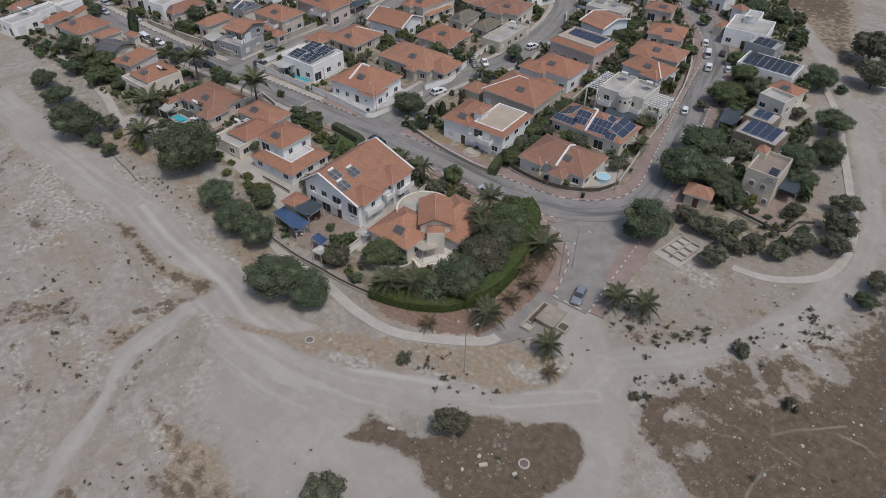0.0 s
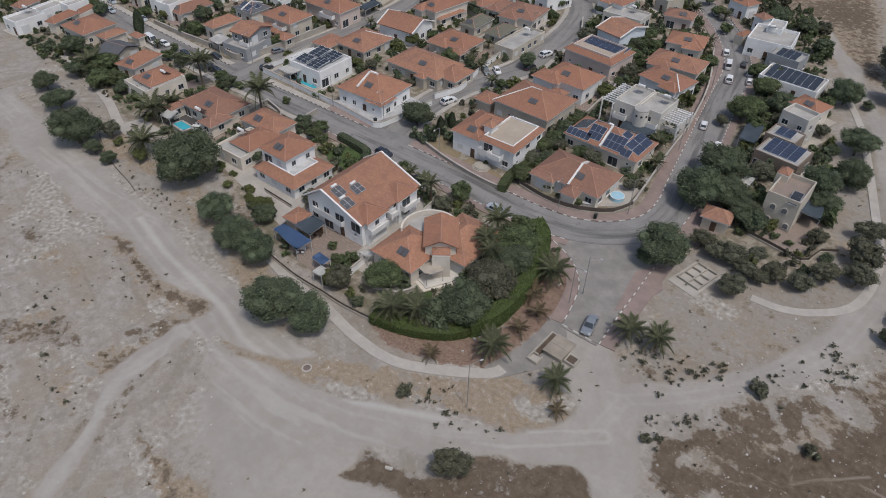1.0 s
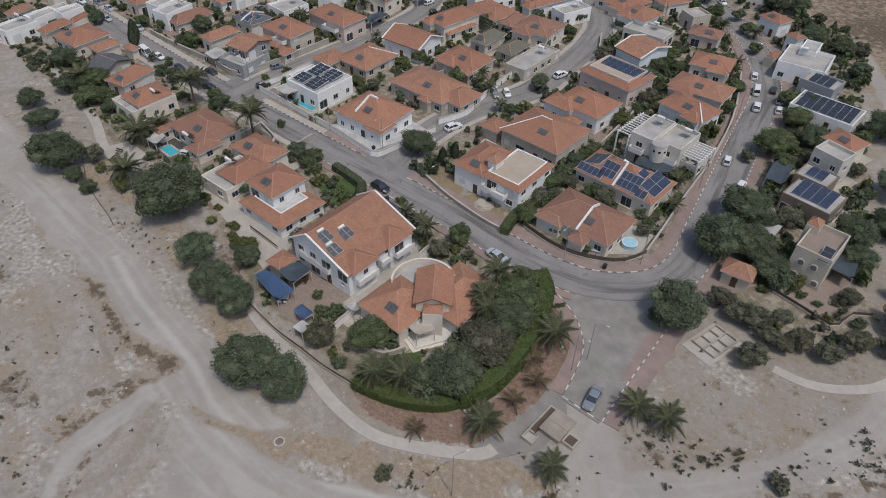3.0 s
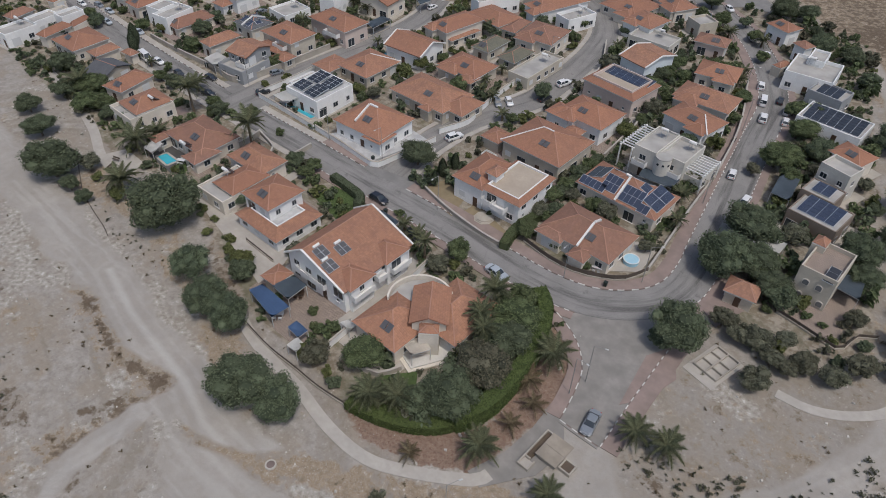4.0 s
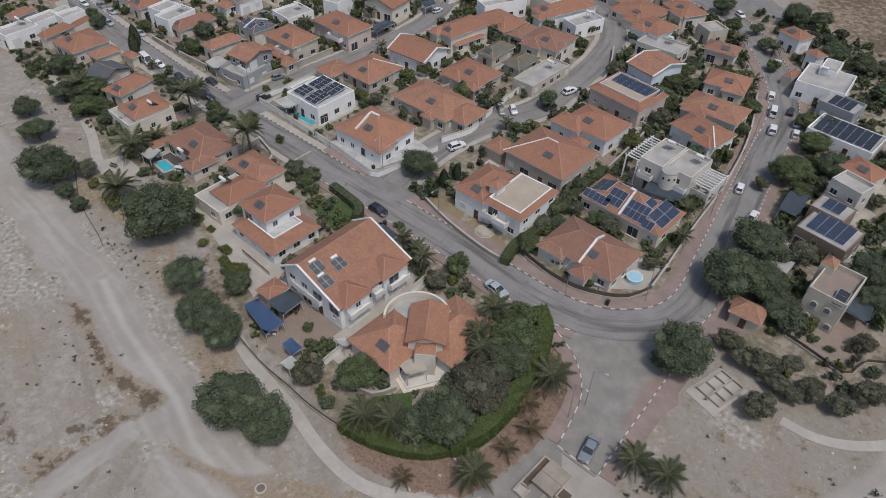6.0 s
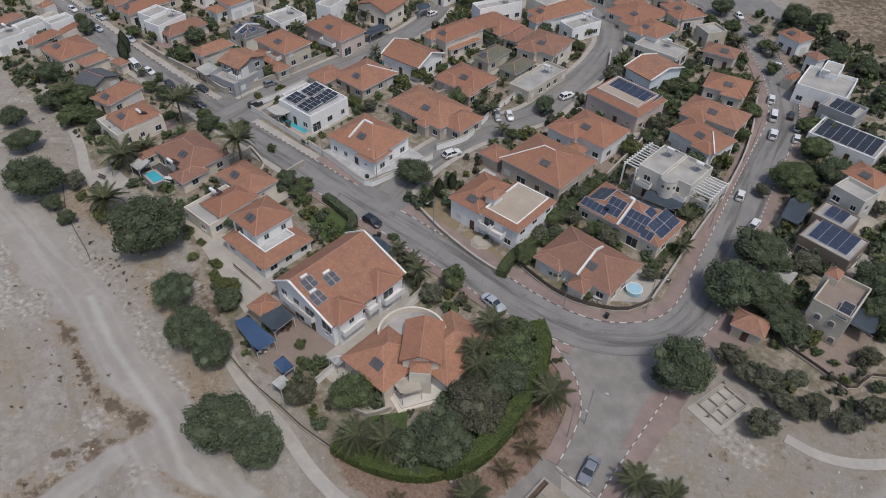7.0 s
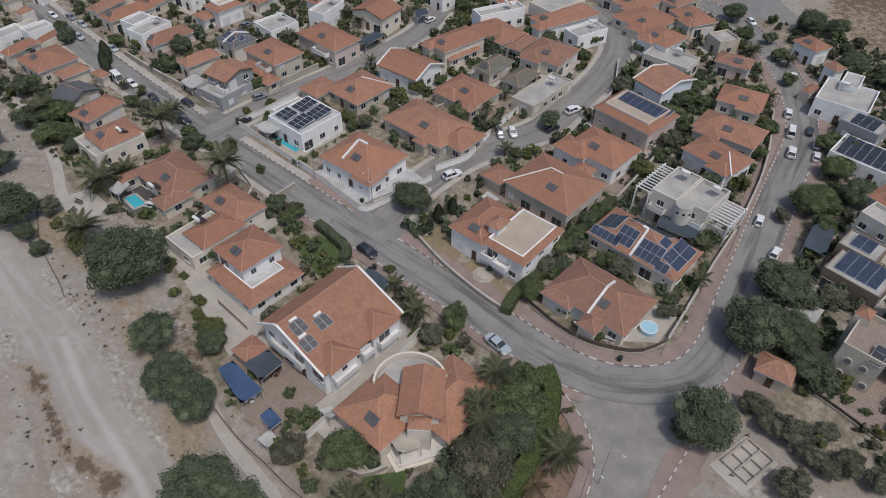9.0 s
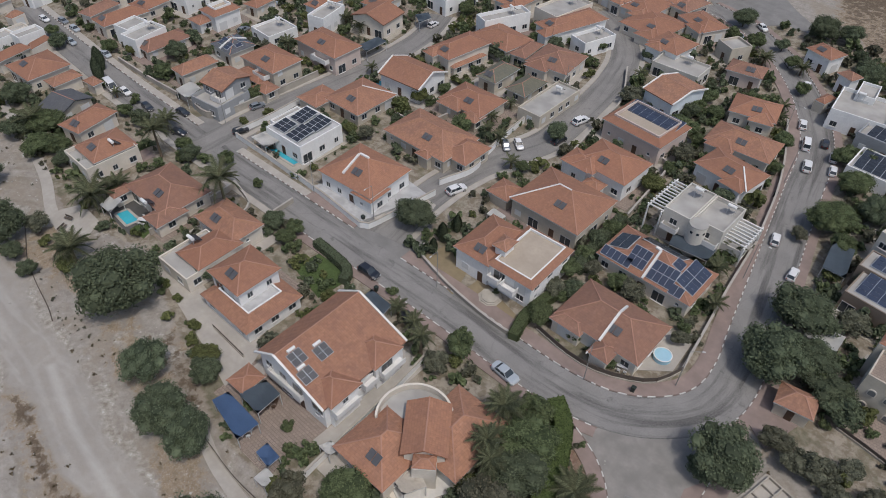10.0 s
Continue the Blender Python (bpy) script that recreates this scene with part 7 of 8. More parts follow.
palm(-68.5, 88.2, 2, 5.3)
shrub(-80.5, 94.3, 1.09, leaf_mid)
tree(-62.2, 117.1, 2.30, leaf_mid)
tree(-59.7, 105.7, 2.33, leaf_mid)
tree(-58.6, 113.4, 2.07, leaf_dark)
tree(-60.9, 112.1, 2.05, leaf_olive)
shrub(-68.2, 105.5, 0.73, leaf_mid)
tree(-65, 92.9, 2.53, leaf_mid)
tree(-65.4, 88.2, 2.16, leaf_olive)
tree(-70.5, 81.3, 1.67, leaf_mid)
shrub(-71.2, 79.1, 1.18, leaf_olive)
palm(-52.3, 86.8, 2.6, 5.9)
tree(-62.7, 146.7, 2.35, leaf_lime)
tree(-51.5, 119.6, 2.35, leaf_olive)
tree(-54.3, 119.9, 1.96, leaf_mid)
palm(-43.6, 133.6, 2.1, 2.5)
palm(-40.5, 126, 2, 2.4)
palm(-43.8, 139.6, 2.1, 2.4)
tree(-41.3, 116.4, 1.57, leaf_olive)
shrub(-47.3, 105.4, 1.44, leaf_mid)
shrub(-53.6, 106.4, 1.44, leaf_mid)
tree(-34.6, 157.7, 3.92, leaf_mid)
tree(-34.3, 171.9, 3.44, leaf_mid)
tree(-28.5, 166.2, 3.36, leaf_dark)
tree(-20.7, 120.3, 3.62, leaf_dark)
tree(-86.1, 148.1, 2.66, leaf_dark)
palm(-97.6, 139.7, 1.7, 2.1)
palm(-93.6, 139, 1.9, 2.3)
tree(-116.5, 139.5, 2.31, leaf_lime)
tree(-115, 145.9, 1.71, leaf_mid)
tree(-115.6, 166.9, 3.18, leaf_dark)
tree(-110.7, 168.2, 2.15, leaf_mid)
shrub(-115.8, 157.6, 1.38, leaf_mid)
palm(-133.1, 140.8, 1.6, 2)
palm(-150, 153.3, 2.3, 2.7)
palm(-156, 153.6, 2.3, 2.6)
tree(-114.5, 180.2, 1.84, leaf_mid)
tree(-100.8, 174.9, 1.59, leaf_mid)
shrub(-120.1, 134.4, 1.54, leaf_mid)
tree(-114.9, 121.5, 1.91, leaf_olive)
tree(-118.7, 120.4, 1.70, leaf_lime)
palm(-102.8, 140.2, 1.2, 1.6)
tree(-100.5, 187.2, 2.17, leaf_mid)
tree(-81.8, 171.1, 3.04, leaf_olive)
tree(-88.7, 192, 2.20, leaf_dark)
palm(-85.4, 181.4, 2, 2.4)
tree(-67.7, 166.8, 3.47, leaf_mid)
tree(-69.7, 183, 2.66, leaf_mid)
tree(-65.3, 178.6, 2.16, leaf_mid)
tree(-79.6, 225.7, 3.55, leaf_dark)
tree(-72.6, 216.6, 2.67, leaf_mid)
palm(-67, 208.3, 2.4, 2.7)
tree(-66.6, 219.4, 2.18, leaf_dark)
tree(-61.6, 232.5, 4.28, leaf_dark)
tree(-55.4, 235.6, 3.58, leaf_dark)
tree(-45.4, 216.5, 3.64, leaf_dark)
tree(-50.3, 227.5, 1.92, leaf_dark)
tree(-61.5, 212.4, 2.28, leaf_mid)
palm(-58.5, 210.5, 2.1, 2.4)
palm(-56.2, 167.5, 2.1, 2.4)
tree(-50, 178.3, 2.32, leaf_mid)
tree(-63.3, 159.4, 2.55, leaf_olive)
shrub(-66.6, 158.5, 1.52, leaf_olive)
tree(-63, 154, 1.73, leaf_mid)
shrub(-65.7, 150, 1.44, leaf_mid)
shrub(-137.6, 107.7, 1.19, leaf_lime)
shrub(-136.2, 113.3, 1.46, leaf_lime)
palm(-139.7, 89.4, 3.2, 7.3)
palm(-147.3, 95.6, 2.8, 3)
tree(-152.7, 92.7, 2.30, leaf_dark)
cypress(-176.2, 96.3, 1.3, leaf_dark)
cypress(-180, 98.7, 1.35, leaf_dark)
palm(-166.2, 94.9, 1.4, 1.7)
tree(-166.2, 106.7, 2.50, leaf_mid)
tree(-172.3, 113.9, 2.93, leaf_dark)
tree(-175.4, 120.8, 2.33, leaf_dark)
tree(-181.2, 107.5, 1.87, leaf_lime)
tree(-186.1, 104.5, 2.10, leaf_mid)
tree(-143.5, 115.8, 2.21, leaf_mid)
palm(-151.1, 131.1, 2.2, 5.5)
tree(-179.1, 79.4, 3.39, leaf_dark)
palm(-166, 77.2, 3.8, 3.9)
tree(-163.5, 78.7, 3.69, leaf_mid)
tree(-166.7, 73.7, 3.16, leaf_dark)
tree(-157.6, 74, 3.29, leaf_mid)
tree(-155.3, 77, 2.64, leaf_mid)
tree(-150.9, 75.7, 2.28, leaf_dark)
tree(-197.5, 86.3, 2.99, leaf_dark)
tree(-196.8, 96.9, 2.59, leaf_dark)
tree(-204.2, 99.3, 1.93, leaf_mid)
tree(-134.5, 92.7, 2.29, leaf_dark)
tree(-128.6, 96.9, 1.84, leaf_mid)
shrub(-136, 91.4, 1.55, leaf_mid)
shrub(-138.6, 84.7, 1.32, leaf_mid)
tree(-146.2, 76.8, 1.94, leaf_dark)
tree(-62.1, 122, 1.79, leaf_mid)
tree(-62.1, 126.4, 2.05, leaf_dark)
tree(-61.9, 130.7, 1.89, leaf_mid)
tree(-59.2, 120, 1.77, leaf_olive)
shrub(-56.2, 125, 1.43, leaf_mid)
shrub(-48.4, 117.8, 1.36, leaf_mid)
shrub(-41.8, 119.2, 1.39, leaf_mid)
palm(-86.7, 133.7, 1.8, 2.2)
tree(-84.5, 134.6, 1.57, leaf_mid)
shrub(-85.9, 130.1, 1.32, leaf_mid)
tree(-71.2, 146.9, 1.65, leaf_mid)
tree(-69, 151.4, 1.70, leaf_mid)
tree(-63.5, 166.8, 1.87, leaf_mid)
tree(-69.7, 174.9, 2.26, leaf_dark)
tree(-69.5, 178.6, 2.02, leaf_mid)
shrub(-98, 132.7, 1.39, leaf_dark)
shrub(-96.3, 135.9, 1.17, leaf_mid)
tree(-55.1, 162, 1.56, leaf_mid)
palm(-55.2, 191.1, 1.9, 2.2)
palm(-54.3, 185.3, 2.1, 2.4)
tree(-48.1, 168.1, 1.91, leaf_mid)
shrub(-114.3, 140.4, 1.53, leaf_mid)
shrub(-116.6, 119.3, 1.43, leaf_mid)
shrub(-118.7, 109.8, 1.18, leaf_mid)
shrub(-125.8, 139.8, 1.34, leaf_mid)
palm(-96.6, 166.5, 1.3, 1.6)
tree(-98.6, 178.9, 1.77, leaf_mid)
palm(-100.1, 151.1, 1.5, 1.9)
palm(-99.6, 143.7, 1.7, 2.1)
tree(-147.4, 115.6, 1.69, leaf_mid)
shrub(-161.5, 123.7, 1.54, leaf_mid)
shrub(-164.5, 117.1, 1.56, leaf_mid)
tree(-183.4, 112.4, 1.73, leaf_mid)
tree(-179.3, 91.7, 2.02, leaf_mid)
shrub(-172.6, 95.4, 1.62, leaf_mid)
tree(-158.3, 92.6, 1.78, leaf_mid)
shrub(-161.4, 96.4, 1.52, leaf_mid)
tree(-138.6, 94.1, 1.83, leaf_mid)
shrub(-132.2, 94.2, 1.51, leaf_mid)
shrub(-118.5, 96.6, 1.16, leaf_mid)
shrub(-99.7, 90.5, 1.41, leaf_mid)
shrub(-105.2, 93.2, 1.47, leaf_olive)
shrub(-85.3, 83.1, 1.46, leaf_mid)
shrub(-72.9, 80.8, 1.36, leaf_mid)
shrub(-71, 84.6, 1.18, leaf_mid)
shrub(-73.4, 67.3, 1.03, leaf_mid)
shrub(-70.5, 65.3, 1.18, leaf_mid)
tree(-62.4, 65.9, 1.60, leaf_mid)
tree(-29.9, 153.7, 2.58, leaf_mid)
tree(-24.3, 147.7, 2.78, leaf_dark)
tree(-34.4, 182.3, 2.75, leaf_mid)
tree(-39.1, 180.8, 2.40, leaf_mid)
tree(-36.8, 152.1, 1.76, leaf_olive)
tree(-55, 202, 2.00, leaf_mid)
tree(-18.1, 180.3, 4.21, leaf_dark)
tree(-10.2, 158.5, 4.49, leaf_dark)
tree(-8, 145.5, 3.86, leaf_dark)
tree(-37.6, 217, 3.15, leaf_dark)
tree(-29.7, 204.7, 3.21, leaf_dark)
shrub(-13.1, 181.3, 1.56, leaf_dark)
tree(-11.6, 203.3, 6.52, leaf_olive)
tree(-8, 188.6, 5.30, leaf_olive)
tree(-0.1, 122, 3.41, leaf_olive)
tree(-0.8, 129.6, 2.98, leaf_olive)
tree(0.6, 116.1, 2.75, leaf_olive)
tree(8, 105.1, 1.98, leaf_dark)
tree(8.8, 110.5, 2.46, leaf_olive)
tree(-30.6, 46, 2.65, leaf_olive)
tree(-36.8, 28.6, 2.92, leaf_olive)
shrub(-43.3, 51.5, 1.31, leaf_olive)
shrub(-13.4, 66.1, 0.88, leaf_olive)
shrub(4.5, 77.5, 1.32, leaf_olive)
shrub(-4.4, 83.2, 1.55, leaf_olive)
tree(-138.9, 57.5, 5.47, leaf_dark)
tree(-155.2, 62.4, 3.54, leaf_dark)
tree(-166.5, 65.2, 3.01, leaf_dark)
tree(-127.1, 57.1, 1.80, leaf_dark)
tree(-132.5, 57.3, 2.18, leaf_dark)
# garden walls and fences
garden_wall([(-84.1, 103.9), (-74.9, 101.5), (-65.6, 100.2), (-60.7, 100.2)], 0.9, wall_stone, "low pale stone garden wall beside red paving")
garden_wall([(-58.9, 104), (-52.7, 103), (-47.9, 103.3), (-43.4, 105.1), (-40.2, 107.6), (-38.4, 111.9)], 1.4, wall_dark, "curved dark slatted garden fence on the corner")
garden_wall([(-38.4, 111.9), (-39.3, 120.6), (-40.6, 132.2), (-41.5, 143.1)], 1.1, wall_stone, "pale stone garden wall along the street")
garden_wall([(-114.5, 103.2), (-105.9, 102.7), (-95.9, 101.8), (-94.5, 102.6), (-93.5, 108.6), (-92.2, 117.6)], 1.3, white, "white rendered wall round a raised yard")
garden_wall([(-93.6, 120.3), (-91.5, 127.7), (-92.9, 134.1), (-94.4, 144), (-95, 154.8), (-96.6, 166.8)], 1.4, white, "white garden wall along the side street")
garden_wall([(-66.3, 63.7), (-66.6, 69.5), (-67, 80.5), (-67.6, 88.8)], 1.4, white, "white rendered wall between two gardens")
garden_wall([(-121.1, 75.6), (-120.7, 83), (-121.1, 91.2), (-121.5, 93.6)], 1.3, wall_stone, "pale stone wall between two gardens")
garden_wall([(-95.5, 70.8), (-87.6, 70.5)], 0.9, wall_dark, "low dark wall beside a paved yard")
garden_wall([(-122, 94), (-114.9, 92.1), (-113.4, 89.3)], 1.1, wall_stone, "stone wall round a dry front garden")
garden_wall([(-134.7, 103.6), (-124.2, 103.4), (-114.8, 103)], 1.2, white, "white wall beside a pool terrace")
garden_wall([(-135.4, 104.2), (-135, 113.3), (-135.9, 128.3)], 1.3, white, "white wall along the side street")
garden_wall([(-152.7, 104.2), (-143.7, 104.6), (-141.7, 117.1), (-141.1, 131.2)], 1.6, wall_stone, "cream stone wall round a corner house")
garden_wall([(-180.6, 103.5), (-167.4, 103.6), (-153.4, 104.4)], 1.2, wall_stone, "stone garden wall along the main street")
garden_wall([(-41.5, 144.1), (-42.6, 150.7), (-44.7, 162.2), (-47.9, 173.9), (-52.9, 188.1)], 1.2, wall_stone, "pale garden wall along the curving street")
garden_wall([(-80.2, 145), (-82.2, 158.5), (-83.3, 169.5), (-90, 183.6)], 1.2, wall_stone, "cream wall beside the side street")
garden_wall([(-79.9, 58.8), (-72.9, 58.1), (-67, 58.2), (-61.9, 58.2), (-56.3, 58.8)], 0.95, wall_dark, "low dark mesh fence along the footpath")
garden_wall([(-18.2, 117.6), (-14.4, 117), (-8.5, 115.9), (-7.4, 117), (-6.5, 120.8), (-4.1, 122.5)], 1.1, wall_dark, "low dark stone wall above the dry slope")
garden_wall([(-55.9, 139.7), (-47.3, 139.8), (-44, 141.8)], 1.3, wall_stone, "stone wall between two villas")
garden_wall([(-62, 136.2), (-63.8, 155.2), (-67.6, 154.2)], 1.3, wall_stone, "pale wall between gardens")
garden_wall([(-115.8, 131.4), (-109.4, 132.4), (-107.8, 138.8)], 1.2, wall_stone, "garden wall between two villas")
garden_wall([(-109.7, 92.1), (-110, 98.2)], 1.0, wall_stone, "low stone garden wall")
garden_wall([(-85.6, 86.6), (-85.6, 90.8)], 1.0, wall_stone, "short stone wall by a driveway")
garden_wall([(-61.1, 64.4), (-57, 65.4), (-55.3, 68.6)], 1.0, wall_stone, "low stone wall round a lawn")
# cars parked along the streets
car(-57.2, 93.9, -6, paint_silver, "sedan")
car(-86.4, 94.8, 0.4, paint_black, "hatch")
car(-89.9, 121, 73.6, paint_white, "hatch")
car(-85.7, 157, 76.4, paint_white, "hatch")
car(-85, 147.9, 80.5, paint_black, "sedan", 0.84)
car(-90.2, 140.9, -38.8, paint_white, "hatch", 0.84)
car(-91.9, 138.8, -42.2, paint_grey, "hatch", 0.84)
car(-29.3, 79.2, -80, paint_grey, "sedan", 0.96)
car(-39.5, 148.9, 102.9, paint_white, "hatch", 0.84)
car(-43.4, 174.4, 104.8, paint_white, "hatch", 1.00)
car(-46.4, 181.8, 107.3, paint_white, "van", 0.84)
car(-49.7, 188.8, 107.2, paint_white, "hatch", 0.93)
car(-39, 176.4, 103.4, paint_white, "hatch", 0.84)
car(-40.5, 181.1, 102.8, paint_white, "hatch", 0.84)
car(-43.5, 185, 103.3, paint_black, "hatch", 0.84)
car(-55.2, 205.7, 103.1, paint_white, "hatch", 0.97)
car(-62.2, 213.4, -47.7, paint_white, "hatch", 0.84)
car(-33.9, 142.4, 91.7, paint_white, "hatch", 0.84)
car(-170.5, 95.9, -7, paint_white, "van", 0.94)
car(-166.4, 97, -0.3, paint_white, "hatch", 0.84)
car(-157.3, 97, -4.3, paint_black, "hatch", 0.84)
car(-150, 101, 6.3, paint_black, "hatch", 0.84)
car(-144.1, 96.2, 19.5, paint_black, "hatch", 0.84)
car(-185.1, 102.7, -0.5, paint_silver, "hatch", 0.84)
car(-196.9, 100.1, 0, paint_silver, "hatch", 0.84)
car(-209, 104.2, 0.3, paint_grey, "hatch", 0.84)
car(-202.9, 104.1, 0.3, paint_silver, "hatch", 0.84)
car(-213.5, 101.4, 1.8, paint_white, "hatch", 0.84)
car(-139.1, 168.7, 90.3, paint_white, "hatch", 0.84)
car(-135.4, 105.2, 68.8, paint_black, "hatch", 0.84)
car(-140.6, 113.4, 77.7, paint_grey, "hatch", 0.84)
car(-178.5, 147.7, 79.6, paint_silver, "hatch", 0.84)
car(-77.4, 218.8, -33.9, paint_silver, "hatch", 0.84)
car(-74.2, 91.6, -17.6, paint_black, "hatch")
car(-172.1, 133.1, 96.8, paint_grey, "hatch", 0.84)
car(-75, 227.7, -37.5, paint_white, "hatch", 0.86)
# street lamps
street_lamp(-37.9, 109.1, 8, 33.1)
street_lamp(-48.3, 101, 8, -86.9)
street_lamp(-39.8, 136.3, 8, 4.5)
street_lamp(-95.4, 104.7, 8, -86.4)
street_lamp(-108.9, 102.3, 8, -86.2)
street_lamp(-76.2, 100.3, 8, -86.6)
street_lamp(-35.1, 55.3, 9, 61.8)
street_lamp(-33.8, 85.1, 8, 16.3)
street_lamp(-51.2, 181.6, 8, -6.9)
street_lamp(-44.9, 166.7, 8, -6.6)
street_lamp(-140.6, 105.1, 8, -85.8)
street_lamp(-95.1, 164.8, 7, -6.4)
street_lamp(-34.4, 81.7, 8, -4.9)
# pools, patios, lawns
pool([(-130.6, 74.3), (-126.3, 74), (-126, 76.4), (-130.1, 76.5)], "small rectangular turquoise pool beside a dark deck")
pool([(-127.9, 105.2), (-118.6, 105.3), (-118.7, 107.9), (-127.8, 107.7)], "long rectangular turquoise pool beside a white villa")
pool([(-130.8, 137.4), (-127.3, 138), (-127.4, 140.2), (-130.7, 139.5)], "small pool behind a hipped house")
round_pool(-41.8, 112.2, 1.35, "round above-ground pool with a pale blue cover")
round_pool(-52.9, 168.8, 1.3, "small round blue garden pool")
patio([(-83.8, 71.9), (-76.1, 61), (-69.9, 61), (-69.5, 73.3), (-73.6, 72.6)], terrace_tile, 0.05, "brick-tiled yard beside the villa")
patio([(-110.8, 103), (-96.5, 102.7), (-93, 116.3), (-103.6, 117.5)], yard_white, 0.5, "raised white stone yard")
patio([(-46.3, 105.4), (-39.4, 111.1), (-39.8, 120), (-45.3, 116.6)], paving_tan, 0.05, "pale paved pool terrace")
patio([(-132, 73.5), (-123.7, 73.1), (-124.3, 80.7), (-133, 80.2)], asphalt, 0.05, "dark paved pool deck")
patio([(-131.3, 106.7), (-116.8, 107.2), (-117.4, 116.6), (-132.4, 114.2)], yard_white, 0.05, "white paved pool terrace")
patio([(-102.1, 115.9), (-90.1, 115.5), (-89.3, 113.1), (-92.7, 107.9)], paving_tan, 0.05, "pale paved driveway")
patio([(-72.5, 102.9), (-61.2, 101.6), (-59.8, 103.3), (-72.1, 106.7)], dry_lawn, 0.05, "dry front lawn with a pale path")
patio([(-82.7, 102.3), (-73.1, 100.7), (-74.7, 106.1), (-81.6, 109)], dry_lawn, 0.05, "dry brownish lawn behind a low wall")
patio([(-115, 72.5), (-106.2, 70.3), (-96.3, 68.3), (-85.4, 65.6), (-85.6, 70.2), (-87.4, 74.7), (-96.4, 74), (-106.4, 75.1), (-109.9, 73.7)], paving_tan, 0.05, "pale gravel yard with round shrubs")
patio([(-139, 68.1), (-135, 65.6), (-128.3, 67.8), (-131, 71.4), (-137.5, 71.7)], paving_tan, 0.06, "paved resting place beside the footpath")
patio([(-27.2, 99.8), (-29.5, 95.4), (-28, 84.8), (-25.5, 88.3), (-24, 94.4)], paving_red, 0.06, "reddish paving beside the street end")
patio([(-28.6, 111.1), (-27.1, 119.5), (-22.1, 114.7), (-24.2, 107.9)], paving_red, 0.085, "red paved yard beside a small building")
patio([(-16.4, 117.6), (-8.9, 117), (-8.5, 130.1), (-13.2, 132.6)], terrace_tile, 0.05, "reddish paved garden terrace")
patio([(-93.9, 235.8), (-82.2, 224.1), (-71.2, 234.5), (-59.3, 234.2), (-72.4, 245.5), (-77.8, 251.3)], asphalt_worn, 0.03, "grey paved lot at the street bend")
lawn([(-97, 87.4), (-88.5, 85.6), (-87.8, 92.3), (-96, 92.8)], "bright green lawn beside a clipped hedge")
lawn([(-53.5, 125.6), (-41, 125.1), (-40.9, 127.3), (-52, 128.7)], "narrow green artificial lawn beside a villa")
lawn([(-57, 65.4), (-54.1, 64.2), (-50.8, 66.8), (-53.3, 70)], "small green lawn in front of a terrace")
lawn([(-125, 73.8), (-121.2, 74.3), (-123, 78.8), (-125.8, 79.3)], "small lawn beside a pool")
# clipped hedges
hedge([(-97.9, 93.5), (-93.6, 93.2), (-89.1, 92.5), (-87.7, 90.3)], 0.75, 1.5, "clipped dark green hedge beside the street", leaf_dark)
hedge([(-145.6, 83), (-145.3, 87.1), (-145.4, 90.4)], 0.6, 1.2, "low clipped hedge before a house", leaf_mid)
hedge([(-60.3, 99.8), (-61.4, 104.9), (-60.7, 112.1)], 0.8, 1.6, "dense garden hedge between two villas", leaf_mid)
hedge([(-61.1, 118.5), (-62.1, 127), (-62.3, 134.8)], 0.9, 1.8, "tall green hedge between gardens", leaf_dark)
hose([(-141.3, 62.9), (-134.6, 60.1), (-130.3, 58.4), (-124.3, 57), (-118.2, 55.9), (-114.8, 55)], "black hose lying on dry ground")
bench(-135.1, 68, 16.2)
bench(-133.4, 66.1, 113.1)
# garden furniture and bins
table_set(-78.2, 68.3, 39, door_wood, "dark wooden garden table under a canopy")
table_set(-77.1, 63.2, 39, chair_white, "white garden table beside a blue canopy")
table_set(-64.2, 107.5, 15.9, frame_metal, "metal garden table on a paved terrace")
table_set(-45.1, 106.5, 16, chair_white, "white garden table on a pool terrace")
table_set(-124.9, 76.6, 27.2, chair_white, "white garden table beside a pool")
table_set(-98, 111.6, 4.9, chair_white, "white table on a raised yard")
table_set(-100, 106.4, 50.3, chair_white, "white table among building debris")
wheelie_bin(-44.7, 139, 83.2)
wheelie_bin(-41.9, 127.6, 83.1)
wheelie_bin(-42, 104, 5.1)
wheelie_bin(-82.7, 92.9, -5.1)
wheelie_bin(-96.8, 103.4, -5.2)
wheelie_bin(-44.5, 161.1, 83.2)
wheelie_bin(-156, 103.8, -5.1)
# canopies, awnings and sheds
canopy([(-83, 62.4), (-75.6, 61.1), (-75.4, 64.4), (-82.5, 64.7)], 2.6, tarp_blue, "blue tarpaulin canopy on thin posts")
canopy([(-81, 65.4), (-76.7, 65.2), (-76.9, 69.2), (-80.2, 69.3)], 2.7, tarp_slate, "slate-blue canopy over garden seating")
canopy([(-57.0, 70.6), (-54.4, 69.9), (-53.0, 72.6), (-55.6, 73.9)], 3.0, cream, "pale fabric awning over the entrance steps")
canopy([(-69.9, 59.3), (-67.9, 59.4), (-68.1, 61.2), (-69.9, 61.3)], 2.3, tarp_white, "white garden canopy beside a green tent")
canopy([(-72.6, 61.7), (-69.8, 61.4), (-69.8, 63.3), (-72.6, 63.5)], 2.2, tarp_blue, "small blue shade sail")
canopy([(-67.4, 67.7), (-65.4, 67.6), (-65, 69.4), (-66.7, 69.2)], 2.2, tarp_white, "white awning at a garden gate")
canopy([(-81.6, 87.3), (-76.6, 87.3), (-77.2, 90.9), (-81.9, 91.2)], 2.5, tarp_slate, "dark grey carport roof on posts")
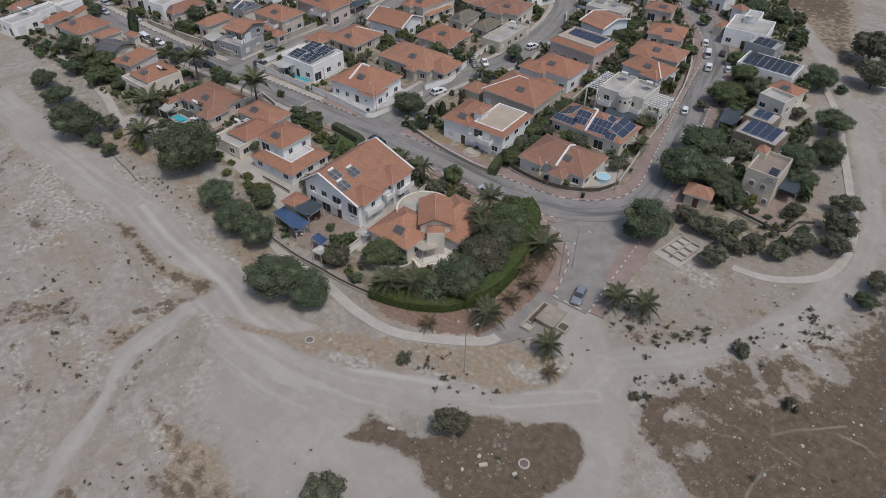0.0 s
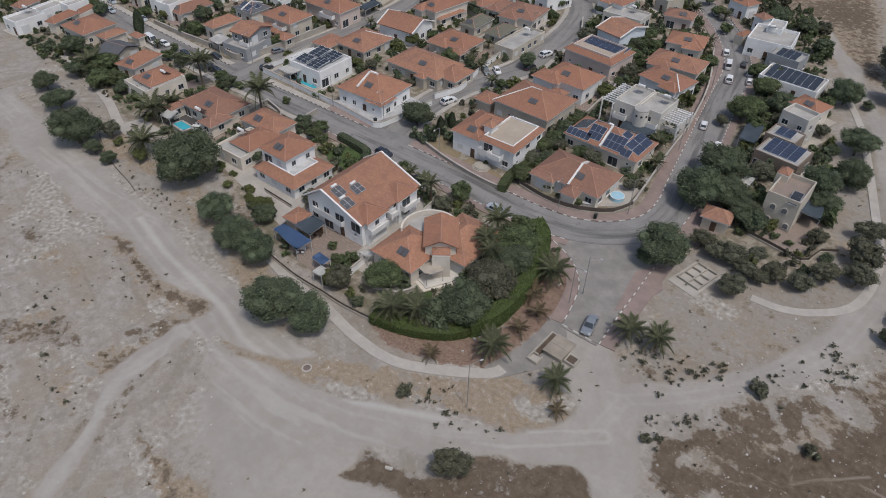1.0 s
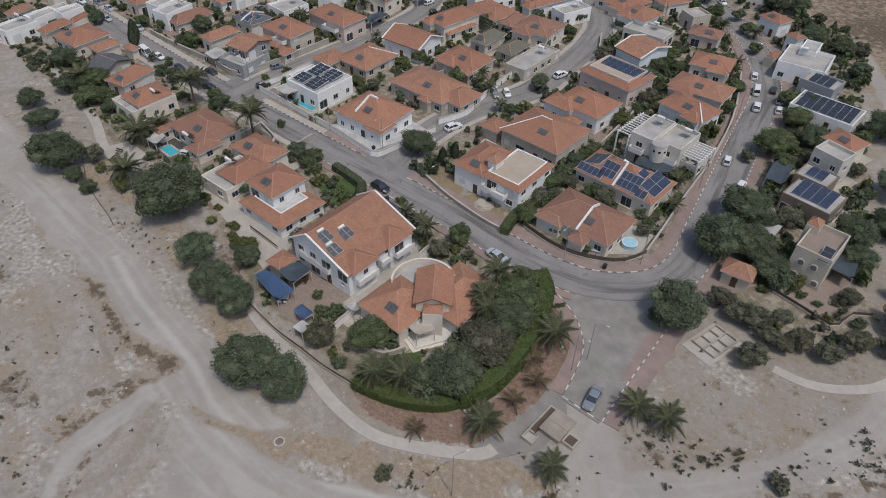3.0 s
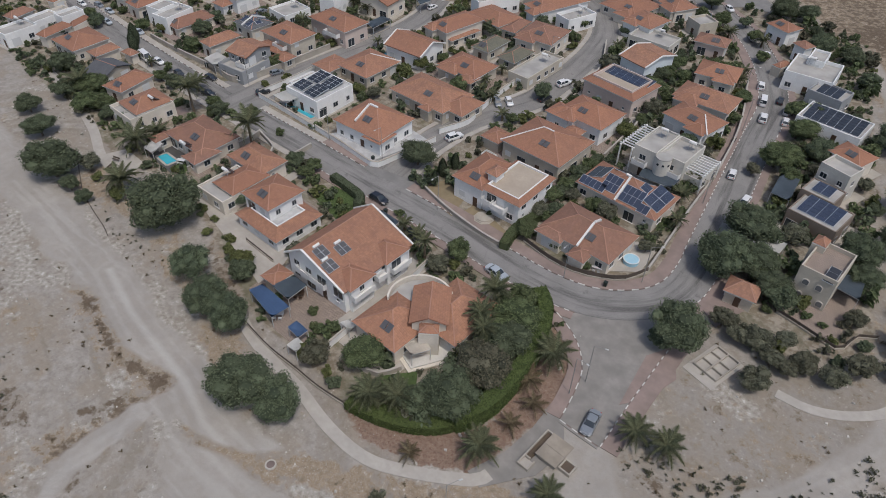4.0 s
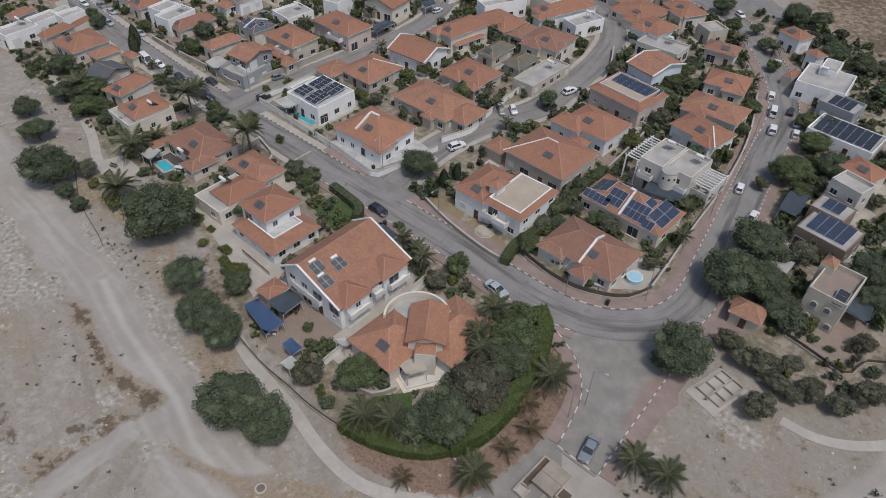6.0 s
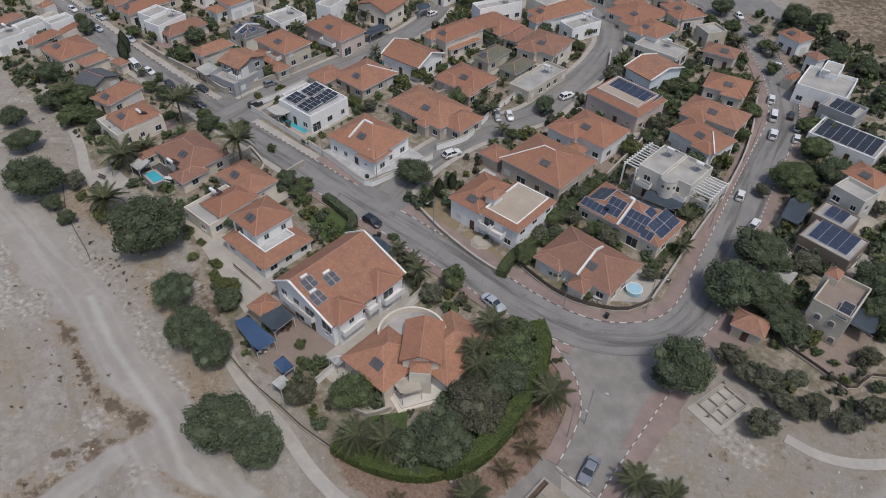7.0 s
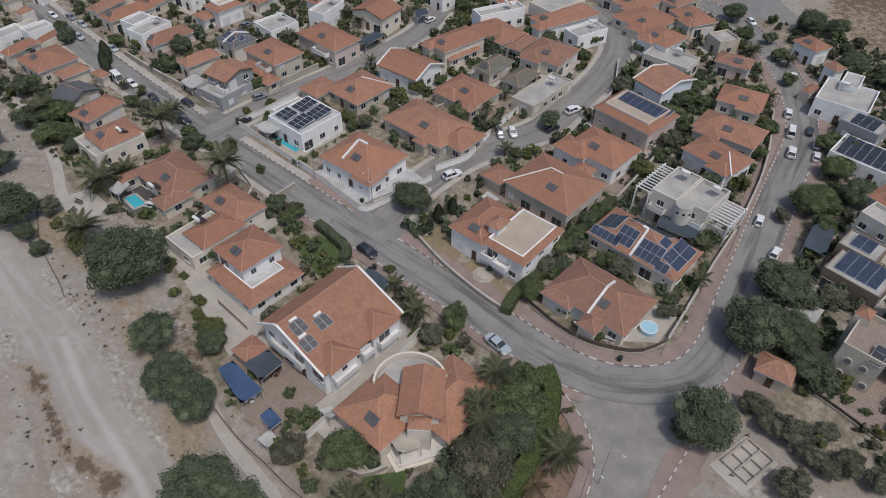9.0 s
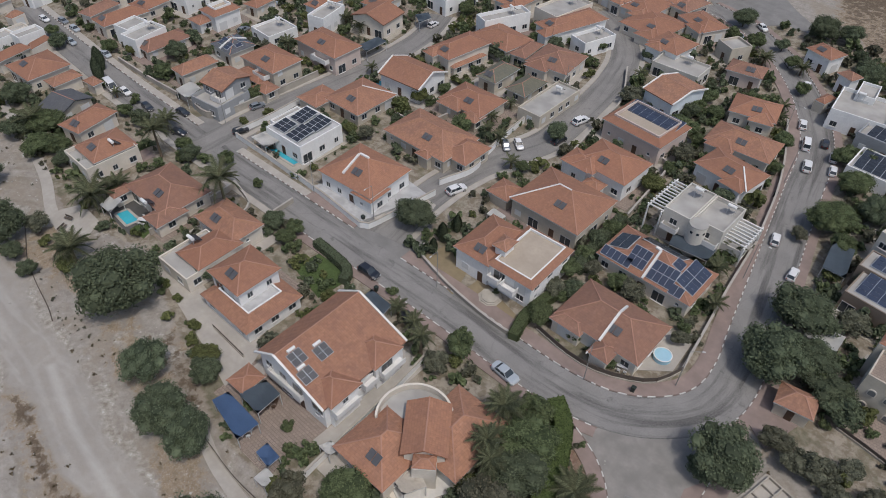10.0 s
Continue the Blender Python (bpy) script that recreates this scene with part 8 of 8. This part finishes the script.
canopy([(-30.7, 144.7), (-27, 144.6), (-28, 152.7), (-31.5, 152.3)], 2.8, tarp_slate, "dark grey carport roof beside the street")
canopy([(-52.2, 132.3), (-45.4, 133), (-45.5, 136.5), (-52.8, 135.5)], 2.8, tarp_slate, "dark grey mono-pitch roof between villas")
canopy([(-27.6, 128.5), (-22.8, 127.9), (-22.7, 132.3), (-27.2, 131.8)], 2.6, tarp_white, "white shade sail under trees")
canopy([(-155.7, 103.5), (-150.6, 102.9), (-152.1, 107.5), (-156.4, 107.8)], 2.7, tarp_white, "white sheet carport roof on posts")
canopy([(-141.7, 144.8), (-138, 143.8), (-138.3, 150.9), (-141.6, 151)], 2.7, tarp_slate, "dark grey carport roof beside a house")
canopy([(-143.2, 166.3), (-139.4, 163.8), (-138.9, 167.8), (-141.6, 169.7)], 2.7, tarp_slate, "dark grey carport roof beside a house")
canopy([(-80.1, 117.8), (-77.5, 117.7), (-77.1, 119.6), (-80.2, 119.9)], 2.4, tarp_white, "white curved awning beside a house")
canopy([(-12.8, 126.4), (-8.9, 126), (-9.4, 130.5), (-12.5, 131)], 3.0, tarp_slate, "grey awning beside the stone house")
canopy([(-131.8, 72.8), (-128.6, 72.9), (-130.1, 76.2), (-132.9, 76.1)], 2.6, tarp_white, "white awning beside the pool")
canopy([(-128.9, 103.5), (-124.1, 103.2), (-123.8, 108.7), (-128.2, 108.9)], 2.9, tarp_white, "white canopy beside a pool")

hedge(HEDGE_LOW, 1.3, 1.5, "low clipped bright green hedge before the villa garden", leaf_hedge)
hedge(HEDGE_TALL, 1.15, 2.9, "tall clipped green hedge curving round the villa garden", leaf_hedge, 8)


# ---- small built things on the open ground ----
def concrete_shelter(x, y, yaw):
    ob = empty("shelter", x, y, 0, yaw, "low concrete bunker roof slab with open pits beside it", "shelter")
    part("roof_slab", boxed(-2.1, -1.65, 0.75, -0.02, 1.65, 0.93), slab_tan, ob, "weathered tan concrete slab")
    part("roof_slab", boxed(0.02, -1.65, 0.75, 2.1, 1.65, 0.93), slab_tan, ob, "weathered tan concrete slab")
    part("wall", boxed(-1.9, -1.45, -0.1, 1.9, 1.45, 0.75), wall_stone, ob)
    for a in ((-4.6, 2.5, 2.2, 2.7), (-4.6, 0.9, -4.4, 2.5), (-4.4, 0.9, -3.0, 1.1), (2.0, 1.7, 2.2, 2.5), (-3.1, 1.7, -2.9, 2.5), (-1.5, -3.5, 0.3, -3.3), (-1.5, -1.9, 0.3, -1.7), (-1.5, -3.3, -1.3, -1.9), (0.1, -3.3, 0.3, -1.9)):
        part("low_wall", boxed(a[0], a[1], -0.1, a[2], a[3], 0.62), wall_stone, ob)
    part("pit_floor", boxed(-4.4, 1.1, -0.05, -3.1, 2.5, 0.18), paving_tan, ob)
    part("planter_soil", boxed(-2.9, 1.7, 0, 2.0, 2.5, 0.25), bark, ob, "dark dry soil")
    part("planter_soil", boxed(-1.3, -3.3, 0, 0.1, -1.9, 0.45), bark, ob, "dark dry soil")


patio([(-57.4, 70.6), (-54.2, 69.5), (-50.7, 75.8), (-53.6, 77.9)], white_terrace, 0.45, "white tiled entrance terrace with steps")
patio([(-58.0, 70.2), (-54.1, 68.8), (-49.9, 76.0), (-53.5, 78.3)], cream, 0.22, "pale step round the entrance terrace")
patio(APRON, dusty_asphalt, 0.03, "worn pale apron round the low shelter")
ring_pale = plain("pale_concrete_ring", (0.46, 0.43, 0.38), 0.9, 0.8, fine=3)
slab_tan = plain("stained_tan_concrete", (0.315, 0.275, 0.225), 0.9, 0.7, fine=2)
concrete_shelter(-30.5, 72.1, 88)


def ruin(x, y, yaw):
    ob = empty("foundation", x, y, 0, yaw, "low grey foundation walls of a roofless ruin", "ruin")
    for x0, y0, x1, y1 in ((-2.1, -2.9, 2.1, -2.72), (-2.1, 2.72, 2.1, 2.9), (-2.1, -2.72, -1.92, 2.72), (1.92, -2.72, 2.1, 2.72), (-0.1, -2.72, 0.08, 2.72), (-1.92, -0.9, -0.1, -0.72), (0.08, 0.5, 1.92, 0.68), (-1.92, 1.1, -0.1, 1.28), (0.08, -1.3, 1.92, -1.12)):
        part("wall", boxed(x0, y0, -0.1, x1, y1, 0.5), wall_stone, ob)
    part("floor", boxed(-2.6, -4.6, -0.1, 2.6, 3.2, 0.06), paving_tan, ob, "broken pale concrete slab")


ruin(-20.8, 101, -13.4)


def manhole(x, y):
    ob = empty("manhole", x, y, 0, 0, "round concrete manhole ring on dry ground", "manhole")
    bm = bmesh.new()
    for k in range(20):
        a, b = 6.2832 * k / 20, 6.2832 * (k + 1) / 20
        beam(bm, (0.66 * math.cos(a), 0.66 * math.sin(a), -0.1), (0.66 * math.cos(b), 0.66 * math.sin(b), -0.1), 0.22, 0.3)
    part("ring", bm, ring_pale, ob)
    bm = bmesh.new()
    tube(bm, (0, 0, -0.1), (0, 0, 0.16), 0.57, 0.57, 20)
    part("lid", bm, kerb_grey, ob, "rusty iron lid")


manhole(-57.2, 46)
manhole(-20.2, 47.7)


def concrete_block(x, y, yaw, l):
    ob = empty("concrete_block", x, y, 0.02, yaw, "pale broken concrete block lying on brown ground", "block")
    bm = bmesh.new()
    beam(bm, (-l / 2, 0, 0.12), (l / 2, 0, 0.16), 0.42, 0.30)
    part("block", bm, ring_pale, ob)


concrete_block(-24.2, 44.3, 44, 1.1)
concrete_block(-37, 41.3, 20, 1.0)
concrete_block(-20.3, 45.6, 60, 0.6)
concrete_block(-25.3, 45, 100, 0.5)
concrete_block(4.7, 77.9, 70, 0.7)


def scatter_ground():
    """Loose stones, dead weeds and low dark bushes on the open ground."""
    rng = np.random.RandomState(77)
    n = 30000
    X, Y = rng.uniform(-175, 34, n), rng.uniform(-6, 152, n)
    ok = ~inside(X, Y, ESTATE_ALL)
    for line, half in ((MAIN_LINE, 7.5), (SPUR_LINE, 7.5)):
        ok &= far_from(X, Y, [(p.x, p.y) for p in line]) > half
    for line, half in ((PATH_A, 1.3), (PATH_B, 1.7), (LEFTPATH, 1.4)):
        ok &= far_from(X, Y, line) > half
    on_track = np.minimum.reduce([far_from(X, Y, TRACK_A) - 4.2, far_from(X, Y, TRACK_B) - 2.2, far_from(X, Y, TRACK_C) - 2.8, far_from(X, Y, TRACK_D) - 4, far_from(X, Y, TRACK_E) - 6])
    ok &= (on_track > 0) | (rng.rand(n) < 0.06)
    dense = patchy(X, Y, 8, 41)
    near_white = np.minimum.reduce([far_from(X, Y, l) for l in (WHITE_A, WHITE_B, WHITE_C, WHITE_E, WHITE_F, STONY_A, STONY_B, STONY_C, STONY_D, PALE_C)])
    crowd = np.minimum(inside(X, Y, BROWN_EDGE) + inside(X, Y, ISLAND_EDGE) * (rng.rand(n) < 0.5) + inside(X, Y, FIELD_EDGE) * (rng.rand(n) < 0.35), 1) > 0
    stone_here = ok & (((dense > 0.58) & (rng.rand(n) < 0.6)) | (near_white < 2.0) | crowd | (rng.rand(n) < 0.07)) & (rng.rand(n) < 0.7)
    weeds = np.minimum.reduce([far_from(X, Y, l) for l in (WEEDS_A, WEEDS_B, WEEDS_C, WEEDS_D, WEEDS_E, WEEDS_F, WEEDS_G, WEEDS_H, WEEDS_I, WEEDS_J, WEEDS_K)])
    cube = np.array([(-1, -1, -1), (1, -1, -1), (1, 1, -1), (-1, 1, -1), (-0.7, -0.6, 0.6), (0.6, -0.7, 0.7), (0.7, 0.6, 0.5), (-0.6, 0.7, 0.7)])
    quads = [(4, 5, 6, 7), (0, 1, 5, 4), (1, 2, 6, 5), (2, 3, 7, 6), (3, 0, 4, 7)]
    v, f = [], []
    for x, y, few in zip(X[stone_here], Y[stone_here], crowd[stone_here]):
        s = 0.04 + (0.06 if few else 0.2) * rng.rand() ** 4
        a = rng.rand() * 6.28
        c, q = math.cos(a), math.sin(a)
        P = (cube + rng.normal(size=(8, 3)) * 0.22) * s
        base = len(v)
        v += [(x + c * p[0] - q * p[1], y + q * p[0] + c * p[1], p[2] * 0.7 + 0.02) for p in P]
        f += [tuple(base + i for i in k) for k in quads]
    me = bpy.data.meshes.new("loose_stones")
    me.from_pydata(v, [], f)
    me.materials.append(stone_pale)
    tagged(new("loose_stones", me), "loose pale stones scattered on dry ground", "stones", kind="stuff")
    extra = []
    for l in (WEEDS_A, WEEDS_B, WEEDS_C, WEEDS_E, WEEDS_G, WEEDS_H, WEEDS_I):
        for a, b in zip(l, l[1:]):
            for k in range(int(1 + 1.5 * math.hypot(b[0] - a[0], b[1] - a[1]))):
                s, o = rng.rand(), rng.normal(size=2) * 1.2
                extra.append((a[0] + s * (b[0] - a[0]) + o[0], a[1] + s * (b[1] - a[1]) + o[1]))
    for name, leaf, mask, words in (("dead_weeds", leaf_dry, ok & (dense < 0.5) & (rng.rand(n) < 0.11), "dry straw-coloured weeds on bare ground"),
                                    ("low_bushes", leaf_olive, ok & (((weeds < 1.8) & (rng.rand(n) < 0.25)) | ((dense > 0.6) & (rng.rand(n) < 0.012))), "low dark grey-green bushes on bare ground")):
        v, f = [], []
        places = list(zip(X[mask], Y[mask])) + (extra if name == "low_bushes" else [])
        for x, y in places:
            r = rng.uniform(0.16, 0.42) if name == "dead_weeds" else 0.2 + 0.55 * rng.rand() ** 2
            P, Q = SMALL[leaf_olive][rng.randint(2)]
            base = len(v)
            a = rng.rand() * 6.28
            c, q = math.cos(a) * r, math.sin(a) * r
            k = 56 * 4
            v += [(x + c * p[0] - q * p[1], y + q * p[0] + c * p[1], r * 0.5 + 0.7 * r * p[2]) for p in P[:k]]
            f += [tuple(base + i for i in t) for t in Q[:56]]
        me = bpy.data.meshes.new(name)
        me.from_pydata(v, [], f)
        me.materials.append(leaf)
        tagged(new(name, me), words, "weeds", kind="stuff")


stone_pale = plain("pale_loose_stone", (0.50, 0.47, 0.43), 0.9, 0.6, big=0.8, fine=5)
SMALL = {m: [leaf_cards(np.random.RandomState(7 * i + j), 125, 0.23, 7, 0.85)[:2] for j in range(2)] for i, m in enumerate(LEAVES)}
scatter_ground()


# ---- scattered garden plants ----
def scatter_gardens():
    rng = np.random.RandomState(12)
    plot = ESTATE_ALL
    n = 14000
    X, Y = rng.uniform(-240, 0, n), rng.uniform(58, 250, n)
    ok = inside(X, Y, plot)
    for line, half in ((MAIN_LINE, 6.6), (SECOND_LINE, 5.4), (THIRD_LINE, 5.0), (SPUR_LINE, 6.5)):
        ok &= far_from(X, Y, [(p.x, p.y) for p in line]) > half
    for cx, cy, yaw, hx, hy in HOUSE_RECTS:
        c, s = math.cos(radians(yaw)), math.sin(radians(yaw))
        u, v = (X - cx) * c + (Y - cy) * s, -(X - cx) * s + (Y - cy) * c
        ok &= (np.abs(u) > hx + 0.3) | (np.abs(v) > hy + 0.3)
    for poly in CLEAR:
        ok &= ~inside(X, Y, poly)
    for poly in YARDS:
        ok &= ~inside(X, Y, poly) | (rng.rand(n) < (0.25 if len(poly) == 4 and poly in HOUSE_YARDS else 0.0))
    ok &= (patchy(X, Y, 14, 31) > 0.24) | (Y > 124)
    picked = []
    for x, y in zip(X[ok], Y[ok]):
        r = rng.uniform(1.9, 3.0)
        if y > 136 and len(picked) < 64 and all((x - a) ** 2 + (y - b) ** 2 > 30 for a, b, c in picked) and all((x - a) ** 2 + (y - b) ** 2 > (0.7 * (r + c)) ** 2 for a, b, c in PLANTED):
            picked.append((x, y, r))
    for k, (x, y, r) in enumerate(picked):
        tree(x, y, r, (leaf_mid, leaf_dark, leaf_olive)[k % 3])
    grown = len(picked)
    for x, y in zip(X[ok], Y[ok]):
        r = rng.choice((0.5, 0.75, 1.0, 1.3, 1.7, 2.2), p=(0.1, 0.18, 0.22, 0.22, 0.18, 0.1)) * (1.2 if y > 129 else 1.0)
        if all((x - a) ** 2 + (y - b) ** 2 > ((0.52 if y > 129 else 0.62) * (r + c)) ** 2 for a, b, c in picked):
            picked.append((x, y, r))
    verts = {m: ([], []) for m in LEAVES}
    kinds = list(LEAVES)
    for k, (x, y, r) in enumerate(picked[grown:]):
        leaf = kinds[rng.choice(5, p=(0.32, 0.06, 0.34, 0.18, 0.1))]
        if k < 240 and r >= 0.6:
            shrub(x, y, r, leaf)
            continue
        v, f = verts[leaf]
        src = SMALL[leaf][k % 2]
        a, z = rng.rand() * 6.28, rng.uniform(0.7, 1.3)
        c, s = math.cos(a) * r, math.sin(a) * r
        base = len(v)
        v += [(x + c * p[0] - s * p[1], y + s * p[0] + c * p[1], r * 0.55 * z + r * z * p[2]) for p in src[0]]
        f += [tuple(base + i for i in q) for q in src[1]]
    for leaf, (v, f) in verts.items():
        me = bpy.data.meshes.new("garden_plants")
        me.from_pydata(v, [], f)
        me.materials.append(leaf)
        tagged(new("garden_plants", me), "mixed low garden planting between the houses", "plants", kind="stuff")


CLEAR = [[(-114.3, 103.6), (-89.7, 101.3), (-90.8, 119.4), (-115.5, 121.9)]]
scatter_gardens()

# ---- pavements last, with their kerb stones ----
close = lambda x, y: x > -92 and y < 142
CUT = min(range(len(MAIN_LINE)), key=lambda i: abs(MAIN_LINE[i].x + 110))
pavement(MAIN_LINE[CUT:], 3.3, 5.8, [(SECOND_LINE, 5.6)], "reddish paved pavement with a painted kerb", paving_red, close)
pavement(MAIN_LINE[CUT:], -3.3, -5.0, [(SPUR_LINE, 9.0)], "reddish paved pavement with a painted kerb", paving_red, close)
pavement(MAIN_LINE[:CUT + 1], 3.3, 5.0, [(THIRD_LINE, 5.4)], "greyish paved pavement with a painted kerb", paving_tan, close)
pavement(MAIN_LINE[:CUT + 1], -3.3, -4.6, [], "greyish paved pavement with a faded kerb", paving_tan, close, False)
for line, half in ((SECOND_LINE, 3.6), (THIRD_LINE, 3.2)):
    for s in (-1, 1):
        pavement(line, s * half, s * (half + 1.2), [(MAIN_LINE, 6.4)], "narrow grey pavement along the side street", paving_tan, lambda x, y: False, False)
pavement(curve_through(SPUR_WEST), 0, -2.2, [], "reddish paved pavement round the street end", paving_red, close)
pavement(curve_through(SPUR_END, 1.0), 0, -0.5, [], "narrow pale kerb edge that closes the street", dusty_asphalt, close)
pavement(curve_through(SPUR_EAST[:-1]), 0, -2.6, [], "reddish paved pavement beside the street end", paving_red, close)
